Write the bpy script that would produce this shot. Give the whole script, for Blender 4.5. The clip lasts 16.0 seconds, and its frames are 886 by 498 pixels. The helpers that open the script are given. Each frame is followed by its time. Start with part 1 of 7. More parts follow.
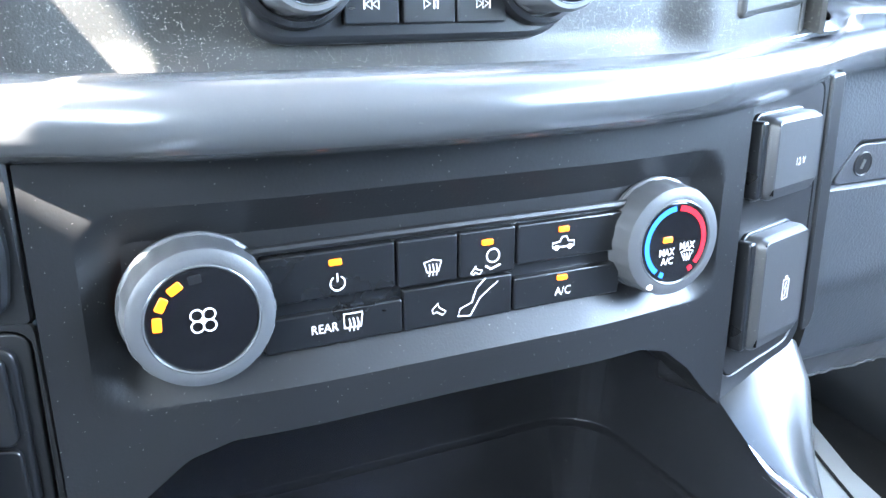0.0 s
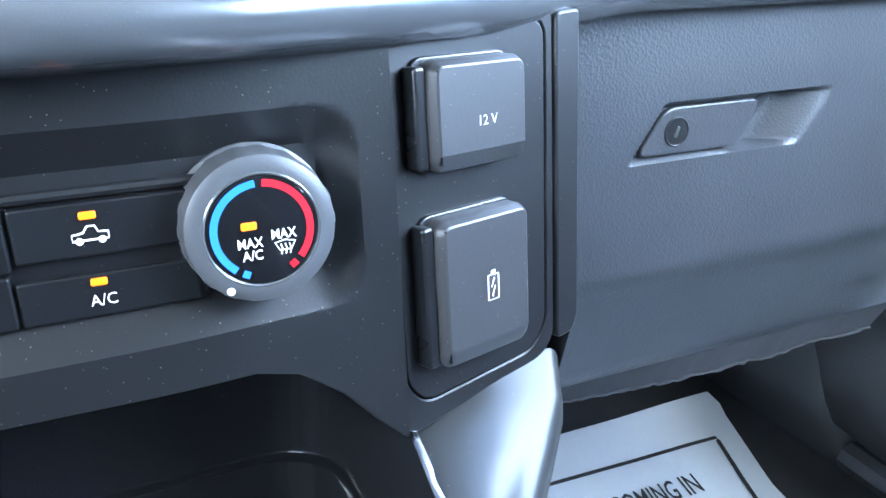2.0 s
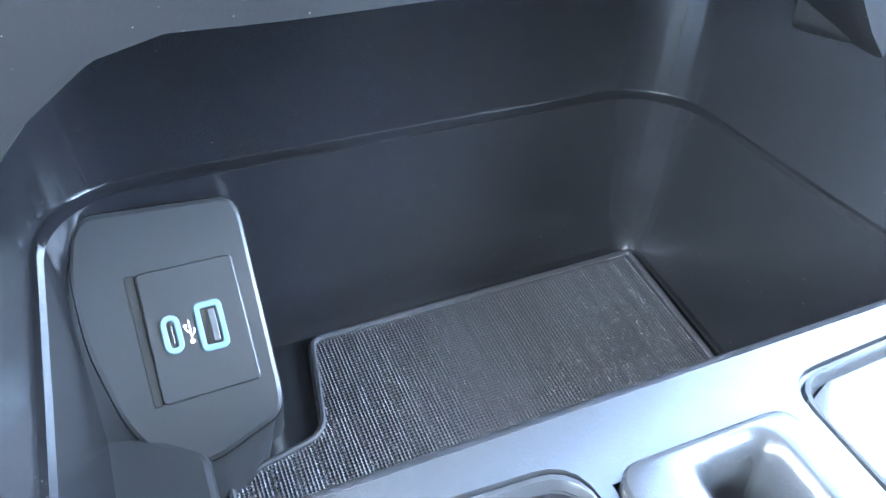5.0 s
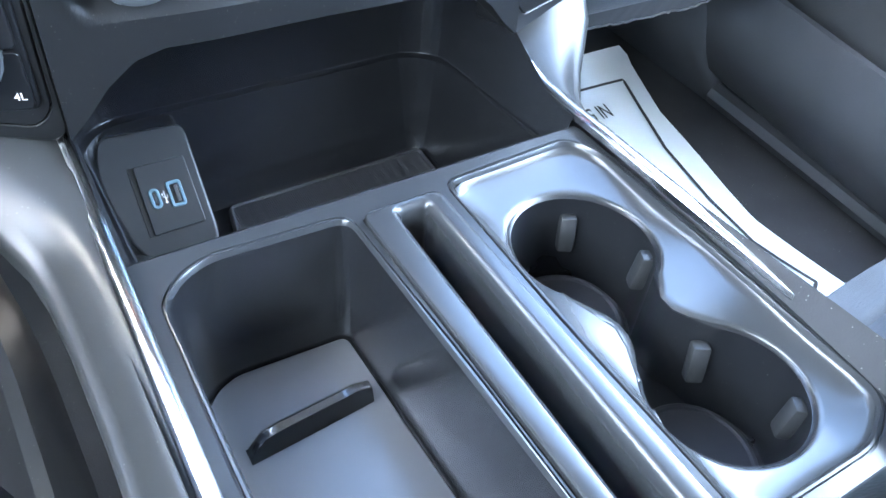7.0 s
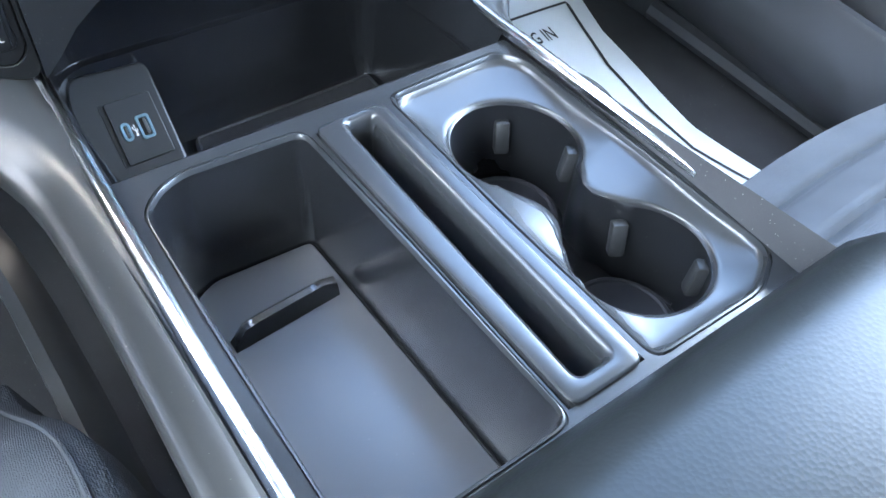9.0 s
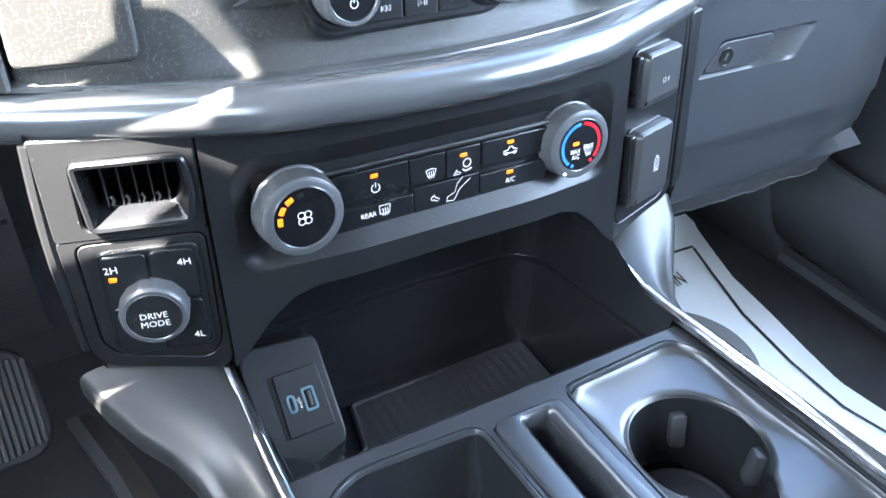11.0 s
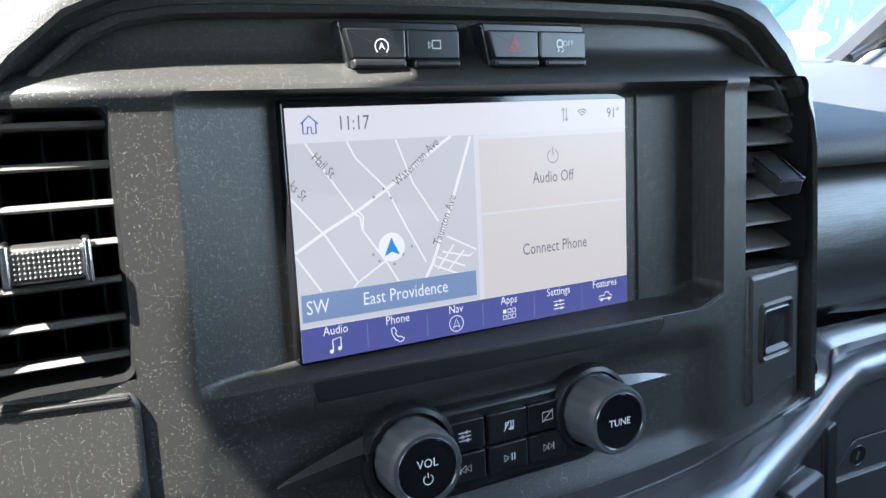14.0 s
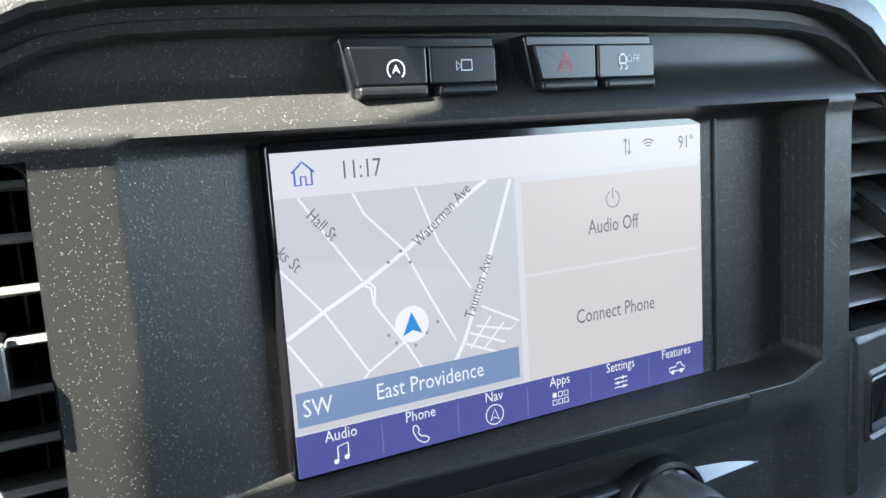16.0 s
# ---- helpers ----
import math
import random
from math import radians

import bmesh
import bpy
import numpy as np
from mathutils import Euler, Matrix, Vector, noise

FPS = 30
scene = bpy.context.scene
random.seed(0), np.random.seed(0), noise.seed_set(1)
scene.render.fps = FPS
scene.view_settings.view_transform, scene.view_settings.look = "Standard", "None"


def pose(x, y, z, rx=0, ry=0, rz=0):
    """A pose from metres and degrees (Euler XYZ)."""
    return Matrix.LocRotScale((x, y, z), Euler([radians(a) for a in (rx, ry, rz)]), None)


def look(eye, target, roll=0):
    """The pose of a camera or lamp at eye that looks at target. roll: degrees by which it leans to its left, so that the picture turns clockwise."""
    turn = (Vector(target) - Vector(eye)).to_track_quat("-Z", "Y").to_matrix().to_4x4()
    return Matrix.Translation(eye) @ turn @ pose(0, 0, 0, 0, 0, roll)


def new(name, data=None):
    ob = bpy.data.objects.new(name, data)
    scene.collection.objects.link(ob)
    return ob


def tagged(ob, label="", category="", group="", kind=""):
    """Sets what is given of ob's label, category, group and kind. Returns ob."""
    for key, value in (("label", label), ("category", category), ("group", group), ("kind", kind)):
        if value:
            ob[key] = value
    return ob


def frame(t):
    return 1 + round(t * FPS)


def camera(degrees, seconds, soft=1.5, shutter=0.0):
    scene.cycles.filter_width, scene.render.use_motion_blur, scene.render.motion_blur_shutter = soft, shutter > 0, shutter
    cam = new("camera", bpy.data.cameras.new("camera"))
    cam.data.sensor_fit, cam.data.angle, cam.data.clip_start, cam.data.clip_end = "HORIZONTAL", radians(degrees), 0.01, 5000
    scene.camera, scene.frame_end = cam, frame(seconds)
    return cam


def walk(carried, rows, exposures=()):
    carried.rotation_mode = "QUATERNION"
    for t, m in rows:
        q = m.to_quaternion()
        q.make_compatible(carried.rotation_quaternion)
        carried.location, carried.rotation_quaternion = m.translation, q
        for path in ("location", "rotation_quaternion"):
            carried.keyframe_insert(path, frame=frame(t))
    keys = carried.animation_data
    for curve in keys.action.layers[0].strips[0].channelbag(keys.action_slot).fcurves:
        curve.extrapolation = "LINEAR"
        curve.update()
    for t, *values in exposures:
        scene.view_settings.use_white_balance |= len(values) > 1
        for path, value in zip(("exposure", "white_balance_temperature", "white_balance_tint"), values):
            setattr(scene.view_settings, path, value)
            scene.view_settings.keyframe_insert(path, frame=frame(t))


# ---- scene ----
cam = camera(58.9, 16.0, soft=1.5)
TILT = Matrix.Translation((0, 0, 1.1)) @ Matrix.Rotation(radians(-8.3), 4, "X") @ Matrix.Translation((0, 0, -1.1))  # dash frame to the world
PATH = [
    (0, (-0.118, -0.215, 1.309), (0.675, 1.408, 0.451), 3.7),
    (0.5, (-0.018, -0.237, 1.306), (0.788, 1.384, 0.456), 3.1),
    (1, (0.047, -0.222, 1.282), (0.813, 1.428, 0.452), 1.5),
    (1.5, (0.062, -0.213, 1.272), (0.824, 1.443, 0.449), 1.2),
    (2, (0.05, -0.212, 1.277), (0.812, 1.429, 0.425), 1.4),
    (2.5, (-0.013, -0.243, 1.318), (0.742, 1.374, 0.415), 2.2),
    (3, (-0.091, -0.231, 1.312), (0.642, 1.315, 0.278), 2.9),
    (3.5, (-0.116, -0.197, 1.268), (0.589, 1.253, 0.086), 4.0),
    (3.7, (-0.111, -0.185, 1.251), (0.579, 1.237, 0.026), 4.4),
    (5.8, (-0.096, -0.14, 1.215), (0.605, 1.022, -0.254), 8.7),
    (6, (-0.102, -0.168, 1.241), (0.614, 0.975, -0.236), 9.0),
    (6.5, (-0.13, -0.256, 1.31), (0.669, 0.838, -0.161), 10.4),
    (7, (-0.166, -0.337, 1.369), (0.693, 0.709, -0.103), 11.0),
    (7.5, (-0.184, -0.384, 1.401), (0.728, 0.591, -0.088), 12.1),
    (8, (-0.188, -0.397, 1.402), (0.719, 0.511, -0.132), 11.9),
    (8.2, (-0.183, -0.396, 1.392), (0.706, 0.474, -0.174), 11.9),
    (10.3, (-0.201, -0.352, 1.41), (0.662, 0.788, 0.011), 6.6),
    (10.5, (-0.203, -0.34, 1.411), (0.654, 0.859, 0.058), 5.9),
    (11, (-0.208, -0.32, 1.424), (0.638, 1.022, 0.207), 4.2),
    (11.5, (-0.214, -0.32, 1.441), (0.63, 1.153, 0.383), 3.0),
    (12, (-0.222, -0.329, 1.466), (0.629, 1.241, 0.567), 2.3),
    (12.5, (-0.234, -0.345, 1.49), (0.639, 1.296, 0.749), 1.8),
    (13, (-0.245, -0.369, 1.509), (0.623, 1.32, 0.882), 1.4),
    (13.5, (-0.216, -0.314, 1.491), (0.637, 1.398, 0.908), 1.1),
    (14, (-0.168, -0.216, 1.455), (0.691, 1.505, 0.904), 1.0),
    (14.5, (-0.14, -0.152, 1.443), (0.72, 1.57, 0.902), 1.0),
    (15, (-0.13, -0.136, 1.443), (0.716, 1.591, 0.894), 0.7),
    (15.5, (-0.14, -0.144, 1.46), (0.69, 1.594, 0.922), 0.2),
    (16, (-0.137, -0.145, 1.46), (0.668, 1.6, 0.905), -0.1),
]
STOPS = 3.45  # exposure at the end of the clip, by which lit displays are set
EXPOSURES = [(0, 6.7, 6450, 10), (0.6, 6.45, 6450, 10), (1.2, 6.25, 6350, 10), (2.2, 6.2, 6200, 10), (3.0, 6.3, 6250, 10), (3.5, 6.95, 6450, 10), (6, 7.85, 6250, 10), (6.5, 7.3, 6600, 10), (7, 6.5, 6300, 10), (8, 6.15, 6650, 10), (10.5, 6.0, 6300, 10), (11.2, 5.7, 6500, 10),
             (12.0, 4.9, 6350, 10), (12.5, 3.9, 6300, 10), (13.1, 3.45, 6250, 10), (13.5, 3.2, 6100, 8), (14, 3.45, 6250, 8), (16, 3.5, 6350, 7)]
walk(cam, [(t, look(eye, target, roll)) for t, eye, target, roll in PATH], EXPOSURES)

# ---- light ----
world = bpy.data.worlds.new("sky")
scene.world = world
world.use_nodes = True
wn = world.node_tree.nodes
sky = wn.new("ShaderNodeTexSky")
sky.sky_type, sky.sun_disc = "NISHITA", False
SUN_TO = Vector((-0.685, -0.14, 1.0)).normalized()
sky.sun_elevation = math.asin(SUN_TO.z)
sky.sun_rotation = math.atan2(SUN_TO.x, SUN_TO.y)
world.node_tree.links.new(sky.outputs[0], wn["Background"].inputs[0])
wn["Background"].inputs[1].default_value = 0.15
sun = new("sun", bpy.data.lights.new("sun", "SUN"))
sun.data.energy, sun.data.angle, sun.data.color = 5.0, radians(0.55), (1.0, 0.95, 0.87)
sun.matrix_world = look(SUN_TO * 10, (0, 0, 0))
# area lamps added at the two side windows to stand in for daylight
for side in (-1, 1):
    fill_lamp = new("window_fill", bpy.data.lights.new("window_fill", "AREA"))
    fill_lamp.data.shape, fill_lamp.data.size, fill_lamp.data.size_y = "RECTANGLE", 1.0, 0.34
    fill_lamp.data.energy, fill_lamp.data.color = (0.85 if side < 0 else 0.55), (0.72, 0.87, 1.0)
    fill_lamp.matrix_world = look((side * 0.79, -0.36, 1.64), (0, -0.30, 1.45 if side < 0 else 1.15))


# ---- materials ----
def material(name, base, rough=0.5, metal=0.0, grain=0.0, grain_size=600.0, blotch=0.15, dust=0.0, specks=420.0, coat=0.0, spec=0.5, streak=None, bump_kind="noise", deep=0.0002):
    m = bpy.data.materials.new(name)
    m.use_nodes = True
    n, l = m.node_tree.nodes, m.node_tree.links
    b = n["Principled BSDF"]
    b.inputs["Metallic"].default_value = metal
    b.inputs["Coat Weight"].default_value = coat
    b.inputs["Specular IOR Level"].default_value = spec
    co = n.new("ShaderNodeTexCoord")
    vec = co.outputs["Object"]
    if streak:
        mp = n.new("ShaderNodeMapping")
        mp.inputs["Scale"].default_value = streak
        l.new(vec, mp.inputs[0])
        vec = mp.outputs[0]
    big = n.new("ShaderNodeTexNoise")
    big.inputs["Scale"].default_value, big.inputs["Detail"].default_value = 18.0, 5.0
    l.new(vec, big.inputs["Vector"])
    mix = n.new("ShaderNodeMix")
    mix.data_type = "RGBA"
    mix.inputs[6].default_value = (*[c * (1 - blotch) for c in base], 1)
    mix.inputs[7].default_value = (*[min(1, c * (1 + blotch)) for c in base], 1)
    l.new(big.outputs[0], mix.inputs[0])
    colour = mix.outputs[2]
    rr = n.new("ShaderNodeMapRange")
    rr.inputs["To Min"].default_value, rr.inputs["To Max"].default_value = max(0.02, rough - 0.03), min(1, rough + 0.03)
    l.new(big.outputs[0], rr.inputs["Value"])
    roughness = rr.outputs[0]
    if dust:
        vor = n.new("ShaderNodeTexVoronoi")
        vor.inputs["Scale"].default_value = specks
        l.new(co.outputs["Object"], vor.inputs["Vector"])
        sep = n.new("ShaderNodeSeparateColor")
        l.new(vor.outputs["Color"], sep.inputs[0])
        few = n.new("ShaderNodeMath")
        few.operation = "LESS_THAN"
        few.inputs[1].default_value = 0.09 * dust
        l.new(sep.outputs[0], few.inputs[0])
        size = n.new("ShaderNodeMapRange")
        size.inputs["To Min"].default_value, size.inputs["To Max"].default_value = 0.09, 0.28
        l.new(sep.outputs[1], size.inputs["Value"])
        near = n.new("ShaderNodeMath")
        near.operation = "LESS_THAN"
        l.new(vor.outputs["Distance"], near.inputs[0])
        l.new(size.outputs[0], near.inputs[1])
        less = n.new("ShaderNodeMath")
        less.operation = "MULTIPLY"
        l.new(near.outputs[0], less.inputs[0])
        l.new(few.outputs[0], less.inputs[1])
        dm = n.new("ShaderNodeMix")
        dm.data_type = "RGBA"
        dm.inputs[7].default_value = (0.48, 0.45, 0.41, 1) if dust > 1 else (0.17, 0.165, 0.155, 1)
        l.new(less.outputs[0], dm.inputs[0])
        l.new(colour, dm.inputs[6])
        colour = dm.outputs[2]
    l.new(colour, b.inputs["Base Color"])
    l.new(roughness, b.inputs["Roughness"])
    if grain:
        if bump_kind == "cells":
            g = n.new("ShaderNodeTexVoronoi")
            g.inputs["Scale"].default_value = grain_size
            out = g.outputs["Distance"]
            l.new(vec, g.inputs["Vector"])
        elif bump_kind == "knit":
            g = n.new("ShaderNodeTexVoronoi")
            g.inputs["Scale"].default_value, g.inputs["Randomness"].default_value = grain_size, 0.45
            out = g.outputs["Distance"]
            l.new(vec, g.inputs["Vector"])
        elif bump_kind == "grid":
            g = n.new("ShaderNodeTexVoronoi")
            g.voronoi_dimensions = "2D"
            g.inputs["Scale"].default_value, g.inputs["Randomness"].default_value = grain_size, 0.12
            out = g.outputs["Distance"]
            l.new(vec, g.inputs["Vector"])
        elif bump_kind == "weave":
            g = n.new("ShaderNodeTexWave")
            g.inputs["Scale"].default_value, g.inputs["Distortion"].default_value = grain_size, 0.6
            out = g.outputs["Fac"]
            l.new(vec, g.inputs["Vector"])
        else:
            g = n.new("ShaderNodeTexNoise")
            g.inputs["Scale"].default_value, g.inputs["Detail"].default_value = grain_size, 3.0
            out = g.outputs[0]
            l.new(vec, g.inputs["Vector"])
        bp = n.new("ShaderNodeBump")
        bp.inputs["Strength"].default_value, bp.inputs["Distance"].default_value = grain, deep
        l.new(out, bp.inputs["Height"])
        l.new(bp.outputs[0], b.inputs["Normal"])
    return m


def glow(name, colour, strength):
    m = bpy.data.materials.new(name)
    m.use_nodes = True
    b = m.node_tree.nodes["Principled BSDF"]
    b.inputs["Base Color"].default_value = (*[0.6 * c for c in colour], 1)
    b.inputs["Emission Color"].default_value = (*colour, 1)
    b.inputs["Emission Strength"].default_value = strength * 2 ** -STOPS
    b.inputs["Roughness"].default_value = 0.35
    return m


PLASTIC = material("matt black plastic", (0.0085, 0.0086, 0.0092), 0.40, spec=0.36, grain=0.3, grain_size=1100, dust=0.35, specks=1300)
PLASTIC_DUSTY = material("dusty black plastic", (0.0225, 0.0220, 0.0205), 0.43, spec=0.42, grain=0.6, grain_size=1300, dust=3.0, specks=2300)
PLASTIC_FINE = material("smooth black plastic", (0.0075, 0.0078, 0.0088), 0.28, grain=0.1, grain_size=1300, dust=0.25, specks=1400, blotch=0.05, spec=0.45)
LIDSKIN = material("dusty lid plastic", (0.030, 0.030, 0.031), 0.4, grain=0.3, grain_size=1100, dust=0.5, specks=1400)
GLOSS = material("gloss black", (0.006, 0.006, 0.007), 0.07, blotch=0.05)
KNOB = material("dark grey knob plastic", (0.058, 0.059, 0.062), 0.4, grain=0.25, grain_size=900)
SATIN = material("satin graphite paint", (0.098, 0.101, 0.105), 0.23, metal=0.45, grain=0.12, grain_size=1500, coat=0.25, dust=0.25, specks=1400, blotch=0.05)
SATIN_DARK = material("satin dark trim", (0.029, 0.0292, 0.0288), 0.33, metal=0.05, spec=0.32, grain=0.12, grain_size=1500, dust=0.15, specks=1300, blotch=0.05)
CONSOLE = material("console top plastic", (0.022, 0.0232, 0.0248), 0.25, metal=0.08, grain=0.3, grain_size=1400, blotch=0.05)
TRAY = material("glossy tray plastic", (0.025, 0.026, 0.0268), 0.25, metal=0.03, spec=0.45, grain=0.05, blotch=0.05)
BINMAT = material("bin liner plastic", (0.0090, 0.0092, 0.0102), 0.22, spec=1.0, grain=0.15, grain_size=1500, blotch=0.05)
# lighter than the bin's walls: the floor's sheen is put into its colour
BINFLOOR_SHEEN = material("bin floor sheen grey", (0.066, 0.067, 0.071), 0.30, spec=1.0, grain=0.1, grain_size=1500, blotch=0.02, dust=0.1, specks=900)
CHROME = material("chrome", (0.78, 0.79, 0.81), 0.19, metal=1.0, blotch=0.03)
SILVER = material("satin silver", (0.23, 0.225, 0.21), 0.3, metal=0.9, blotch=0.05)
BLADE = material("satin grey blade", (0.13, 0.126, 0.118), 0.33, metal=0.3, blotch=0.05)
BRUSHED = material("brushed dark trim", (0.062, 0.062, 0.060), 0.33, metal=0.6, grain=0.9, grain_size=40, streak=(2, 30, 60), blotch=0.5, dust=0.6, specks=1300)
DASHSKIN = material("grained dash skin", (0.034, 0.0365, 0.040), 0.43, grain=0.9, grain_size=620, bump_kind="cells", blotch=0.22)
DOORSKIN = material("dark door plastic", (0.040, 0.041, 0.0445), 0.38, grain=0.8, grain_size=620, bump_kind="cells")
PADTOP = material("soft dash pad", (0.036, 0.0365, 0.0375), 0.55, grain=0.8, grain_size=500, bump_kind="cells", dust=0.4, specks=1200, spec=0.2)
LEATHER = material("black grained vinyl", (0.0095, 0.0103, 0.0098), 0.34, spec=0.2, grain=0.32, grain_size=420, bump_kind="cells")
FABRIC = material("charcoal seat cloth", (0.060, 0.064, 0.070), 0.95, grain=1.0, grain_size=900, deep=0.0008, spec=0.15, blotch=0.3, bump_kind="knit")
KNIT = material("fine knit trim", (0.040, 0.040, 0.041), 0.6, grain=0.7, grain_size=900, deep=0.0008, spec=0.3, bump_kind="knit")
CARPET = material("dark carpet", (0.034, 0.034, 0.036), 0.95, grain=1.0, grain_size=700, blotch=0.4, dust=0.3, specks=700)
RUBBER = material("ribbed rubber mat", (0.022, 0.022, 0.026), 0.55, grain=0.4, grain_size=900)
MESHMAT = material("fine mesh rubber", (0.023, 0.023, 0.028), 0.45, grain=1.0, grain_size=760, deep=0.0009, bump_kind="grid")
HOUSING = material("socket housing plastic", (0.019, 0.0195, 0.0205), 0.4, spec=0.35, grain=0.2, grain_size=1200, blotch=0.05)
PAPER = material("white paper", (0.72, 0.76, 0.8), 0.75, grain=0.2, grain_size=90, blotch=0.03)
INK = material("black ink", (0.03, 0.03, 0.035), 0.7)
GREYINK = material("grey ink", (0.16, 0.17, 0.18), 0.7)
# apart from AMBER these are prints, given a faint glow to brighten them
MARK = glow("white print", (0.82, 0.86, 0.92), 0.17)
REDMARK = glow("red print", (0.8, 0.05, 0.06), 0.32)
AMBER = glow("amber lamp", (1.0, 0.19, 0.006), 0.42)
BLUEARC = glow("blue arc", (0.03, 0.20, 0.80), 0.17)
REDARC = glow("red arc", (0.85, 0.012, 0.025), 0.17)
BLUERING = material("pale blue port ring", (0.11, 0.185, 0.22), 0.4)
HEADLINER = material("grey headliner", (0.27, 0.27, 0.265), 0.95, grain=0.4)
GLASSGREY = material("dark glass", (0.03, 0.035, 0.04), 0.08, blotch=0.05)
WHITEPAINT = material("white car paint", (0.72, 0.72, 0.72), 0.25, coat=0.6, blotch=0.02)
BLACKPAINT = material("black car paint", (0.02, 0.02, 0.022), 0.25, coat=0.6)
ALLOY = material("alloy rim", (0.34, 0.34, 0.34), 0.4, metal=0.5)
TYRE = material("tyre rubber", (0.02, 0.02, 0.02), 0.8)
ASPHALT = material("sunlit asphalt", (0.12, 0.115, 0.11), 0.9, grain=0.6, grain_size=60, blotch=0.3)
BLUEWALL = material("painted blue wall", (0.09, 0.23, 0.38), 0.7, grain=0.3, grain_size=8, blotch=0.3)
CUBBY = material("deep cubby plastic", (0.0088, 0.0090, 0.0102), 0.22, spec=1.0, grain=0.15, grain_size=1300, dust=0.12, specks=1200, blotch=0.05)
# near-black that puts the shade of ducts and panel gaps into the colour
DEEP_SHADE = material("deep shade black", (0.006, 0.006, 0.006), 0.8, spec=0.1)


def flaking(m, flake):
    """White flaked patches, taller than wide, over a wall's paint."""
    n, l = m.node_tree.nodes, m.node_tree.links
    b = n["Principled BSDF"]
    under = b.inputs["Base Color"].links[0].from_socket
    co, mp, tx, rg, mx = n.new("ShaderNodeTexCoord"), n.new("ShaderNodeMapping"), n.new("ShaderNodeTexNoise"), n.new("ShaderNodeMapRange"), n.new("ShaderNodeMix")
    mp.inputs["Scale"].default_value = (0.9, 1.0, 0.28)
    tx.inputs["Scale"].default_value, tx.inputs["Detail"].default_value, tx.inputs["Roughness"].default_value = 1.0, 7.0, 0.62
    rg.inputs["From Min"].default_value, rg.inputs["From Max"].default_value = 0.52, 0.60
    mx.data_type = "RGBA"
    mx.inputs[7].default_value = (*flake, 1)
    l.new(co.outputs["Object"], mp.inputs[0]), l.new(mp.outputs[0], tx.inputs["Vector"]), l.new(tx.outputs[0], rg.inputs["Value"])
    l.new(rg.outputs[0], mx.inputs[0]), l.new(under, mx.inputs[6]), l.new(mx.outputs[2], b.inputs["Base Color"])


flaking(BLUEWALL, (0.55, 0.58, 0.6))


# ---- mesh helpers ----
BASE = {}


def finish(bm, name, mat, shift=None, sharp=34):
    bmesh.ops.remove_doubles(bm, verts=bm.verts, dist=2e-5)
    bmesh.ops.recalc_face_normals(bm, faces=bm.faces)
    lim = radians(sharp)
    for f in bm.faces:
        f.smooth = len(f.verts) < 9
    for e in bm.edges:
        if len(e.link_faces) == 2 and e.calc_face_angle(0) > lim:
            e.smooth = False
    if shift is not None:
        bmesh.ops.translate(bm, verts=bm.verts, vec=shift)
    me = bpy.data.meshes.new(name)
    bm.to_mesh(me)
    bm.free()
    me.materials.append(mat)
    return me


def thing(name, label, category, base=(0, 0, 0), group="", kind="", frame_=None):
    """An Empty at a thing's base; its parts are given in the frame's own coordinates."""
    ob = new(name)
    ob.empty_display_size = 0.02
    ob.matrix_world = (TILT if frame_ is None else frame_) @ Matrix.Translation(base)
    BASE[ob.name] = Vector(base)
    return tagged(ob, label, category, group, kind)


def part(name, bm, mat, parent, label="", sharp=34):
    root = parent
    while root.parent:
        root = root.parent
    ob = new(name, finish(bm, name, mat, -BASE[root.name], sharp))
    ob.parent = parent
    return tagged(ob, label)


def structure(name, bm, mat, label, category, frame_=None, sharp=34):
    ob = new(name, finish(bm, name, mat, None, sharp))
    ob.matrix_world = TILT if frame_ is None else frame_
    return tagged(ob, label, category, "", "structure")


WORLD = Matrix.Identity(4)


def face(y0, x0=0.0, z0=0.0, yaw=0.0, lean=0.0):
    """Frame on a face that looks to the rear: u to the right, v up, w out of the face."""
    return Matrix.Translation((x0, y0, z0)) @ Matrix.Rotation(radians(yaw), 4, "Z") @ Matrix.Rotation(radians(90 + lean), 4, "X")


def rrect(w, h, r, cx=0.0, cy=0.0, n=5):
    r = min(r, w / 2 - 1e-5, h / 2 - 1e-5)
    out = []
    for sx, sy, a0 in ((1, -1, -90), (1, 1, 0), (-1, 1, 90), (-1, -1, 180)):
        for i in range(n + 1):
            a = radians(a0 + 90 * i / n)
            out.append((cx + sx * (w / 2 - r) + r * math.cos(a), cy + sy * (h / 2 - r) + r * math.sin(a)))
    return out


def rounded(pts, r, n=4):
    """A polygon with its corners rounded off."""
    out = []
    k = len(pts)
    for i in range(k):
        p, a, b = Vector(pts[i]), Vector(pts[i - 1]), Vector(pts[(i + 1) % k])
        d = min(r, (a - p).length * 0.45, (b - p).length * 0.45)
        p0, p1 = p + (a - p).normalized() * d, p + (b - p).normalized() * d
        for j in range(n + 1):
            s = j / n
            out.append(tuple((1 - s) ** 2 * p0 + 2 * s * (1 - s) * p + s * s * p1))
    return out


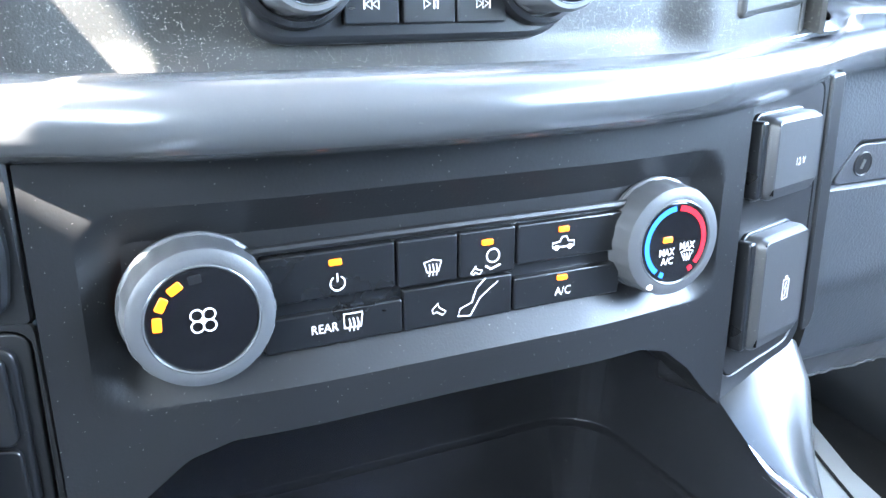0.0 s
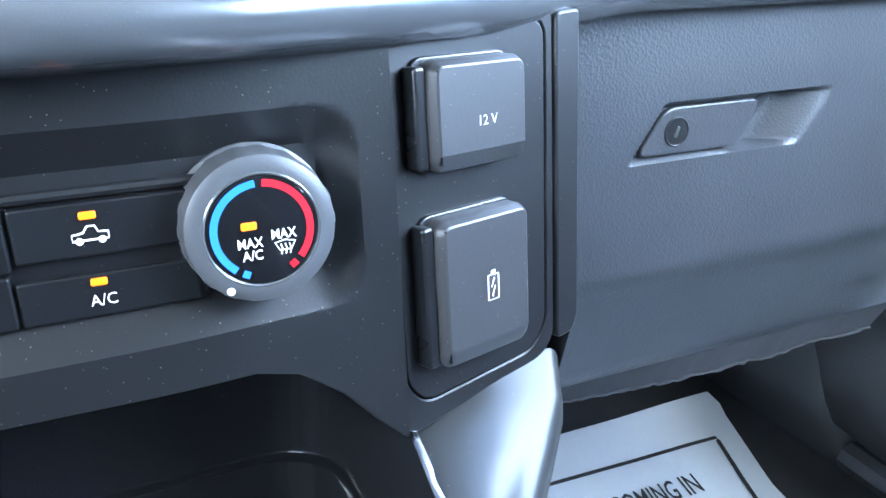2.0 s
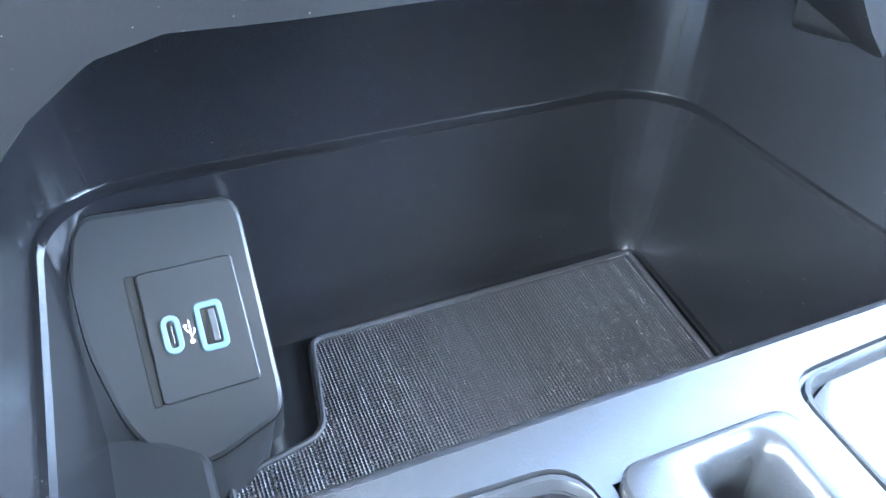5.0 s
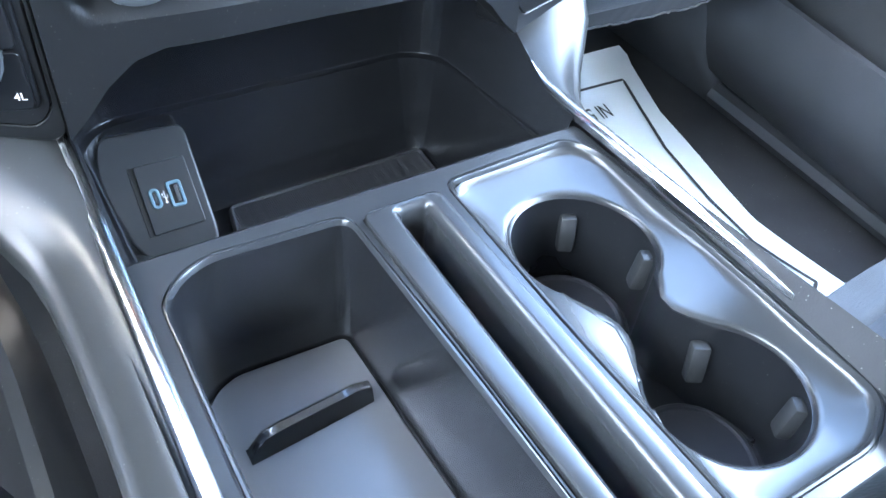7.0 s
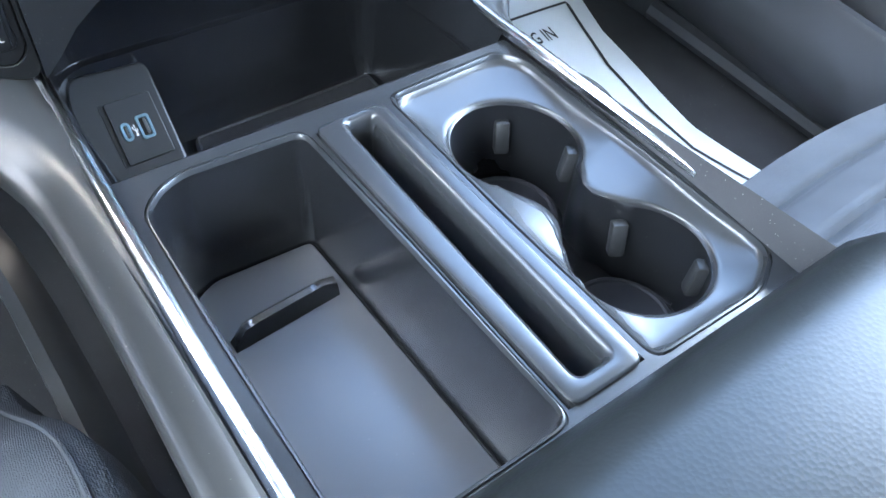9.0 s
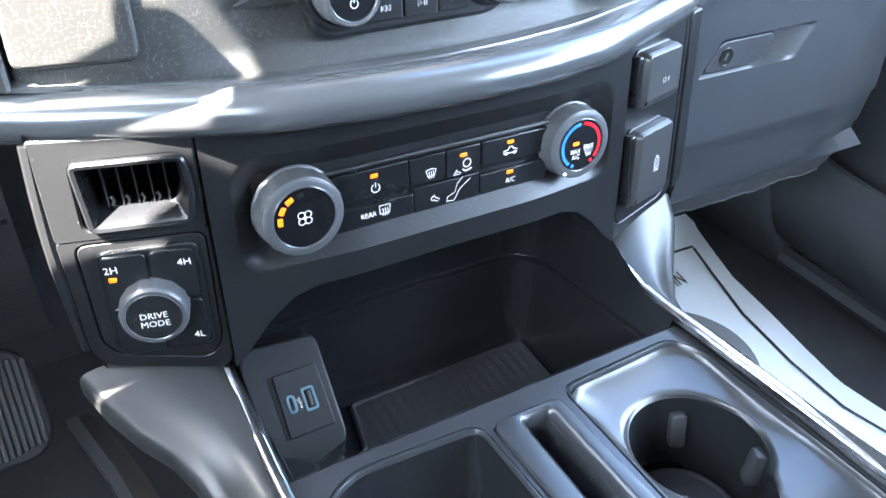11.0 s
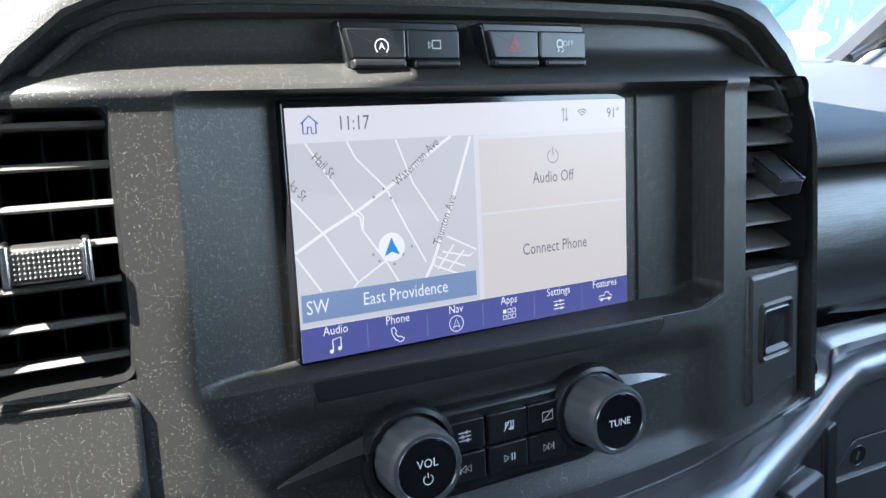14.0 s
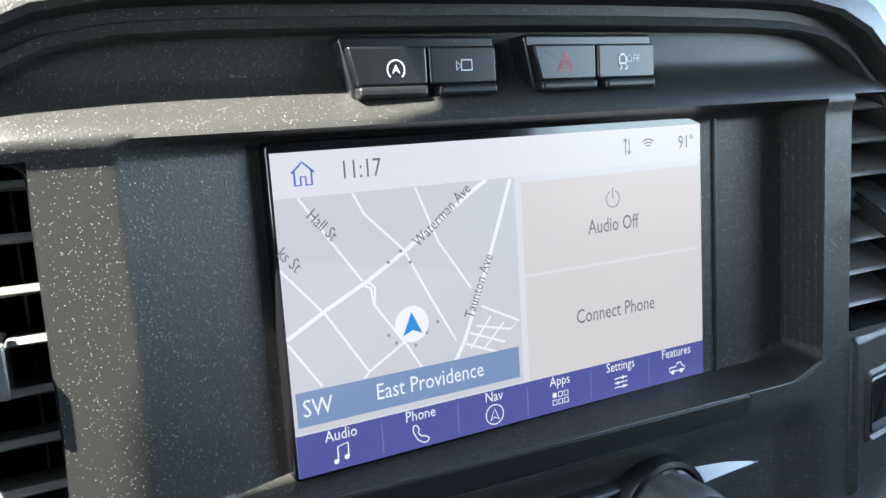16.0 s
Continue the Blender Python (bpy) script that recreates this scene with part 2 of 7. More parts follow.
def offset(pts, d):
    """Polygon pts (counter-clockwise) moved inwards by d."""
    out = []
    k = len(pts)
    for i in range(k):
        p, a, b = Vector(pts[i]), Vector(pts[i - 1]), Vector(pts[(i + 1) % k])
        e0, e1 = (p - a), (b - p)
        if e0.length < 1e-9 or e1.length < 1e-9:
            out.append(tuple(p))
            continue
        e0.normalize(), e1.normalize()
        n0, n1 = Vector((-e0.y, e0.x)), Vector((-e1.y, e1.x))
        m = n0 + n1
        s = max(0.35, m.length_squared / 2)
        out.append(tuple(p + m * (d / s)))
    return out


def rings(bm, loops, cap0=True, cap1=True, closed=True):
    vs = [[bm.verts.new(p) for p in loop] for loop in loops]
    k = len(vs[0])
    for a, b in zip(vs, vs[1:]):
        for i in range(k if closed else k - 1):
            j = (i + 1) % k
            try:
                bm.faces.new((a[i], a[j], b[j], b[i]))
            except ValueError:
                pass
    if cap0:
        bm.faces.new(vs[0][::-1])
    if cap1:
        bm.faces.new(vs[-1])
    return bm


def plate(pts, w0, w1, bevel=0.001, m=None, bm=None, steps=3, dish=0.0):
    """An extruded outline with a rounded front edge; dish sinks the middle of its front."""
    bm = bm or bmesh.new()
    m = m or Matrix.Identity(4)
    loops = [[(x, y, w0) for x, y in pts], [(x, y, w1 - bevel) for x, y in pts]]
    for i in range(1, steps + 1):
        a = radians(90 * i / steps)
        loops.append([(x, y, w1 - bevel + bevel * math.sin(a)) for x, y in offset(pts, bevel * (1 - math.cos(a)))])
    if dish:
        loops.append([(x, y, w1 - dish) for x, y in offset(pts, bevel + 2.5 * abs(dish))])
    return rings(bm, [[m @ Vector(p) for p in loop] for loop in loops])


def frame_plate(outer, inner, w0, w1, bevel=0.001, m=None, bm=None, depth=None):
    """A flat ring between two outlines with as many points each, rounded at both front edges."""
    bm = bm or bmesh.new()
    m = m or Matrix.Identity(4)
    loops = [[(x, y, w0) for x, y in outer], [(x, y, w1 - bevel) for x, y in outer], [(x, y, w1) for x, y in offset(outer, bevel)],
             [(x, y, w1) for x, y in offset(inner, -bevel)], [(x, y, w1 - bevel) for x, y in inner], [(x, y, w0 if depth is None else depth) for x, y in inner]]
    return rings(bm, [[m @ Vector(p) for p in loop] for loop in loops], False, False)


def revolve(profile, n=48, m=None, bm=None, knurl=None, cap=True):
    """Rings of radius r at height w about the frame's w axis; knurl(angle, r, w) changes the radius."""
    bm = bm or bmesh.new()
    m = m or Matrix.Identity(4)
    loops = []
    for r, w in profile:
        loop = []
        for i in range(n):
            a = 2 * math.pi * i / n
            q = knurl(a, r, w) if knurl else r
            loop.append(m @ Vector((q * math.cos(a), q * math.sin(a), w)))
        loops.append(loop)
    return rings(bm, loops, False, cap)


def sheet(rows, bm=None):
    """A surface through rows of points."""
    return rings(bm or bmesh.new(), rows, False, False, False)


def tube(path, radius, n=10, bm=None, flat=1.0, caps=True):
    bm = bm or bmesh.new()
    pts = [Vector(p) for p in path]
    loops = []
    side = None
    for i, p in enumerate(pts):
        d = (pts[min(i + 1, len(pts) - 1)] - pts[max(i - 1, 0)]).normalized()
        if side is None:
            side = d.orthogonal().normalized()
        side = (side - d * side.dot(d)).normalized()
        up = d.cross(side)
        r = radius[i] if isinstance(radius, (list, tuple)) else radius
        loops.append([p + r * (math.cos(2 * math.pi * j / n) * side + flat * math.sin(2 * math.pi * j / n) * up) for j in range(n)])
    return rings(bm, loops, caps, caps)


def bar(x0, x1, y0, y1, z0, z1, r=0.002, m=None, bm=None):
    """A block with rounded edges, along the axes."""
    bm = bm or bmesh.new()
    n0 = len(bm.verts)
    c = bmesh.ops.create_cube(bm, size=1.0)["verts"]
    for v in c:
        v.co = Vector((x0 + (v.co.x + 0.5) * (x1 - x0), y0 + (v.co.y + 0.5) * (y1 - y0), z0 + (v.co.z + 0.5) * (z1 - z0)))
    if r:
        es = list({e for v in c for e in v.link_edges})
        bmesh.ops.bevel(bm, geom=es, offset=r, segments=2, affect="EDGES", profile=0.5)
    if m is not None:
        bm.verts.ensure_lookup_table()
        bmesh.ops.transform(bm, matrix=m, verts=bm.verts[n0:])
    return bm


def stroke(pts, width, m, bm=None, h=0.00025, closed=False):
    """A thin raised line on a face."""
    bm = bm or bmesh.new()
    q = [Vector(p) for p in pts]
    k = len(q)
    left, right = [], []
    for i in range(k):
        if closed:
            d = q[(i + 1) % k] - q[i - 1]
        else:
            d = q[min(i + 1, k - 1)] - q[max(i - 1, 0)]
        d = d.normalized() if d.length > 1e-9 else Vector((1, 0))
        nrm = Vector((-d.y, d.x)) * width / 2
        left.append(q[i] + nrm), right.append(q[i] - nrm)
    vs = [(bm.verts.new(m @ Vector((*a, h))), bm.verts.new(m @ Vector((*b, h)))) for a, b in zip(left, right)]
    for i in range(k if closed else k - 1):
        a, b = vs[i], vs[(i + 1) % k]
        bm.faces.new((a[0], a[1], b[1], b[0]))
    return bm


def disc(cx, cy, r, m, bm=None, n=20, h=0.00025):
    bm = bm or bmesh.new()
    bm.faces.new([bm.verts.new(m @ Vector((cx + r * math.cos(2 * math.pi * i / n), cy + r * math.sin(2 * math.pi * i / n), h))) for i in range(n)])
    return bm


def poly(pts, m, bm=None, h=0.00025):
    bm = bm or bmesh.new()
    bm.faces.new([bm.verts.new(m @ Vector((*p, h))) for p in pts])
    return bm


def arc(cx, cy, r, a0, a1, n=16):
    return [(cx + r * math.cos(radians(a0 + (a1 - a0) * i / n)), cy + r * math.sin(radians(a0 + (a1 - a0) * i / n))) for i in range(n + 1)]


def words(text, size, m, bm=None, h=0.0003, align="CENTER", squeeze=1.0, bold=0.0, turn=0.0):
    """Flat letters in the built-in font, centred on the frame's origin."""
    bm = bm or bmesh.new()
    cu = bpy.data.curves.new("letters", "FONT")
    cu.body, cu.size, cu.align_x, cu.align_y, cu.offset = text, size, align, "CENTER", bold * size
    cu.resolution_u = 2
    tmp = bpy.data.objects.new("letters", cu)
    scene.collection.objects.link(tmp)
    me = tmp.to_mesh()
    k = m @ Matrix.Rotation(radians(turn), 4, "Z") @ Matrix.Diagonal((squeeze, 1, 1, 1))
    vs = [bm.verts.new(k @ Vector((v.co.x, v.co.y, h))) for v in me.vertices]
    for p in me.polygons:
        try:
            bm.faces.new([vs[i] for i in p.vertices])
        except ValueError:
            pass
    tmp.to_mesh_clear()
    bpy.data.objects.remove(tmp)
    bpy.data.curves.remove(cu)
    return bm


def at(m, u, v, w=0.0):
    return m @ Matrix.Translation((u, v, w))


def smooth(x, a, b):
    t = min(1, max(0, (x - a) / (b - a)))
    return t * t * (3 - 2 * t)


def table(x, xs, ys):
    return float(np.interp(x, xs, ys))


# ---- cabin shell (world axes) ----
def shell():
    bm = bar(-0.80, 0.80, -1.9, 0.75, 0.70, 0.722, 0.0)
    structure("floor", bm, CARPET, "dark carpeted cabin floor", "floor", WORLD)
    # toe board in front of both footwells
    bm = sheet([[(-0.8, 0.45, 0.715), (0.8, 0.45, 0.715)], [(-0.8, 0.60, 0.80), (0.8, 0.60, 0.80)], [(-0.8, 0.66, 1.25), (0.8, 0.66, 1.25)], [(-0.86, 0.86, 1.37), (0.86, 0.86, 1.37)], [(-0.86, 0.95, 1.29), (0.86, 0.95, 1.29)]])
    structure("toe_board", bm, CARPET, "dark carpeted toe board under the dash", "toe board", WORLD)
    # roof with its front edge over the windscreen, cut unevenly to shape the sunlight
    def roof_rows(dz):
        rows = []
        for x in sorted([*np.linspace(-0.84, 0.80, 17), -0.80, -0.785, -0.20, -0.15]):
            e = abs(x) / 0.80
            yf = table(x, (-0.84, -0.80, -0.785, -0.20, -0.15, 0.80), (0.02, 0.0, -0.15, -0.15, -0.02, -0.04))
            zz = 1.93 - 0.07 * e ** 2.5 + dz
            rows.append([(x, yf - s * (yf + 1.9), zz + 0.03 * math.sin(math.pi * s) - 0.02 * (1 - s)) for s in np.linspace(0, 1, 9)])
        return rows
    bm = sheet(roof_rows(0.0))
    sheet(roof_rows(0.04), bm)
    structure("ceiling", bm, HEADLINER, "light grey cloth headliner", "ceiling", WORLD)
    # unseen slab at the top of the windscreen, outlined to cast the dash's shade
    o = rounded([(-0.70, -0.45), (0.17, -0.45), (0.178, 0.094), (0.119, 0.198), (0.047, 0.243), (-0.10, 0.249), (-0.254, 0.239), (-0.254, 0.035), (-0.335, 0.021), (-0.410, 0.011), (-0.438, 0.0), (-0.456, -0.030), (-0.470, -0.060), (-0.508, -0.062), (-0.526, -0.052), (-0.552, -0.053), (-0.575, -0.066), (-0.70, -0.082)], 0.008)
    bm = rings(bmesh.new(), [[(x, y, 1.775) for x, y in o], [(x, y, 1.760) for x, y in o], [(x, y, 1.755) for x, y in offset(o, 0.004)]])
    bar(-0.20, 0.05, -0.44, -0.36, 1.77, 1.925, 0.004, None, bm)
    structure("dash_sun_blocker", bm, HEADLINER, "unseen grey slab shaped to cast the dash's shade", "header", WORLD)
    # pillars at the sides of the windscreen and behind the doors
    for s in (-1, 1):
        bm = tube([(s * 0.97, 0.90, 1.22), (s * 0.95, 0.62, 1.42), (s * 0.91, 0.42, 1.58), (s * 0.84, 0.02, 1.86), (s * 0.82, -0.15, 1.90)], 0.03, 10)
        structure("windscreen_pillar", bm, DOORSKIN, "slim trimmed windscreen pillar", "pillar", WORLD)
        if s < 0:
            # unseen panel added over the driver window to keep sun off the seat
            bm = bar(-0.84, -0.82, -0.95, 0.10, 1.54, 1.87, 0.005)
            structure("window_sun_blocker", bm, HEADLINER, "unseen grey panel added to block sun at the driver window", "trim", WORLD)
            # unseen panel added further forward to stop sun reaching the driver floor
            bm = bar(-0.84, -0.82, -0.03, 0.62, 1.40, 1.60, 0.005)
            structure("floor_sun_blocker", bm, DOORSKIN, "unseen black panel added to keep sun off the driver floor", "trim", WORLD)
        bm = bar(s * 0.75 - 0.03, s * 0.75 + 0.03, -1.0, -0.9, 1.3, 1.93, 0.01)
        structure("door_pillar", bm, HEADLINER, "grey trimmed door pillar", "pillar", WORLD)
    # plain unseen walls close the rear cab so no daylight comes from behind
    bm = bar(-0.86, 0.86, -1.93, -1.88, 0.7, 1.95, 0.01)
    structure("wall_rear", bm, DASHSKIN, "dark unseen rear wall closed against daylight", "wall", WORLD)
    for s, nm in ((-1, "wall_west"), (1, "wall_east")):
        bm = bar(s * 0.82 - 0.02, s * 0.82 + 0.02, -1.88, -1.0, 0.7, 1.93, 0.01)
        structure(nm, bm, DASHSKIN, "dark unseen side wall closing off rear daylight", "wall", WORLD)


def door(side, name):
    """Door card with its armrest and an open map pocket whose front wall bows into the cabin."""
    x = side * 0.74
    d = thing(name, "dark grey door trim with a deep curved map pocket", "door", (x, -0.2, 0.76), kind="structure", frame_=WORLD)
    top = ((1.36, 0.01), (1.375, 0.02), (1.39, 0.05)) if side > 0 else ((1.36, 0.01), (1.44, 0.02), (1.455, 0.05))
    rows = []
    for y in np.linspace(-1.0, 0.62, 60):
        row = []
        sink = smooth(y, -0.75, -0.70) * (1 - smooth(y, 0.33, 0.37))
        for z, dx, c in ((0.66, 0.01, 0), (0.76, 0.0, 0), (0.80, 0.0, 0), (0.86, 0.0, 1), (0.95, 0.0, 1), (1.02, 0.0, 1), (1.055, 0.0, 1), (1.075, -0.004, 0), (1.10, -0.018, 0), (1.16, -0.05, 0), (1.22, -0.055, 0), (1.27, -0.02, 0), *((a, b, 0) for a, b in top)):
            row.append((x + side * (dx + 0.035 * c * sink), y, z + 0.03 * smooth(y, 0.2, 0.6)))
        rows.append(row)
    part("door_card", sheet(rows), DOORSKIN, d, sharp=50)
    # front wall of the pocket: falls from a rounded lip to the sill
    rows = []
    for y in np.linspace(-0.80, 0.40, 40):
        bow = 0.030 + 0.038 * math.sin(math.pi * min(1, max(0, (0.40 - y) / 1.2))) ** 0.6
        lip = 0.925 + 0.115 * smooth(y, 0.16, 0.40)
        rows.append([(x - side * b, y, z) for b, z in ((bow - 0.014, lip - 0.05), (bow - 0.010, lip - 0.006), (bow - 0.004, lip), (bow + 0.003, lip - 0.002), (bow + 0.006, lip - 0.010), (bow + 0.004, lip - 0.06), (bow - 0.010, 0.82), (bow - 0.022, 0.77), (0.0, 0.745))])
    part("pocket_wall", sheet(rows), DOORSKIN, d, "broad bowed pocket wall", sharp=50)
    path = [(x - side * (0.030 + 0.012 * math.sin(a)), 0.385 + 0.012 * math.cos(a * 0.5), 0.985 + 0.075 * (1 - a / 1.6)) for a in np.linspace(0, 3.0, 14)]
    part("pocket_end", tube(path, 0.010, 10), DOORSKIN, d, "upright rim at the pocket's end")
    path = [(x + side * 0.018, 0.10 - 0.14 * s, 0.995 - 0.055 * s) for s in np.linspace(0, 1, 6)]
    part("pocket_divider", tube(path, [0.005, 0.007, 0.008, 0.009, 0.010, 0.011], 8, flat=2.0), DOORSKIN, d, "slanting rib inside the pocket")
    path = [(x - side * (0.035 - 0.018 * math.cos(a)), 0.30 - 0.012 * math.sin(a), 1.075 + 0.045 * math.cos(a)) for a in np.linspace(0, 2.6, 12)]
    part("grab_handle", tube(path, 0.006, 8), DOORSKIN, d, "dark moulded grab handle")


def screen_glass():
    bm = sheet([[(-0.80, 0.92, 1.27), (0.80, 0.92, 1.27)], [(-0.72, 0.05, 1.85), (0.72, 0.05, 1.85)], [(-0.72, -0.33, 1.885), (0.72, -0.33, 1.885)]])
    m = bpy.data.materials.new("windscreen glass")
    m.use_nodes = True
    n, l = m.node_tree.nodes, m.node_tree.links
    n.remove(n["Principled BSDF"])
    t, g, mx = n.new("ShaderNodeBsdfTransparent"), n.new("ShaderNodeBsdfGlossy"), n.new("ShaderNodeMixShader")
    t.inputs[0].default_value = (0.54, 0.575, 0.57, 1)
    g.inputs[1].default_value = 0.02
    mx.inputs[0].default_value = 0.05
    l.new(t.outputs[0], mx.inputs[1]), l.new(g.outputs[0], mx.inputs[2]), l.new(mx.outputs[0], n["Material Output"].inputs[0])
    # unseen bar added under the roof to block a sun patch on the door
    structure("door_sun_blocker", bar(0.03, 0.34, -0.10, 0.032, 1.822, 1.838, 0.006), HEADLINER, "unseen grey bar added to keep sun off the passenger door", "ceiling", WORLD)
    ob = structure("windscreen", bm, m, "clear tinted windscreen glass", "windscreen", WORLD)
    ob.visible_shadow = False


# ---- dash ----
def crest(x):
    """Depth of the trim band's front crest across the dash."""
    a = abs(x)
    return table(a, (0, 0.05, 0.10, 0.155, 0.20, 0.24, 0.29, 0.34, 0.8), (-0.036, -0.033, -0.024, 0.001, 0.022, 0.042, 0.062, 0.067, 0.085))


def soft(f, x, r=0.012):
    return sum(f(x + r * k) for k in (-1, -0.5, 0, 0.5, 1)) / 5


def trim_band():
    d = thing("trim_band", "satin graphite trim band wrapping across the dash", "trim", (0, 0, 1.24))
    rows, lower = [], []
    xs = np.concatenate([np.linspace(-0.62, -0.30, 10), np.linspace(-0.295, 0.295, 96), np.linspace(0.30, 0.78, 14)])
    for x in xs:
        a = abs(x)
        yc, zc = soft(crest, x), 1.254 + 0.004 * smooth(a, 0.2, 0.29)
        out = smooth(a, 0.225, 0.29)
        yb = 0.050 + 0.05 * out
        zb = (1.242 + 0.021 * min(1, a / 0.21) ** 2) * (1 - out) + 1.273 * out
        g = 0.5
        yg, zg = yb + (yc - yb) * g, zb + (zc - zb) * g
        row = [(x, yb, zb), (x, yg + 0.0012, zg + 0.0004), (x, yg + 0.0004, zg - 0.0018), (x, yg - 0.0008, zg - 0.0018), (x, yg - 0.0016, zg + 0.0004)]
        row += [(x, yc + 0.018, zc + 0.0014), (x, yc + 0.011, zc + 0.0006), (x, yc + 0.006, zc - 0.0014), (x, yc + 0.0025, zc - 0.0046), (x, yc + 0.0006, zc - 0.0088), (x, yc + 0.0006, zc - 0.0132), (x, yc + 0.003, zc - 0.0180), (x, yc + 0.008, zc - 0.0220)]
        ybot = table(a, (0, 0.1, 0.14, 0.21, 0.24, 0.29, 0.8), (0.002, 0.002, 0.008, 0.034, 0.055, 0.075, 0.095))
        zbot = table(a, (0, 0.14, 0.2, 0.29, 0.8), (1.226, 1.229, 1.235, 1.236, 1.236))
        row += [(x, ybot - 0.004, zbot + 0.002), (x, ybot + 0.006, zbot), (x, ybot + 0.03, zbot)]
        rows.append(row)
    part("shelf_strip", sheet([r[:3] for r in rows]), SATIN, d, "satin shelf above the groove", sharp=50)
    part("band", sheet([r[2:] for r in rows]), SATIN, d, sharp=50)


def upper_depth(x, z):
    a = abs(x)
    y = 0.030 + 0.014 * smooth(a, 0.15, 0.22)
    # set-back zone with the switch row over the screen
    y += 0.015 * smooth(z, 1.437, 1.456)
    # brow over the screen
    y -= 0.002 * smooth(z, 1.4325, 1.4385) * (1 - smooth(z, 1.440, 1.451)) * (1 - smooth(a, 0.175, 0.2))
    # sunken field round the screen: a ramp from a crease, a flat shelf below and an upright wall at the far end
    ramp = min(1.0, max(0.0, (x + 0.1295) / 0.050))
    deep = ramp * min(1.0, max(0.0, (0.1340 - x) / 0.0025))
    shelf = 1.3243 + 0.007 * smooth(x, 0.114, 0.137)
    y += 0.020 * deep * min(1.0, max(0.0, (z - shelf) / 0.0048)) * (1 - smooth(z, 1.4355, 1.4385))
    # shallower scoop for the audio controls
    low = min(1.0, max(0.0, (x + 0.132) / 0.036)) * (1 - smooth(x, 0.110, 0.140))
    return y + 0.0065 * low * smooth(z, 1.244, 1.262) * (1 - smooth(z, 1.300, 1.316))


VENT_L = (-0.2005, -0.1505, 1.337, 1.434)
VENT_R = (0.1490, 0.1950, 1.3405, 1.440)


def upper_stack():
    d = thing("centre_stack", "dusty black plastic centre stack housing", "dashboard", (0, 0.04, 1.25))
    bm = bmesh.new()
    xs = sorted(set(np.round(np.concatenate([np.arange(-0.206, 0.2061, 0.0025), [0.1315, 0.1340, -0.1295, VENT_L[0], VENT_L[1], VENT_R[0], VENT_R[1]]]), 5)))
    zs = sorted(set(np.round(np.concatenate([np.arange(1.236, 1.478, 0.0022), [1.3243, 1.3291], [VENT_L[2], VENT_L[3], VENT_R[2], VENT_R[3]]]), 5)))
    vs = {}
    for i, x in enumerate(xs):
        for j, z in enumerate(zs):
            vs[i, j] = bm.verts.new((x, upper_depth(x, z), z))
    for i in range(len(xs) - 1):
        for j in range(len(zs) - 1):
            cx, cz = (xs[i] + xs[i + 1]) / 2, (zs[j] + zs[j + 1]) / 2
            if cz > table(abs(cx), (0.15, 0.17, 0.19, 0.206), (1.484, 1.474, 1.457, 1.438)) - 0.004 or any(v[0] < cx < v[1] and v[2] < cz < v[3] for v in (VENT_L, VENT_R)):
                continue
            bm.faces.new((vs[i, j], vs[i + 1, j], vs[i + 1, j + 1], vs[i, j + 1]))
    part("fascia", bm, PLASTIC_DUSTY, d, sharp=60)
    # arched surround: a thick lipped frame with a stepped inner edge
    half = [(0.2265, 1.258), (0.2262, 1.30), (0.2255, 1.36), (0.2235, 1.405), (0.2185, 1.423), (0.2095, 1.4395), (0.190, 1.4625), (0.170, 1.4795), (0.150, 1.4885), (0.128, 1.4925), (0.10, 1.4938), (0.05, 1.4945)]
    path = [(-x, z) for x, z in half] + [(0.0, 1.4947)] + [(x, z) for x, z in half[::-1]]
    path = [Vector(p) for p in path]
    prof = [(-0.004, 0.16), (-0.002, 0.064), (0.0, 0.054), (0.0025, 0.0475), (0.006, 0.0435), (0.0160, 0.0350), (0.0180, 0.0365), (0.0190, 0.045), (0.0225, 0.0455), (0.0235, 0.042), (0.0265, 0.0405), (0.0275, 0.0425), (0.028, 0.06)]
    rows = []
    for i, p in enumerate(path):
        t = (path[min(i + 1, len(path) - 1)] - path[max(i - 1, 0)]).normalized()
        inward = Vector((t.y, -t.x))
        top = smooth(p.y, 1.40, 1.48)
        rows.append([(p.x + inward.x * e, y - (0.004 + 0.006 * (e < 0.007)) * top * (y < 0.1), p.y + inward.y * e) for e, y in prof])
    bm = sheet(rows)
    bm.faces.new([bm.verts.new(p) for p in rows[0]])
    bm.faces.new([bm.verts.new(p) for p in rows[-1]])
    part("surround", bm, PLASTIC_DUSTY, d, "lipped arched surround, dusty in the sun", sharp=40)
    # dash top behind the surround
    def top(x, y):
        pad = table(y, (0.10, 0.14, 0.22, 0.35, 0.50, 0.80), (1.408, 1.418, 1.440, 1.470, 1.497, 1.515))
        mid = table(y, (0.05, 0.25, 0.45, 0.80), (1.487, 1.491, 1.502, 1.516))
        arch = table(abs(x), (0.10, 0.15, 0.17, 0.19, 0.2095, 0.2185, 0.2235), (1.488, 1.482, 1.473, 1.456, 1.433, 1.415, 1.38))
        return max(pad - 0.001, min(mid, arch + (mid - arch) * smooth(y, 0.15, 0.5)))
    rows = [[(x, y, top(x, y)) for x in np.linspace(-0.232, 0.232, 41)] for y in (0.075, 0.12, 0.16, 0.2, 0.25, 0.3, 0.36, 0.45, 0.6, 0.8)]
    part("dash_top", sheet(rows), PADTOP, d, "soft dash top behind the surround", sharp=60)
    return d


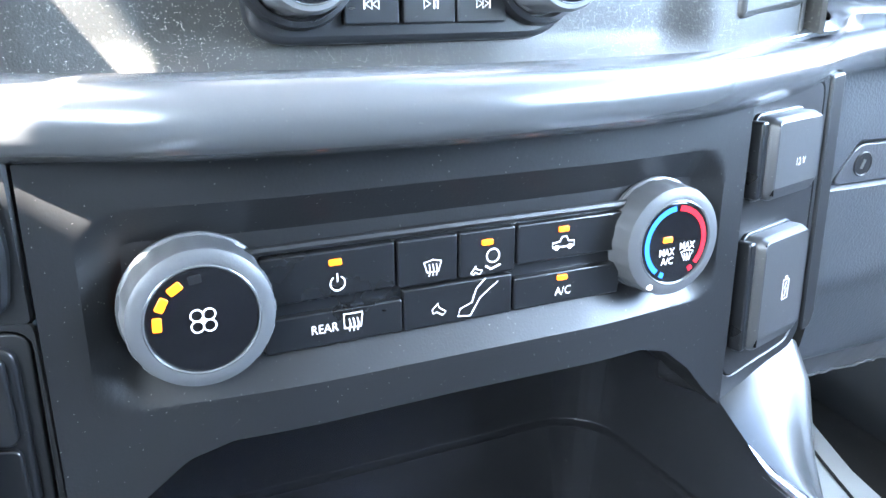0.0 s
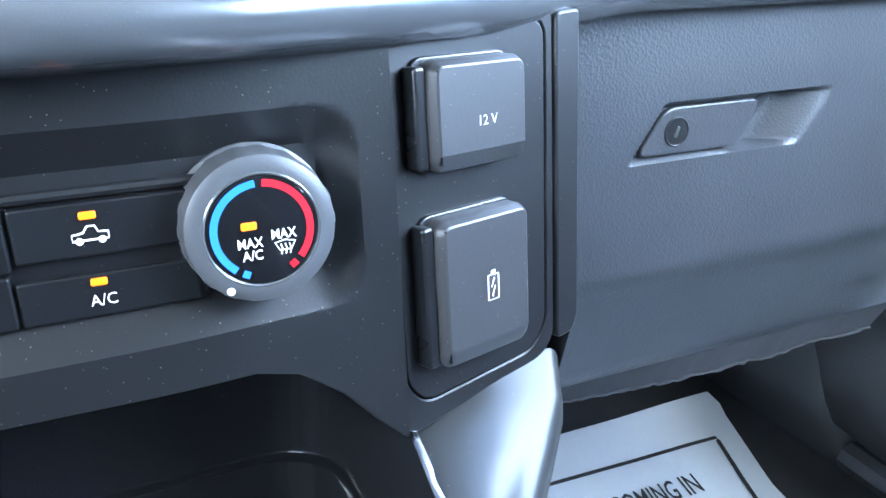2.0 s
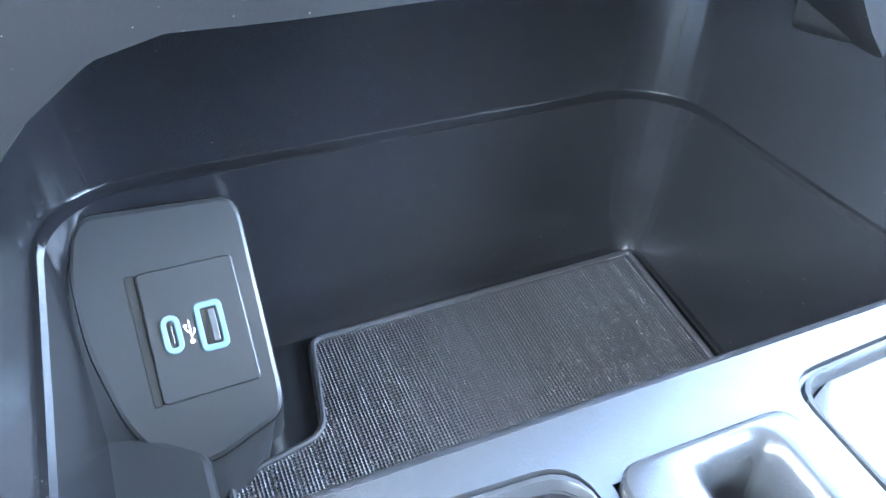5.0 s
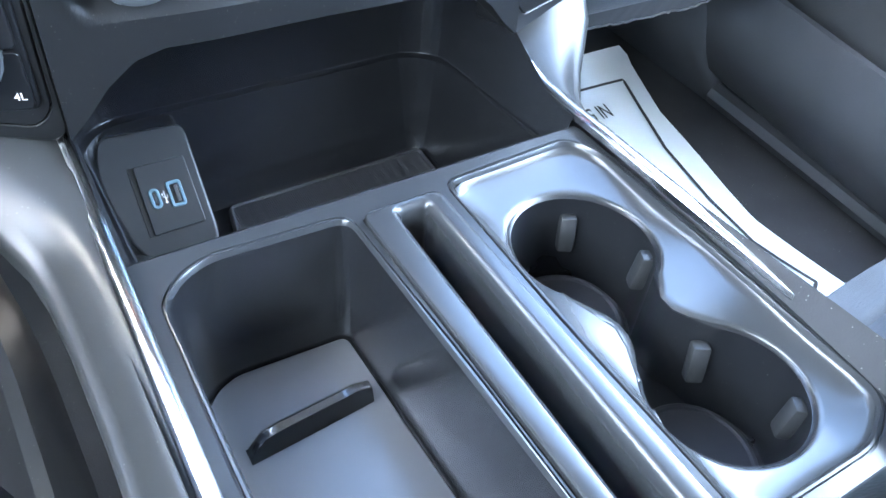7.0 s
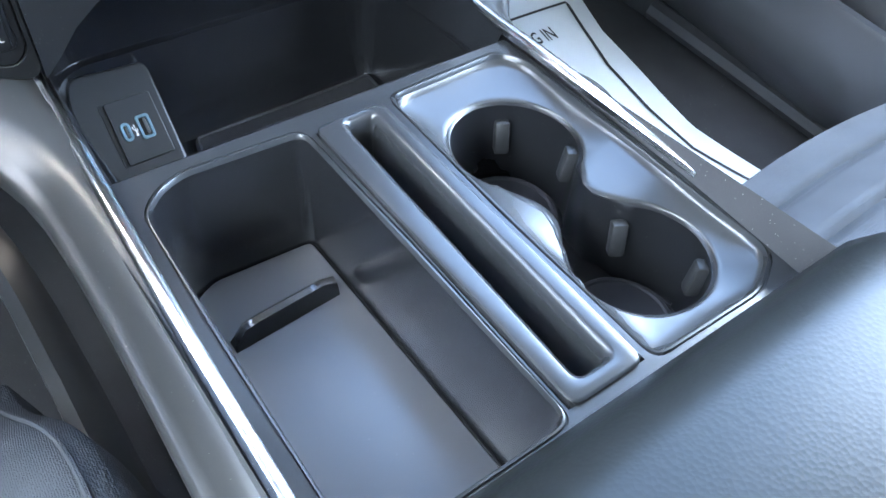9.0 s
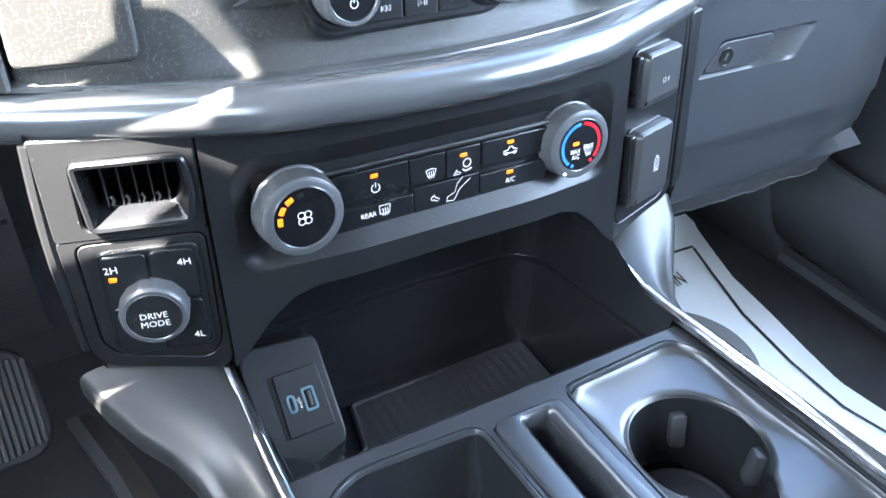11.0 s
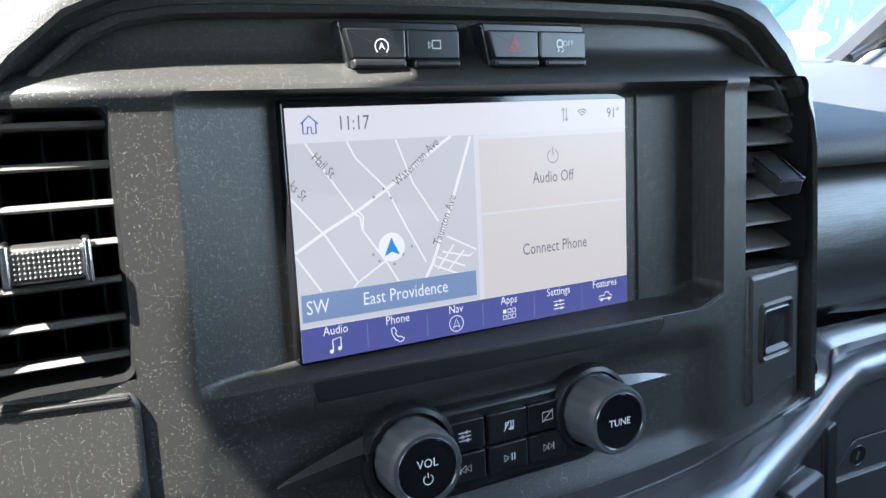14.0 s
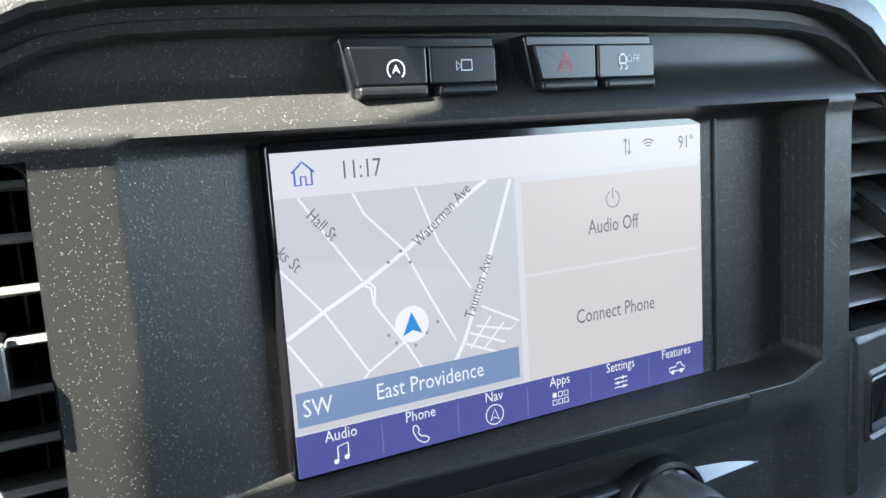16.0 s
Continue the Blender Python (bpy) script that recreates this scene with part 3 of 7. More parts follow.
def vent(name, box, knob_x, knob_z, slats, stack_y, lit):
    x0, x1, z0, z1 = box
    cx = (x0 + x1) / 2
    d = thing(name, "air vent with thin horizontal blades and a silver slider" if lit else "air vent with dark blades and a chrome slider", "air vent", (cx, 0.06, z0), "stack vents")
    # dark duct behind
    bm = bmesh.new()
    o = rrect(x1 - x0, z1 - z0, 0.005, cx, (z0 + z1) / 2)
    m = face(stack_y)
    loops = [[m @ Vector((u, v, w)) for u, v in q] for q, w in ((o, 0.001), (offset(o, 0.001), -0.004), (offset(o, 0.003), -0.07))]
    rings(bm, loops, False, False)
    bm.faces.new([bm.verts.new(p) for p in loops[-1]])
    part("duct", bm, DEEP_SHADE, d)
    for i in range(slats):
        z = z0 + 0.009 + i * (z1 - z0 - 0.014) / (slats - 1)
        bm = bmesh.new()
        dip = 0.0015
        rows = []
        for x in np.linspace(x0 + 0.001, x1 - 0.0005, 6):
            y = stack_y + (0.004 if lit else 0.006) + 0.002 * (x - x0) / (x1 - x0)
            if not lit:
                rows.append([(x, y, z), (x, y - 0.0008, z - 0.0012), (x, y + 0.001, z - 0.002), (x, y + 0.016, z + 0.007), (x, y + 0.016, z + 0.0085), (x, y + 0.001, z + 0.0008)])
            else:
                rows.append([(x, y, z), (x, y - 0.0008, z - 0.0012), (x, y + 0.001, z - 0.0022), (x, y + 0.016, z - 0.0012 - dip), (x, y + 0.016, z + 0.0002 - dip), (x, y + 0.001, z + 0.0006)])
        rings(bm, rows)
        part("blade", bm, BLADE, d)
    for i in range(3 if lit else 2):
        x = x0 + (x1 - x0) * (i + 0.8) / (3.2 if lit else 2.6)
        part("vane", bar(x - 0.0004, x + 0.0004, stack_y + 0.024, stack_y + 0.038, z0 + 0.004, z1 - 0.004, 0), PLASTIC, d)
    # slider
    if lit:
        m = face(stack_y + 0.002, knob_x, knob_z)
        k = part("slider", plate(rrect(0.0255, 0.0125, 0.003), -0.004, 0.0075, 0.002, m), SILVER, d, "knurled silver slider")
        for s in (-1, 1):
            part("slider_end", plate(rrect(0.0028, 0.0155, 0.0012, s * 0.0125), -0.003, 0.0087, 0.001, m), CHROME, k, "chrome end cap")
        bm = bmesh.new()
        for i in range(14):
            for j in range(6):
                u, v = -0.0098 + i * 0.0015, -0.0042 + j * 0.0017
                plate([(u - 0.0005, v), (u, v - 0.0006), (u + 0.0005, v), (u, v + 0.0006)], 0.0070, 0.0081, 0.0003, m, bm, 1)
        part("knurl", bm, SILVER, k)
    else:
        m = Matrix.Translation((knob_x, stack_y + 0.004, knob_z)) @ Matrix.Rotation(radians(-13), 4, "Z") @ Matrix.Rotation(radians(26), 4, "X")
        o = rounded([(-0.0078, 0.004), (-0.0070, -0.0215), (0.0070, -0.0215), (0.0078, 0.004)], 0.0015)
        k = part("slider", plate(o, -0.0085, 0.0, 0.0015, m), SATIN_DARK, d, "dark satin tongue")
        for s in (-1, 1):
            part("slider_edge", tube([m @ Vector((s * q, y, 0.0001)) for q, y in ((0.0076, 0.003), (0.0071, -0.0125), (0.0066, -0.0212))], 0.0009, 8), CHROME, k, "thin chrome edge")



def stack_covers():
    m = face(0.0365, -0.1775, 1.2995, -9)
    c = thing("blank_cover", "dusty black blanking cover under the vent", "cover", (-0.1765, 0.036, 1.268))
    part("cover_panel", plate(rounded([(-0.0285, -0.0335), (0.0278, -0.0345), (0.0278, 0.0335), (-0.0285, 0.0335)], 0.006), -0.006, 0.0055, 0.0025, m), PLASTIC_DUSTY, c)
    part("cover_edge", plate(rrect(0.050, 0.0022, 0.001, 0, 0.0318), 0.004, 0.0066, 0.0008, m), PLASTIC, c, "slim raised strip along the upper edge")
    m = face(0.0365, 0.1740, 1.3015, 12)
    c = thing("blank_switch", "black switch panel with one blank push button", "switch panel", (0.1815, 0.04, 1.265))
    part("panel", plate(rounded([(-0.0255, -0.0365), (0.0250, -0.0305), (0.0250, 0.0365), (-0.0255, 0.0365)], 0.004), -0.006, 0.004, 0.0035, m), PLASTIC_DUSTY, c)
    b = part("button_frame", frame_plate(rrect(0.034, 0.033, 0.004, 0, 0.003), rrect(0.028, 0.027, 0.003, 0, 0.003), 0.003, 0.0058, 0.0014, m), PLASTIC_DUSTY, c)
    part("button", plate(rrect(0.027, 0.026, 0.003, 0, 0.003), 0.002, 0.0052, 0.0014, m, dish=0.0012), PLASTIC_FINE, b, "smooth black push button")


SCREEN = face(0.0445, 0.0, 1.3805, 3.2)
SW, SH = 0.174, 0.1025


def touch_screen():
    d = thing("touch_screen", "lit touch screen showing a street map and tiles", "touch screen", (0, 0.045, 1.33))
    m = SCREEN
    part("glass_panel", plate(rrect(0.1785, 0.1075, 0.002, 0.0010, 0.0010), -0.009, -0.0006, 0.001, m), GLOSS, d, "black glass border")
    part("side_strip", plate(rrect(0.0012, 0.106, 0.0005, 0.0945, 0.0), -0.006, 0.001, 0.0004, m), SATIN_DARK, d)

    def uv(u, v):
        return ((u - 0.5) * SW, (0.5 - v) * SH)

    def box(u0, v0, u1, v1):
        return [uv(u0, v1), uv(u1, v1), uv(u1, v0), uv(u0, v0)]

    def lit(name, colour, strength=1.0):
        mm = bpy.data.materials.new(name)
        mm.use_nodes = True
        b = mm.node_tree.nodes["Principled BSDF"]
        b.inputs["Base Color"].default_value = (0.01, 0.01, 0.012, 1)
        b.inputs["Specular IOR Level"].default_value = 0.2
        b.inputs["Roughness"].default_value = 0.25
        b.inputs["Emission Color"].default_value = (*colour, 1)
        b.inputs["Emission Strength"].default_value = strength
        return mm

    E = SCREEN_GAIN
    bg = lit("display ground", (0.70, 0.70, 0.76), E)
    head = lit("display header", (0.74, 0.73, 0.80), E)
    mapc = lit("display map", (0.59, 0.60, 0.66), E)
    tile = lit("display tile", (0.66, 0.62, 0.63), E)
    road = lit("display road", (0.86, 0.86, 0.90), E)
    navy = lit("display bar", (0.085, 0.095, 0.33), E)
    place = lit("display place strip", (0.20, 0.29, 0.50), E)
    dark = lit("display dark text", (0.17, 0.16, 0.20), E)
    light = lit("display light text", (0.85, 0.88, 0.97), E)
    blue = lit("display blue", (0.02, 0.25, 0.70), E)
    homeb = lit("display icon blue", (0.07, 0.13, 0.50), E)
    spots = lit("display grey dot", (0.33, 0.27, 0.31), E)

    def flat(name, bm, mat):
        part(name, bm, mat, d)

    flat("display", poly(box(0, 0, 1, 1), m, h=0.0), bg)
    flat("header", poly(box(0, 0, 1, 0.135), m, h=0.0001), head)
    flat("map", poly(box(0.0, 0.135, 0.492, 0.86), m, h=0.0001), mapc)
    flat("audio_tile", poly(box(0.507, 0.158, 1.0, 0.478), m, h=0.0001), tile)
    flat("phone_tile", poly(box(0.507, 0.488, 1.0, 0.862), m, h=0.0001), tile)
    flat("menu_bar", poly(box(0, 0.864, 1, 1), m, h=0.0002), navy)
    # streets
    bm = bmesh.new()
    big = [[(0.0, 0.559), (0.078, 0.485), (0.162, 0.415), (0.238, 0.34), (0.396, 0.165), (0.426, 0.136)], [(0.482, 0.14), (0.427, 0.386), (0.358, 0.666), (0.335, 0.73)]]
    small = [[(0.043, 0.136), (0.102, 0.29), (0.151, 0.412)], [(0.0, 0.346), (0.077, 0.503), (0.151, 0.706)], [(0.001, 0.572), (0.058, 0.721)],
             [(0.145, 0.136), (0.164, 0.203), (0.238, 0.331), (0.29, 0.507), (0.338, 0.66)], [(0.271, 0.138), (0.312, 0.32), (0.379, 0.493)],
             [(0.14, 0.725), (0.151, 0.706), (0.233, 0.627)], [(0.152, 0.425), (0.167, 0.44), (0.17, 0.492), (0.232, 0.646), (0.259, 0.725)], [(0.162, 0.415), (0.175, 0.44), (0.172, 0.50)],
             [(0.40, 0.56), (0.487, 0.635), (0.465, 0.659), (0.386, 0.625)], [(0.37, 0.645), (0.45, 0.70)], [(0.36, 0.68), (0.43, 0.73)], [(0.42, 0.60), (0.37, 0.70)], [(0.45, 0.63), (0.40, 0.71)]]
    for line in big:
        stroke([uv(*p) for p in line], 0.0014, m, bm, 0.00022)
    for line in small:
        stroke([uv(*p) for p in line], 0.0008, m, bm, 0.00026)
    flat("street_network", bm, road)
    bm = bmesh.new()
    for p in ((0.205, 0.365), (0.232, 0.335), (0.25, 0.375), (0.195, 0.60), (0.21, 0.63), (0.275, 0.615), (0.30, 0.585), (0.25, 0.65)):
        flat("map_dot", disc(*uv(*p), 0.0006, m, None, 8, 0.0003), spots)
    flat("position_disc", disc(*uv(0.245, 0.578), 0.0062, m, h=0.0003), road)
    a = uv(0.245, 0.578)
    flat("position_arrow", poly([(a[0], a[1] + 0.0042), (a[0] - 0.0036, a[1] - 0.0036), (a[0], a[1] - 0.002), (a[0] + 0.0036, a[1] - 0.0036)], m, h=0.0004), blue)
    for t, u, v, turn in (("Hall St", 0.083, 0.225, -48), ("ks St", 0.018, 0.317, -48), ("Waterman Ave", 0.325, 0.235, 39), ("Taunton Ave", 0.397, 0.49, 66)):
        flat("street_name", words(t, 0.0055, at(m, *uv(u, v)), turn=turn, squeeze=0.80), dark)
    flat("place_strip", poly(box(0.006, 0.727, 0.482, 0.838), m, h=0.00045), place)
    flat("label", words("SW", 0.0082, at(m, *uv(0.045, 0.783)), h=0.0006, squeeze=0.82), light)
    flat("label", words("East Providence", 0.0078, at(m, *uv(0.278, 0.78)), h=0.0006, squeeze=0.82), light)
    for t, u in (("Audio", 0.085), ("Phone", 0.249), ("Nav", 0.416), ("Apps", 0.581), ("Settings", 0.747), ("Features", 0.913)):
        flat("label", words(t, 0.0054, at(m, *uv(u, 0.886)), h=0.0006, squeeze=0.84), light)
    # icons in the bar
    x, y = uv(0.085, 0.95)
    bm = stroke([(x - 0.0016, y - 0.0022), (x - 0.0016, y + 0.0026), (x + 0.002, y + 0.0034), (x + 0.002, y - 0.0014)], 0.0005, m, None, 0.0006)
    disc(x - 0.0023, y - 0.0022, 0.0009, m, bm, 10, 0.0006), disc(x + 0.0013, y - 0.0014, 0.0009, m, bm, 10, 0.0006)
    flat("bar_icon", bm, light)
    bm = bmesh.new()
    x, y = uv(0.249, 0.95)
    hs = [(-0.0031, 0.0030), (-0.0018, 0.0033), (-0.0008, 0.0014), (-0.0015, 0.0006), (-0.0001, -0.0011), (0.0009, -0.0010), (0.0027, -0.0022), (0.0022, -0.0032), (0.0006, -0.0035), (-0.0016, -0.0020), (-0.0031, 0.0008)]
    stroke(rounded([(x + a, y + b) for a, b in hs], 0.0004), 0.0004, m, bm, 0.0006, True)
    flat("bar_icon", bm, light)
    bm = bmesh.new()
    x, y = uv(0.416, 0.95)
    stroke(arc(x, y, 0.0036, 0, 360, 24)[:-1], 0.0004, m, bm, 0.0006, True)
    stroke([(x, y + 0.0022), (x - 0.0017, y - 0.002), (x, y - 0.001), (x + 0.0017, y - 0.002)], 0.0004, m, bm, 0.0006, True)
    flat("bar_icon", bm, light)
    bm = bmesh.new()
    x, y = uv(0.581, 0.95)
    for i in (-1, 0, 1):
        for j in (-0.5, 0.5):
            q = [(x + i * 0.0026 + s * 0.0009, y + j * 0.0028 + t * 0.0009) for s, t in ((-1, -1), (1, -1), (1, 1), (-1, 1))]
            if i < 0 < j:
                poly(q, m, bm, 0.0006)
            else:
                stroke(q, 0.00042, m, bm, 0.0006, True)
    flat("bar_icon", bm, light)
    bm = bmesh.new()
    x, y = uv(0.747, 0.95)
    for j, k in ((0.0018, 0.001), (0, -0.0015), (-0.0018, 0.0014)):
        stroke([(x - 0.0032, y + j), (x + 0.0032, y + j)], 0.00045, m, bm, 0.0006), disc(x + k, y + j, 0.0007, m, bm, 8, 0.0006)
    flat("bar_icon", bm, light)
    bm = bmesh.new()
    x, y = uv(0.914, 0.952)
    stroke([(x - 0.004, y - 0.001), (x - 0.004, y + 0.0006), (x - 0.0004, y + 0.0008), (x, y + 0.0022), (x + 0.0022, y + 0.0022), (x + 0.003, y + 0.0006), (x + 0.0042, y + 0.0003), (x + 0.0042, y - 0.001)], 0.0005, m, bm, 0.0006, True)
    disc(x - 0.0022, y - 0.0013, 0.0009, m, bm, 10, 0.0006), disc(x + 0.0024, y - 0.0013, 0.0009, m, bm, 10, 0.0006)
    flat("bar_icon", bm, light)
    for t, size, u, v, q in (("11:17", 0.0082, 0.165, 0.066, 0.78), ("91\u00b0", 0.0070, 0.955, 0.066, 0.85), ("Audio Off", 0.0078, 0.741, 0.345, 0.76), ("Connect Phone", 0.0078, 0.742, 0.668, 0.78)):
        flat("label", words(t, size, at(m, *uv(u, v)), squeeze=q), dark)
    x, y = uv(0.741, 0.248)
    bm = stroke(arc(x, y - 0.0002, 0.0031, 115, 425, 22), 0.00035, m, None, 0.0003)
    stroke([(x, y), (x, y + 0.004)], 0.0004, m, bm, 0.0003)
    flat("power_icon", bm, dark)
    bm = bmesh.new()
    x, y = uv(0.785, 0.064)
    for s in (-1, 1):
        stroke([(x + s * 0.0009, y + 0.003), (x + s * 0.0009, y - 0.003)], 0.0004, m, bm, 0.0003)
        stroke([(x + s * 0.0009 - 0.0009, y - s * 0.0018), (x + s * 0.0009, y - s * 0.003), (x + s * 0.0009 + 0.0009, y - s * 0.0018)], 0.0004, m, bm, 0.0003)
    x, y = uv(0.844, 0.08)
    for r in (0.0014, 0.0026, 0.0038):
        stroke(arc(x, y, r, 45, 135, 8), 0.0005, m, bm, 0.0003)
    flat("signal_icon", bm, dark)
    x, y = uv(0.056, 0.066)
    bm = stroke([(x - 0.0036, y + 0.0004), (x, y + 0.0036), (x + 0.0036, y + 0.0004)], 0.0006, m, h=0.0003)
    stroke([(x - 0.0027, y + 0.0009), (x - 0.0027, y - 0.0034), (x - 0.0008, y - 0.0034), (x - 0.0008, y - 0.0008), (x + 0.0008, y - 0.0008), (x + 0.0008, y - 0.0034), (x + 0.0027, y - 0.0034), (x + 0.0027, y + 0.0009)], 0.0006, m, bm, 0.0003)
    flat("home_icon", bm, homeb)
    for u in (0.167, 0.332, 0.498, 0.664, 0.83):
        flat("divider", stroke([uv(u, 0.88), uv(u, 0.985)], 0.00025, m, None, 0.0004), place)


SCREEN_GAIN = 2 ** -STOPS


def ledge():
    d = thing("screen_ledge", "black dusty shelf with a slim lid below the screen", "ledge", (0, 0.03, 1.305))
    m = face(0.0303, 0.0, 1.3195)
    o = rounded([(-0.0850, -0.0045), (0.0895, -0.0035), (0.0930, 0.0000), (0.0936, 0.0044), (-0.0860, 0.0044)], 0.0022)
    part("lid", plate(o, -0.004, 0.0009, 0.0006, m), PLASTIC, d, "slim black lid")
    part("lid_edge", tube([m @ Vector((u, v, 0.0004)) for u, v in rounded([(-0.0862, -0.0015), (-0.0845, -0.0050), (0.0895, -0.0040), (0.0936, 0.0002), (0.0941, 0.0050)], 0.002)], 0.00035, 6), SATIN_DARK, d, "fine bright lid seam")
    # highlight of the shelf's front edge as a tube, turned up into the end wall
    path = [(x, 0.0303 + 0.0002, 1.3243 + 0.007 * smooth(x, 0.114, 0.137) - 0.0002) for x in np.linspace(-0.106, 0.1325, 60)]
    part("shelf_glint", tube(path, 0.0007, 8), SATIN_DARK, d, "thin tube added as the shelf edge's highlight")


def switch_row():
    for x0, x1, mid, lit, marks in ((-0.0645, -0.0098, -0.0357, True, "auto"), (-0.0004, 0.0550, 0.0280, False, "hazard")):
        cx = (x0 + x1) / 2
        m = face(0.0405, cx, 1.4555, 3.0)
        d = thing("switch_block", "pair of black push buttons with white symbols" if lit else "pair of black push buttons, one with a red triangle", "switch", (cx, 0.04, 1.4455), "switches over the screen")
        w, h = x1 - x0, 0.0195
        part("switch_housing", plate(rounded([(-w / 2 + 0.004, -h / 2), (w / 2, -h / 2), (w / 2, h / 2), (-w / 2, h / 2)], 0.002), -0.012, 0.003, 0.001, m), PLASTIC_FINE, d)
        for s in (0, 1):
            a, b = (-w / 2 + 0.002, mid - cx - 0.0004) if s == 0 else (mid - cx + 0.0004, w / 2 - 0.001)
            k = part("push_button", plate(rounded([(a + (0.003 if s == 0 else 0), -h / 2 + 0.004), (b, -h / 2 + 0.004), (b, h / 2 - 0.0035), (a, h / 2 - 0.0035)], 0.0012), 0.0, 0.0058, 0.0008, m), PLASTIC_FINE, d)
            part("button_lip", plate(rrect(b - a - 0.003, 0.0035, 0.0012, (a + b) / 2 + 0.001, -h / 2 + 0.0022), 0.0, 0.0072, 0.0012, m), PLASTIC, k)
            c = (a + b) / 2
            bm = bmesh.new()
            if marks == "auto" and s == 0:
                stroke(arc(c + 0.0022, -0.0008, 0.0029, -50, 230, 16), 0.0004, m, bm, 0.0061)
                words("A", 0.0038, at(m, c + 0.0022, -0.0008), bm, 0.0061)
            elif marks == "auto":
                stroke([(c - 0.001, -0.0014), (c + 0.0028, -0.0014), (c + 0.0028, 0.0018), (c - 0.001, 0.0018)], 0.0005, m, bm, 0.0061, True)
                stroke([(c - 0.001, 0), (c - 0.0028, 0.0013), (c - 0.0028, -0.0013)], 0.0005, m, bm, 0.0061, True)
            elif s == 0:
                for r in (0.0031, 0.0016):
                    stroke([(c, r * 1.05), (c - r, -r * 0.8), (c + r, -r * 0.8)], 0.0005, m, bm, 0.0061, True)
                part("red_triangle", bm, REDMARK, k, "red hazard triangle")
                continue
            else:
                words("OFF", 0.0036, at(m, c + 0.0026, 0.0008), bm, 0.0061)
                stroke([(c - 0.0036, -0.0006), (c - 0.0036, 0.0014), (c - 0.0028, 0.0024), (c - 0.0014, 0.0024), (c - 0.0006, 0.0014), (c - 0.0006, -0.0006)], 0.0007, m, bm, 0.0061, True)
                for q in (-0.0032, -0.0008):
                    stroke([(c + q, -0.0012), (c + q + 0.0008, -0.002), (c + q - 0.0004, -0.0028)], 0.0005, m, bm, 0.0061)
            part("symbol", bm, MARK, k)


def knob(name, x, z, y_front, r, depth, label, category, flutes=16, yaw=0.0, mat=None, cap_mat=None, lean=0.0, fr=0.765):
    """A fluted round knob with a glossy face (fr: its share of the radius), on a frame whose w axis leaves the face."""
    m = face(y_front + depth, x, z, yaw, lean)
    d = thing(name, label, category, (x, y_front + depth, z - r))

    def flute(a, q, w):
        f = (a * flutes / (2 * math.pi)) % 1.0
        return q - (0.00035 if 0.3 < f < 0.7 and 0.12 * depth < w < 0.86 * depth else 0.0)

    prof = [(r * 1.03, 0.0), (r * 1.03, depth * 0.1), (r, depth * 0.14), (r * 0.985, depth * 0.8), (r * 0.955, depth * 0.92), (r * (fr + 0.13), depth), (r * (fr + 0.035), depth), (r * (fr + 0.02), depth * 0.96)]
    part("grip", revolve(prof, flutes * 6, m, knurl=flute, cap=True), mat or KNOB, d, "grey fluted grip")
    part("bright_ring", revolve([(r * (fr + 0.036), depth * 0.9), (r * (fr + 0.036), depth * 1.0), (r * (fr + 0.02), depth * 1.015), (r * fr, depth * 1.0), (r * fr, depth * 0.9)], 48, m, cap=False), SATIN, d, "thin bright ring")
    part("knob_face", revolve([(r * fr, depth * 0.9), (r * fr, depth * 0.975), (r * (fr - 0.025), depth * 0.985)], 48, m), cap_mat or GLOSS, d, "gloss black knob face")
    return d, at(m, 0, 0, depth * 0.985)


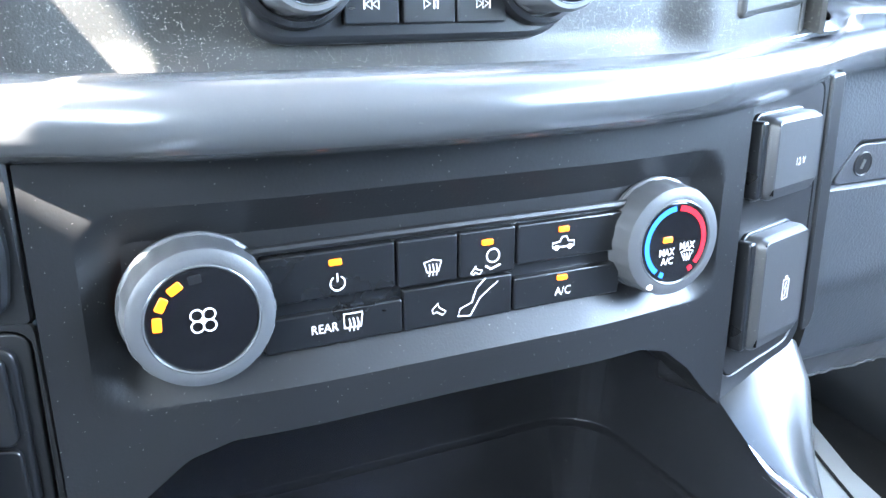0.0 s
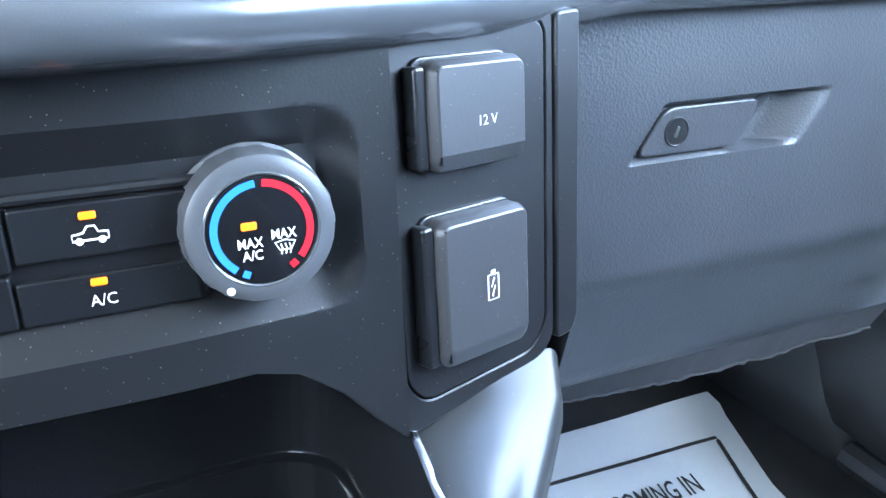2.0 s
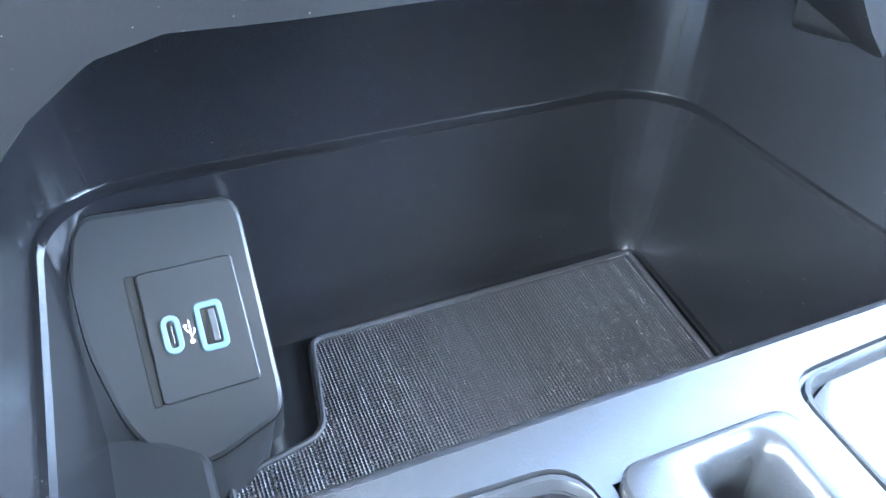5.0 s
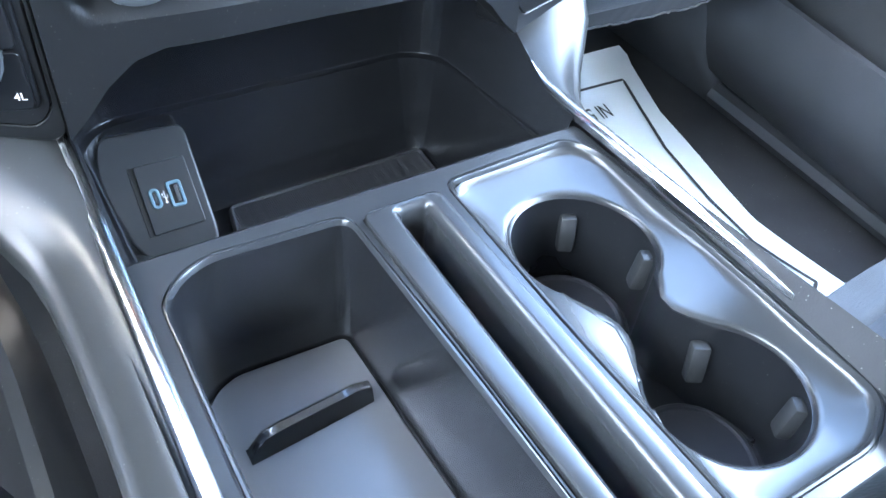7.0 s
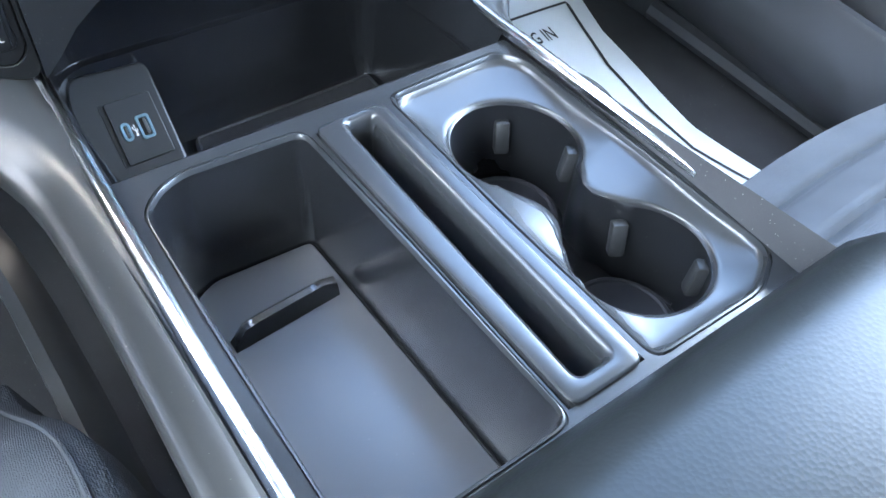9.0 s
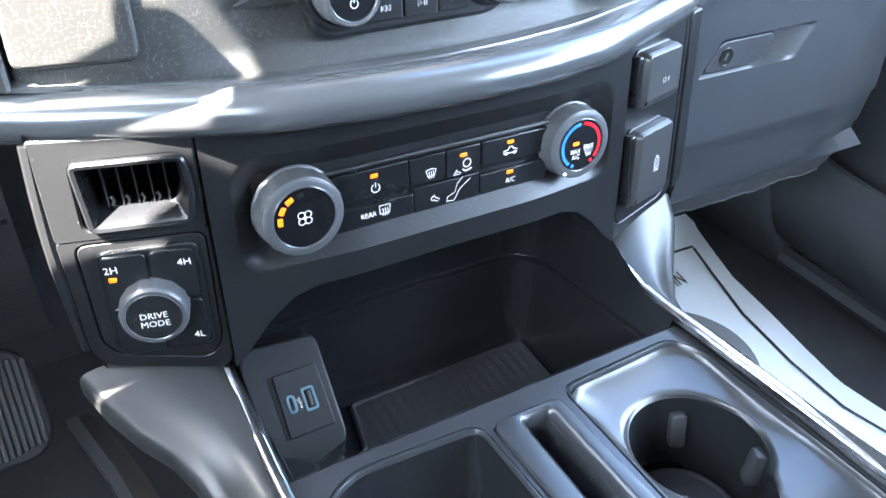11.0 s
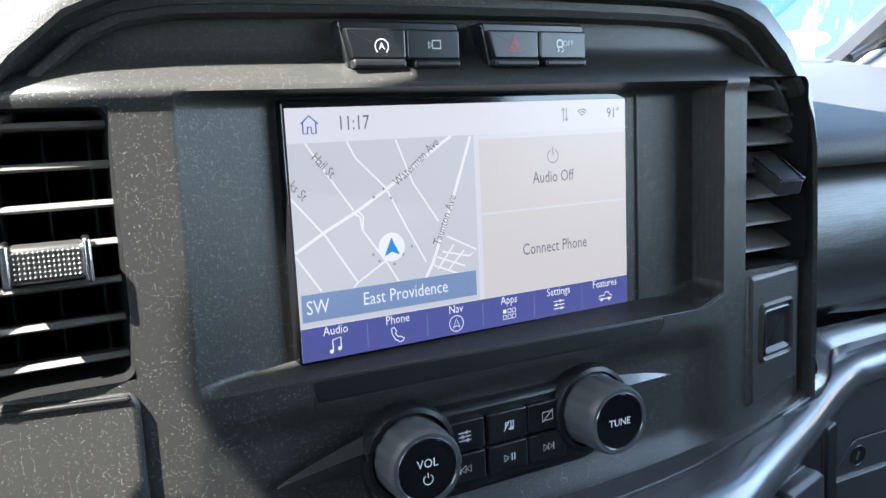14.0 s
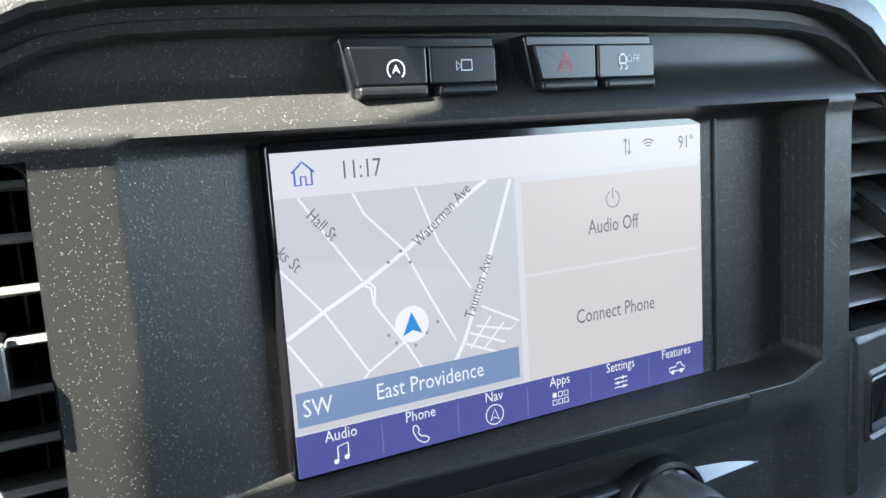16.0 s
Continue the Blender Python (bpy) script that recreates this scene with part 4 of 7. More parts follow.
def audio_controls():
    d = thing("audio_control_pod", "black audio control pod with six keys", "control panel", (0, 0.03, 1.262))
    m = face(0.0345, 0.001, 1.2805, 2.0)
    o = rounded([(-0.066, -0.021), (0.052, -0.021), (0.069, -0.006), (0.067, 0.018), (0.045, 0.020), (-0.04, 0.020), (-0.066, 0.012)], 0.014)
    part("pod_base", plate(o, -0.01, 0.004, 0.003, m), PLASTIC_FINE, d)
    for s, px in ((-1, -0.0485), (1, 0.0475)):
        part("knob_collar", revolve([(0.0215, 0.0), (0.0215, 0.006), (0.0205, 0.0085), (0.0185, 0.009), (0.0178, 0.004)], 48, at(m, px, 0.0055)), PLASTIC_FINE, d)
        rows = []
        for t in np.linspace(0, 1, 14):
            u = px + s * (0.016 + 0.040 * t)
            v = 0.009 - 0.002 * t + (0.003 * t if s > 0 else -0.004 * t)
            hgt = 0.0075 * (1 - t) ** 0.7 + 0.0004
            rows.append([m @ Vector((u, v + hgt, 0.001)), m @ Vector((u, v + 0.3 * hgt, 0.006 * (1 - 0.7 * t))), m @ Vector((u, v - hgt, 0.001))])
        part("pod_wing", sheet(rows), SATIN if s > 0 else SATIN_DARK, d, "tapering satin wing")
    names = (("eq", -0.0225, 1), ("source", 0.0, 1), ("mute", 0.0215, 1), ("back", -0.0225, 0), ("play", 0.0, 0), ("next", 0.0215, 0))
    for kind, u, row in names:
        v = 0.0075 if row else -0.0075
        k = part("audio_key", plate(rrect(0.0208, 0.0138, 0.0012, u, v), 0.0, 0.0068, 0.0008, m), PLASTIC_FINE, d)
        bm = bmesh.new()
        h = 0.0072
        if kind == "eq":
            for j, q in ((0.0018, 0.001), (0, -0.0012), (-0.0018, 0.0014)):
                stroke([(u - 0.003, v + j), (u + 0.003, v + j)], 0.0005, m, bm, h), stroke([(u + q, v + j - 0.0009), (u + q, v + j + 0.0009)], 0.0007, m, bm, h)
        elif kind == "source":
            words("F", 0.0045, at(m, u - 0.001, v), bm, h), stroke([(u - 0.0024, v - 0.0022), (u + 0.0006, v + 0.0022)], 0.0005, m, bm, h)
            stroke([(u + 0.0014, v + 0.0022), (u + 0.0014, v - 0.0016)], 0.0005, m, bm, h), disc(u + 0.0009, v - 0.0016, 0.0007, m, bm, 8, h), stroke([(u + 0.0026, v + 0.0022), (u + 0.0026, v - 0.0016)], 0.0005, m, bm, h), disc(u + 0.0021, v - 0.0016, 0.0007, m, bm, 8, h)
        elif kind == "mute":
            stroke([(u - 0.0028, v - 0.002), (u + 0.0028, v - 0.002), (u + 0.0028, v + 0.002), (u - 0.0028, v + 0.002)], 0.0005, m, bm, h, True), stroke([(u - 0.003, v - 0.0028), (u + 0.003, v + 0.0028)], 0.0005, m, bm, h)
        else:
            s = {"back": -1, "next": 1, "play": 1}[kind]
            for q in ((-0.0014, 0.0012) if kind != "play" else (-0.0014,)):
                stroke([(u + q - s * 0.0012, v + 0.0016), (u + q - s * 0.0012, v - 0.0016), (u + q + s * 0.0012, v)], 0.0005, m, bm, h, True)
            for q in ((s * 0.003,) if kind != "play" else (0.0014, 0.0028)):
                stroke([(u + q, v - 0.0017), (u + q, v + 0.0017)], 0.0006, m, bm, h)
        part("symbol", bm, MARK, k)
    k, f = knob("volume_knob", -0.0478, 1.2862, 0.008, 0.0168, 0.022, "dark grey volume knob with a gloss black face", "knob", 14)
    bm = words("VOL", 0.0052, at(f, 0, 0.0025), squeeze=0.95)
    stroke(arc(0, -0.0042, 0.0021, 120, 420, 16), 0.0004, f, bm), stroke([(0, -0.0035), (0, -0.0012)], 0.0004, f, bm)
    part("symbol", bm, MARK, k)
    k, f = knob("tuning_knob", 0.0485, 1.2862, 0.008, 0.0168, 0.022, "dark grey tuning knob with a gloss black face", "knob", 14)
    part("symbol", words("TUNE", 0.0047, at(f, 0, -0.0005)), MARK, k)

# ---- lower stack: climate, sockets, drive mode ----
def wing_frame(side, z=1.16):
    """Frame on the side panel of the lower stack, turned outwards."""
    return face(0.019, 0.1735, z, 16.0, -1.0) if side > 0 else face(0.0165, -0.1735, z, -16.0, 2.0)


def dish(x, z):
    """How far the sunken field between the two knobs has dropped: 0 outside it, 1 on its floor."""
    hx, hz, r = 0.1255, 0.03335, 0.017
    qx, qz = max(0.0, abs(x) - (hx - r)), max(0.0, abs(z - 1.18215) - (hz - r))
    inside = r - math.hypot(qx, qz) if qx or qz else min(hx - abs(x), hz - abs(z - 1.18215))
    return min(1.0, max(0.0, inside / 0.0125))


def lower_stack():
    d = thing("lower_stack", "matt black plastic lower dash stack", "dashboard", (0, 0.02, 1.09))
    # centre fascia: a crisp sunken field between the two knobs, arched over the cubby
    rows = []
    for x in sorted({*np.round(np.arange(-0.138, 0.1381, 0.0023), 5), 0.1255, -0.1255, 0.1130, -0.1130}):
        a = abs(x)
        zb = table(a, (0, 0.085, 0.10, 0.115, 0.127, 0.1385), (1.1335, 1.1325, 1.128, 1.116, 1.102, 1.091))
        zs = sorted({*np.linspace(zb, 1.231, 56), 1.1488, 1.1613, 1.2030, 1.2155} if zb < 1.148 else {*np.linspace(zb, 1.231, 56)})
        row = [(x, -0.004 + 0.007 * smooth(a, 0.05, 0.14) + 0.0078 * dish(x, z), z) for z in zs]
        rows.append([(x, 0.05, zb + 0.004), (x, 0.012, zb - 0.001), (x, row[0][1] + 0.003, zb - 0.0012)] + row)
    k = min(len(r) for r in rows)
    rows = [r if len(r) == k else r[:3] + [r[3 + round(i * (len(r) - 4) / (k - 4))] for i in range(k - 3)] for r in rows]
    part("climate_fascia", sheet(rows), PLASTIC, d, sharp=28)
    # side wings with seams
    m = wing_frame(1)
    edge = rounded([(-0.0385, -0.0665), (-0.033, -0.0705), (0.036, -0.0615), (0.0435, -0.0540), (0.0440, 0.080), (-0.0385, 0.076)], 0.005)
    inset = rounded([(-0.0352, -0.0495), (-0.0272, -0.0592), (0.0295, -0.0560), (0.0380, -0.0465), (0.0392, 0.0765), (-0.0360, 0.0735)], 0.008)
    part("side_panel", frame_plate(edge, offset(inset, -0.0008), -0.03, 0.0008, 0.0006, m), PLASTIC, d)
    part("inset_panel", plate(inset, -0.01, 0.0008, 0.0006, m), PLASTIC, d)
    part("gap_floor", poly(offset(inset, -0.002), m, h=-0.006), DEEP_SHADE, d)
    part("side_strip", plate(rounded([(0.0440, -0.0560), (0.0535, -0.0555), (0.0575, -0.0485), (0.0585, 0.0795), (0.0446, 0.0785)], 0.003), -0.01, 0.0022, 0.0012, m), PLASTIC, d, "narrow side strip")
    rows = [[m @ Vector((0.0583, 0.08, w)), m @ Vector((0.0572, -0.050, w)), m @ Vector((0.046, -0.075, w))] for w in (0.0, -0.02, -0.10)]
    part("side_return", sheet(rows), PLASTIC, d)
    m = wing_frame(-1)
    ring = [(-0.0375, 0.022), (0.0365, 0.022), (0.0365, 0.074), (-0.0375, 0.078)]
    hole = [(-0.0225, 0.0275), (0.0285, 0.0275), (0.0305, 0.0650), (-0.0215, 0.0650)]
    part("side_panel", frame_plate(rounded(ring, 0.003), rounded(hole, 0.005), -0.03, 0.0012, 0.001, m), PLASTIC, d, "panel round the outlet")
    edge = rounded([(-0.0375, 0.0235), (-0.036, -0.046), (-0.0285, -0.058), (0.030, -0.071), (0.0365, -0.066), (0.0365, 0.0235)], 0.004)
    inset = rounded([(-0.0290, 0.0195), (-0.0285, -0.042), (-0.0215, -0.0505), (0.024, -0.0610), (0.0325, -0.0520), (0.0340, 0.0195)], 0.006)
    part("side_panel", frame_plate(edge, offset(inset, -0.0008), -0.03, 0.0008, 0.0006, m), PLASTIC, d)
    part("inset_panel", plate(inset, -0.01, 0.0008, 0.0006, m), PLASTIC, d)
    part("gap_floor", poly(offset(inset, -0.002), m, h=-0.006), DEEP_SHADE, d)
    part("outer_edge", tube([m @ Vector((-0.0375 - 0.003 * math.sin(math.pi * t), 0.075 - 0.12 * t, -0.002)) for t in np.linspace(0, 1, 10)], 0.0035, 8), PLASTIC, d)
    rows = [[m @ Vector((-0.0375, 0.08, w)), m @ Vector((-0.036, -0.046, w)), m @ Vector((-0.028, -0.068, w))] for w in (0.0, -0.02, -0.10)]
    part("side_return", sheet(rows), PLASTIC, d)


def climate():
    d = thing("climate_panel", "black climate key strip with amber lamps", "control panel", (0, 0.004, 1.16))
    y = 0.0042
    m = face(y, 0, 1.1765)
    o = rounded([(-0.0745, -0.0172), (0.0745, -0.0172), (0.0745, 0.0188), (-0.0745, 0.0188)], 0.002)
    part("strip", plate(o, -0.006, 0.0012, 0.001, m), PLASTIC_FINE, d)
    part("strip_ledge", tube([(-0.078, 0.0022, 1.1968), (0, 0.0016, 1.1972), (0.078, 0.0022, 1.1968)], 0.0017, 8), PLASTIC, d)
    keys = ((-0.0720, -0.0250, 0.0012, 0.0180, "power"), (-0.0720, -0.0226, -0.0162, -0.0036, "rear"), (-0.0240, -0.0008, 0.0004, 0.0180, "screen"), (0.0000, 0.0232, 0.0004, 0.0180, "face"),
            (-0.0220, 0.0222, -0.0164, -0.0006, "floor"), (0.0243, 0.0720, 0.0022, 0.0180, "truck"), (0.0232, 0.0720, -0.0162, -0.0030, "cool"))
    lamp = {"power": (-0.0467, 0.0138), "face": (0.0112, 0.0132), "truck": (0.0443, 0.0142), "cool": (0.0444, -0.0055)}
    for u0, u1, v0, v1, kind in keys:
        k = part("key", plate(rrect(u1 - u0, v1 - v0, 0.001, (u0 + u1) / 2, (v0 + v1) / 2), 0.0, 0.0042, 0.0008, m), PLASTIC_FINE, d)
        h, u, v = 0.0045, (u0 + u1) / 2, (v0 + v1) / 2
        bm = bmesh.new()
        if kind == "power":
            stroke(arc(-0.0462, 0.0062, 0.0026, 120, 420, 18), 0.0005, m, bm, h), stroke([(-0.0462, 0.0066), (-0.0462, 0.0098)], 0.0005, m, bm, h)
        elif kind == "rear":
            words("REAR", 0.0046, at(m, -0.0515, -0.0098), bm, h, squeeze=0.9)
            a = -0.0412
            stroke([(a - 0.0032, -0.0108), (a + 0.0028, -0.0108), (a + 0.0034, -0.0056), (a - 0.0034, -0.0056)], 0.0006, m, bm, h, True)
            for i in (-1, 0, 1):
                stroke([(a + i * 0.0015, -0.0122), (a + i * 0.0015 + 0.0005, -0.0098), (a + i * 0.0015, -0.0074)], 0.0005, m, bm, h)
        elif kind == "screen":
            a, b = -0.0108, 0.0066
            stroke([(a - 0.0022, b - 0.0016), (a + 0.0022, b - 0.0016), (a + 0.0034, b + 0.0022), (a, b + 0.003), (a - 0.0034, b + 0.0022)], 0.0005, m, bm, h, True)
            for i in (-1, 0, 1):
                stroke([(a + i * 0.0014, b - 0.0032), (a + i * 0.0014 + 0.0004, b - 0.0008), (a + i * 0.0014, b + 0.0014)], 0.0004, m, bm, h)
        elif kind == "face":
            stroke(arc(0.0136, 0.0078, 0.0026, 0, 360, 18)[:-1], 0.0006, m, bm, h, True)
            stroke([(0.0044, 0.0018), (0.0066, 0.0046), (0.0066, 0.0034), (0.0092, 0.0026), (0.0082, 0.0012), (0.0060, 0.0022), (0.0056, 0.0012)], 0.0005, m, bm, h, True)
            stroke([(0.0105, 0.0042), (0.0128, 0.0026), (0.0168, 0.0040)], 0.0008, m, bm, h)
        elif kind == "floor":
            stroke([(0.0106, -0.0006), (0.0068, -0.0042), (0.0050, -0.0094), (0.0002, -0.0112), (-0.0008, -0.0140), (0.0044, -0.0146), (0.0084, -0.0080), (0.0122, -0.0052), (0.0160, -0.0026)], 0.0005, m, bm, h)
            stroke([(-0.0112, -0.0098), (-0.0088, -0.0076), (-0.0084, -0.0092), (-0.0056, -0.0112), (-0.0070, -0.0124), (-0.0094, -0.0108), (-0.0106, -0.0114)], 0.0005, m, bm, h, True)
        elif kind == "truck":
            a, b = 0.0443, 0.0085
            stroke([(a - 0.0048, b - 0.0014), (a - 0.0048, b + 0.0004), (a - 0.0018, b + 0.0008), (a - 0.0006, b + 0.0026), (a + 0.0014, b + 0.0026), (a + 0.0022, b + 0.0008), (a + 0.0048, b + 0.0006), (a + 0.0048, b - 0.0014)], 0.0006, m, bm, h, True)
            disc(a - 0.003, b - 0.0016, 0.0011, m, bm, 10, h), disc(a + 0.003, b - 0.0016, 0.0011, m, bm, 10, h)
        else:
            words("A/C", 0.0050, at(m, 0.0450, -0.0112), bm, h, squeeze=0.9)
        part("symbol", bm, MARK, k)
        if kind in lamp:
            u, v = lamp[kind]
            part("lamp", plate(rrect(0.0046, 0.0022, 0.0006, u, v), 0.003, 0.0050, 0.0004, m), AMBER, k, "lit amber lamp")
    # fan knob
    k, f = knob("fan_knob", -0.0922, 1.1812, -0.0105, 0.0236, 0.0155, "large grey fan speed knob with amber lamps", "knob", 18, fr=0.725)
    bm = bmesh.new()
    for i in range(4):
        a = radians(45 + 90 * i)
        stroke(arc(0.0026 * math.cos(a), 0.0026 * math.sin(a), 0.0019, 0, 360, 14)[:-1], 0.0005, f, bm, 0.0003, True)
    disc(0, 0, 0.0007, f, bm, 10, 0.0003)
    part("symbol", bm, MARK, k)
    for i in range(4):
        a = radians(177 - 27 * i)
        mm = at(f, 0.0135 * math.cos(a), 0.0135 * math.sin(a)) @ Matrix.Rotation(a, 4, "Z")
        part("lamp", plate(rrect(0.0028, 0.0046, 0.0006), -0.0005, 0.0006, 0.0003, mm), AMBER, k, "lit amber lamp") if i < 3 else part("lamp", plate(rrect(0.0028, 0.004, 0.0006), -0.0005, 0.0002, 0.0001, mm), PLASTIC, k, "unlit lamp")
    # temperature knob
    k, f = knob("temperature_knob", 0.0906, 1.1818, -0.0105, 0.0233, 0.0155, "large grey temperature knob with blue and red arcs", "knob", 18, fr=0.715)
    part("blue_arc", stroke(arc(0, 0, 0.0142, 94, 232, 24), 0.0022, f), BLUEARC, k, "bright blue arc")
    part("red_arc", stroke(arc(0, 0, 0.0142, 86, -42, 24), 0.0022, f), REDARC, k, "bright red arc")
    part("blue_dot", stroke(arc(0, 0, 0.0142, 240, 249, 4), 0.0022, f), BLUEARC, k)
    part("red_dot", stroke(arc(0, 0, 0.0142, -50, -59, 4), 0.0022, f), REDARC, k)
    bm = words("MAX", 0.0043, at(f, -0.0042, -0.0036), squeeze=0.82, bold=0.012)
    words("A/C", 0.0043, at(f, -0.0037, -0.0074), bm, squeeze=0.85, bold=0.012)
    words("MAX", 0.0043, at(f, 0.0059, -0.0019), bm, squeeze=0.82, bold=0.012)
    stroke([(0.0044, -0.0068), (0.0079, -0.0068), (0.0092, -0.0044), (0.0061, -0.0037), (0.0031, -0.0044)], 0.0004, f, bm, 0.0003, True)
    for i in (-1, 0, 1):
        stroke([(0.0061 + i * 0.0013, -0.0082), (0.0065 + i * 0.0013, -0.0064), (0.0061 + i * 0.0013, -0.0049)], 0.0004, f, bm)
    part("symbol", bm, MARK, k)
    part("lamp", plate(rrect(0.0046, 0.0024, 0.0006, -0.0040, 0.0017), -0.0003, 0.0005, 0.0003, f), AMBER, k, "lit amber lamp")
    a = radians(237)
    part("pointer", revolve([(0.0012, -0.002), (0.0012, 0.0005), (0.0007, 0.0009)], 14, at(f, 0.0206 * math.cos(a), 0.0206 * math.sin(a))), MARK, k, "white pointer dot")


def sockets():
    m = wing_frame(1, 1.16)
    for name, cy, h, text, label in (("power_socket_cover", 0.0466, 0.0375, "12 V", "black hinged cover marked 12 V"), ("charge_port_cover", -0.0170, 0.0560, "", "black hinged cover with a battery symbol")):
        c = m @ Vector((0.0, cy - h / 2, 0))
        d = thing(name, label, "socket cover", tuple(c), "socket covers")
        o = rrect(0.0440, h, 0.0050, 0, 0, 6)
        mm = at(m, -0.0030, cy)
        part("socket_bezel", plate(offset(rrect(0.0450, h + 0.001, 0.005, -0.0018, 0.0, 6), -0.0008), 0.0, 0.0026, 0.0008, mm), PLASTIC_FINE, d)
        # thick lid: a hinge block along one side, a sloping lower edge and a flat front
        low = lambda q, e: [(x, y + e * smooth(-y, h * 0.30, h * 0.5)) for x, y in q]
        loops = [[mm @ Vector((x, y, w)) for x, y in q] for q, w in ((o, 0.0022), (o, 0.0078), (offset(o, 0.0005), 0.0090), (low(offset(o, 0.0012), 0.0010), 0.0102), (low(offset(o, 0.0017), 0.0042), 0.0113), (low(offset(o, 0.0024), 0.0050), 0.0117), (low(offset(o, 0.0036), 0.0054), 0.0117))]
        k = part("lid", rings(bmesh.new(), loops), LIDSKIN, d, "bevelled matt black lid", sharp=24)
        part("hinge", plate(rrect(0.0052, h - 0.003, 0.0016, -0.0245, 0.0), 0.001, 0.0078, 0.0012, mm), PLASTIC_FINE, d, "narrow hinge block")
        part("hinge_line", plate(rrect(0.0006, h - 0.006, 0.0002, -0.0197, 0.0), 0.0100, 0.0114, 0.0001, mm), GLOSS, k, "fine dark hinge line")
        bm = bmesh.new()
        if text:
            words(text, 0.0050, at(mm, 0.0012, -0.0026), bm, 0.0121)
        else:
            a, b = 0.0014, -0.0003
            stroke([(a - 0.0026, b - 0.005), (a + 0.0026, b - 0.005), (a + 0.0026, b + 0.0046), (a - 0.0026, b + 0.0046)], 0.0007, mm, bm, 0.0121, True)
            stroke([(a - 0.0011, b + 0.0057), (a + 0.0011, b + 0.0057)], 0.0014, mm, bm, 0.0121)
            stroke([(a + 0.0006, b + 0.0034), (a - 0.0010, b - 0.0002), (a + 0.0009, b + 0.0002), (a - 0.0006, b - 0.0038)], 0.0007, mm, bm, 0.0121)
        part("symbol", bm, MARK, k)


def drive_controls():
    m = wing_frame(-1, 1.16)
    # small air outlet above
    d = thing("side_outlet", "small deep air outlet with vertical fins", "air vent", (-0.172, 0.01, 1.187))
    mm = at(m, 0.0045, 0.0460)
    o = rounded([(-0.0240, -0.0190), (0.0262, -0.0190), (0.0292, 0.0000), (0.0272, 0.0192), (-0.0265, 0.0198)], 0.005)
    i = rounded([(-0.0195, -0.0098), (0.0185, -0.0098), (0.0225, -0.0010), (0.0215, 0.0155), (-0.0215, 0.0160)], 0.004)
    bm = bmesh.new()
    loops = [[mm @ Vector((x, y, w)) for x, y in q] for q, w in ((o, -0.004), (o, 0.0036), (offset(o, 0.0012), 0.005), (offset(o, 0.003), 0.0045), (i, -0.006), (offset(i, 0.001), -0.024))]
    rings(bm, loops, False, False)
    part("outlet_frame", bm, PLASTIC_FINE, d, "deep black outlet frame")
    part("outlet_back", poly([(x, y) for x, y in i], mm, h=-0.0239), DEEP_SHADE, d)
    for j in range(5):
        u = -0.0140 + 0.0074 * j
        part("fin", plate([(u - 0.0005, -0.0108), (u + 0.0005, -0.0108), (u + 0.0005, 0.0135), (u - 0.0005, 0.0135)], -0.022, -0.006, 0.0003, mm, steps=1), PLASTIC_FINE, d)
    for j in range(4):
        path = [mm @ Vector((-0.0128 + 0.0074 * j + 0.0014 * math.sin(q), -0.0100 + 0.005 * (q / 3.0), -0.008)) for q in np.linspace(0, 3.0, 8)]
        part("hook", tube(path, 0.0009, 6), SILVER, d, "pale curled fin end")
    # four-key plate round the knob
    d = thing("drive_mode_control", "black drive mode panel with four keys", "control panel", (-0.172, 0.02, 1.105))
    mm = at(m, 0.0030, -0.0165)
    part("panel_rim", plate(rounded([(-0.0252, -0.0330), (0.0262, -0.0340), (0.0270, 0.0325), (-0.0238, 0.0320)], 0.006), 0.0, 0.0032, 0.0012, mm), PLASTIC_FINE, d)
    for a, b, t, px, py in ((-1, 1, "2H", -0.0174, 0.0224), (1, 1, "4H", 0.0187, 0.0224), (-1, -1, "", 0, 0), (1, -1, "4L", 0.0188, -0.0248)):
        u0, u1 = sorted((a * 0.0007 + 0.001, a * 0.0228 + 0.0012))
        v0, v1 = sorted((b * 0.0007 - 0.001, b * 0.0312 - 0.001))
        k = part("key", plate(rrect(u1 - u0, v1 - v0, 0.003, (u0 + u1) / 2, (v0 + v1) / 2), 0.001, 0.0052, 0.0008, mm), PLASTIC_FINE, d)
        if t:
            part("symbol", words(t, 0.0058, at(mm, px, py), h=0.0056), MARK, k)
        if t == "2H":
            part("lamp", plate(rrect(0.0040, 0.0026, 0.0006, -0.0175, 0.0168), 0.004, 0.0060, 0.0004, mm), AMBER, k, "lit amber lamp")
    k, f = knob("rotary_selector", -0.1706, 1.1408, 0.0008, 0.0180, 0.0165, "dark fluted drive mode knob", "knob", 14, -16, cap_mat=PLASTIC, lean=2.0)
    bm = words("DRIVE", 0.0052, at(f, 0, 0.0010))
    words("MODE", 0.0052, at(f, 0, -0.0042), bm)
    part("symbol", bm, MARK, k)


# ---- centre console ----
def warp(p):
    """The console runs slightly off the car's axis and widens to the rear."""
    x, y, z = p
    t = max(0.0, -(y + 0.07))
    return (x + t * (0.035 + 0.25 * x), y, z)


def top_z(y):
    return 1.058 + 0.12 * (y + 0.083)


def chrome_line(s):
    pts = [(0.142, 0.020, 1.0905), (0.1415, 0.006, 1.084), (0.1412, -0.010, 1.0765), (0.1412, -0.030, 1.0705), (0.1415, -0.055, 1.0680), (0.142, -0.09, 1.0655), (0.1425, -0.15, 1.0580), (0.143, -0.22, 1.0495), (0.143, -0.32, 1.0375)]
    return [Vector(warp((s * x, y, z))) for x, y, z in pts]


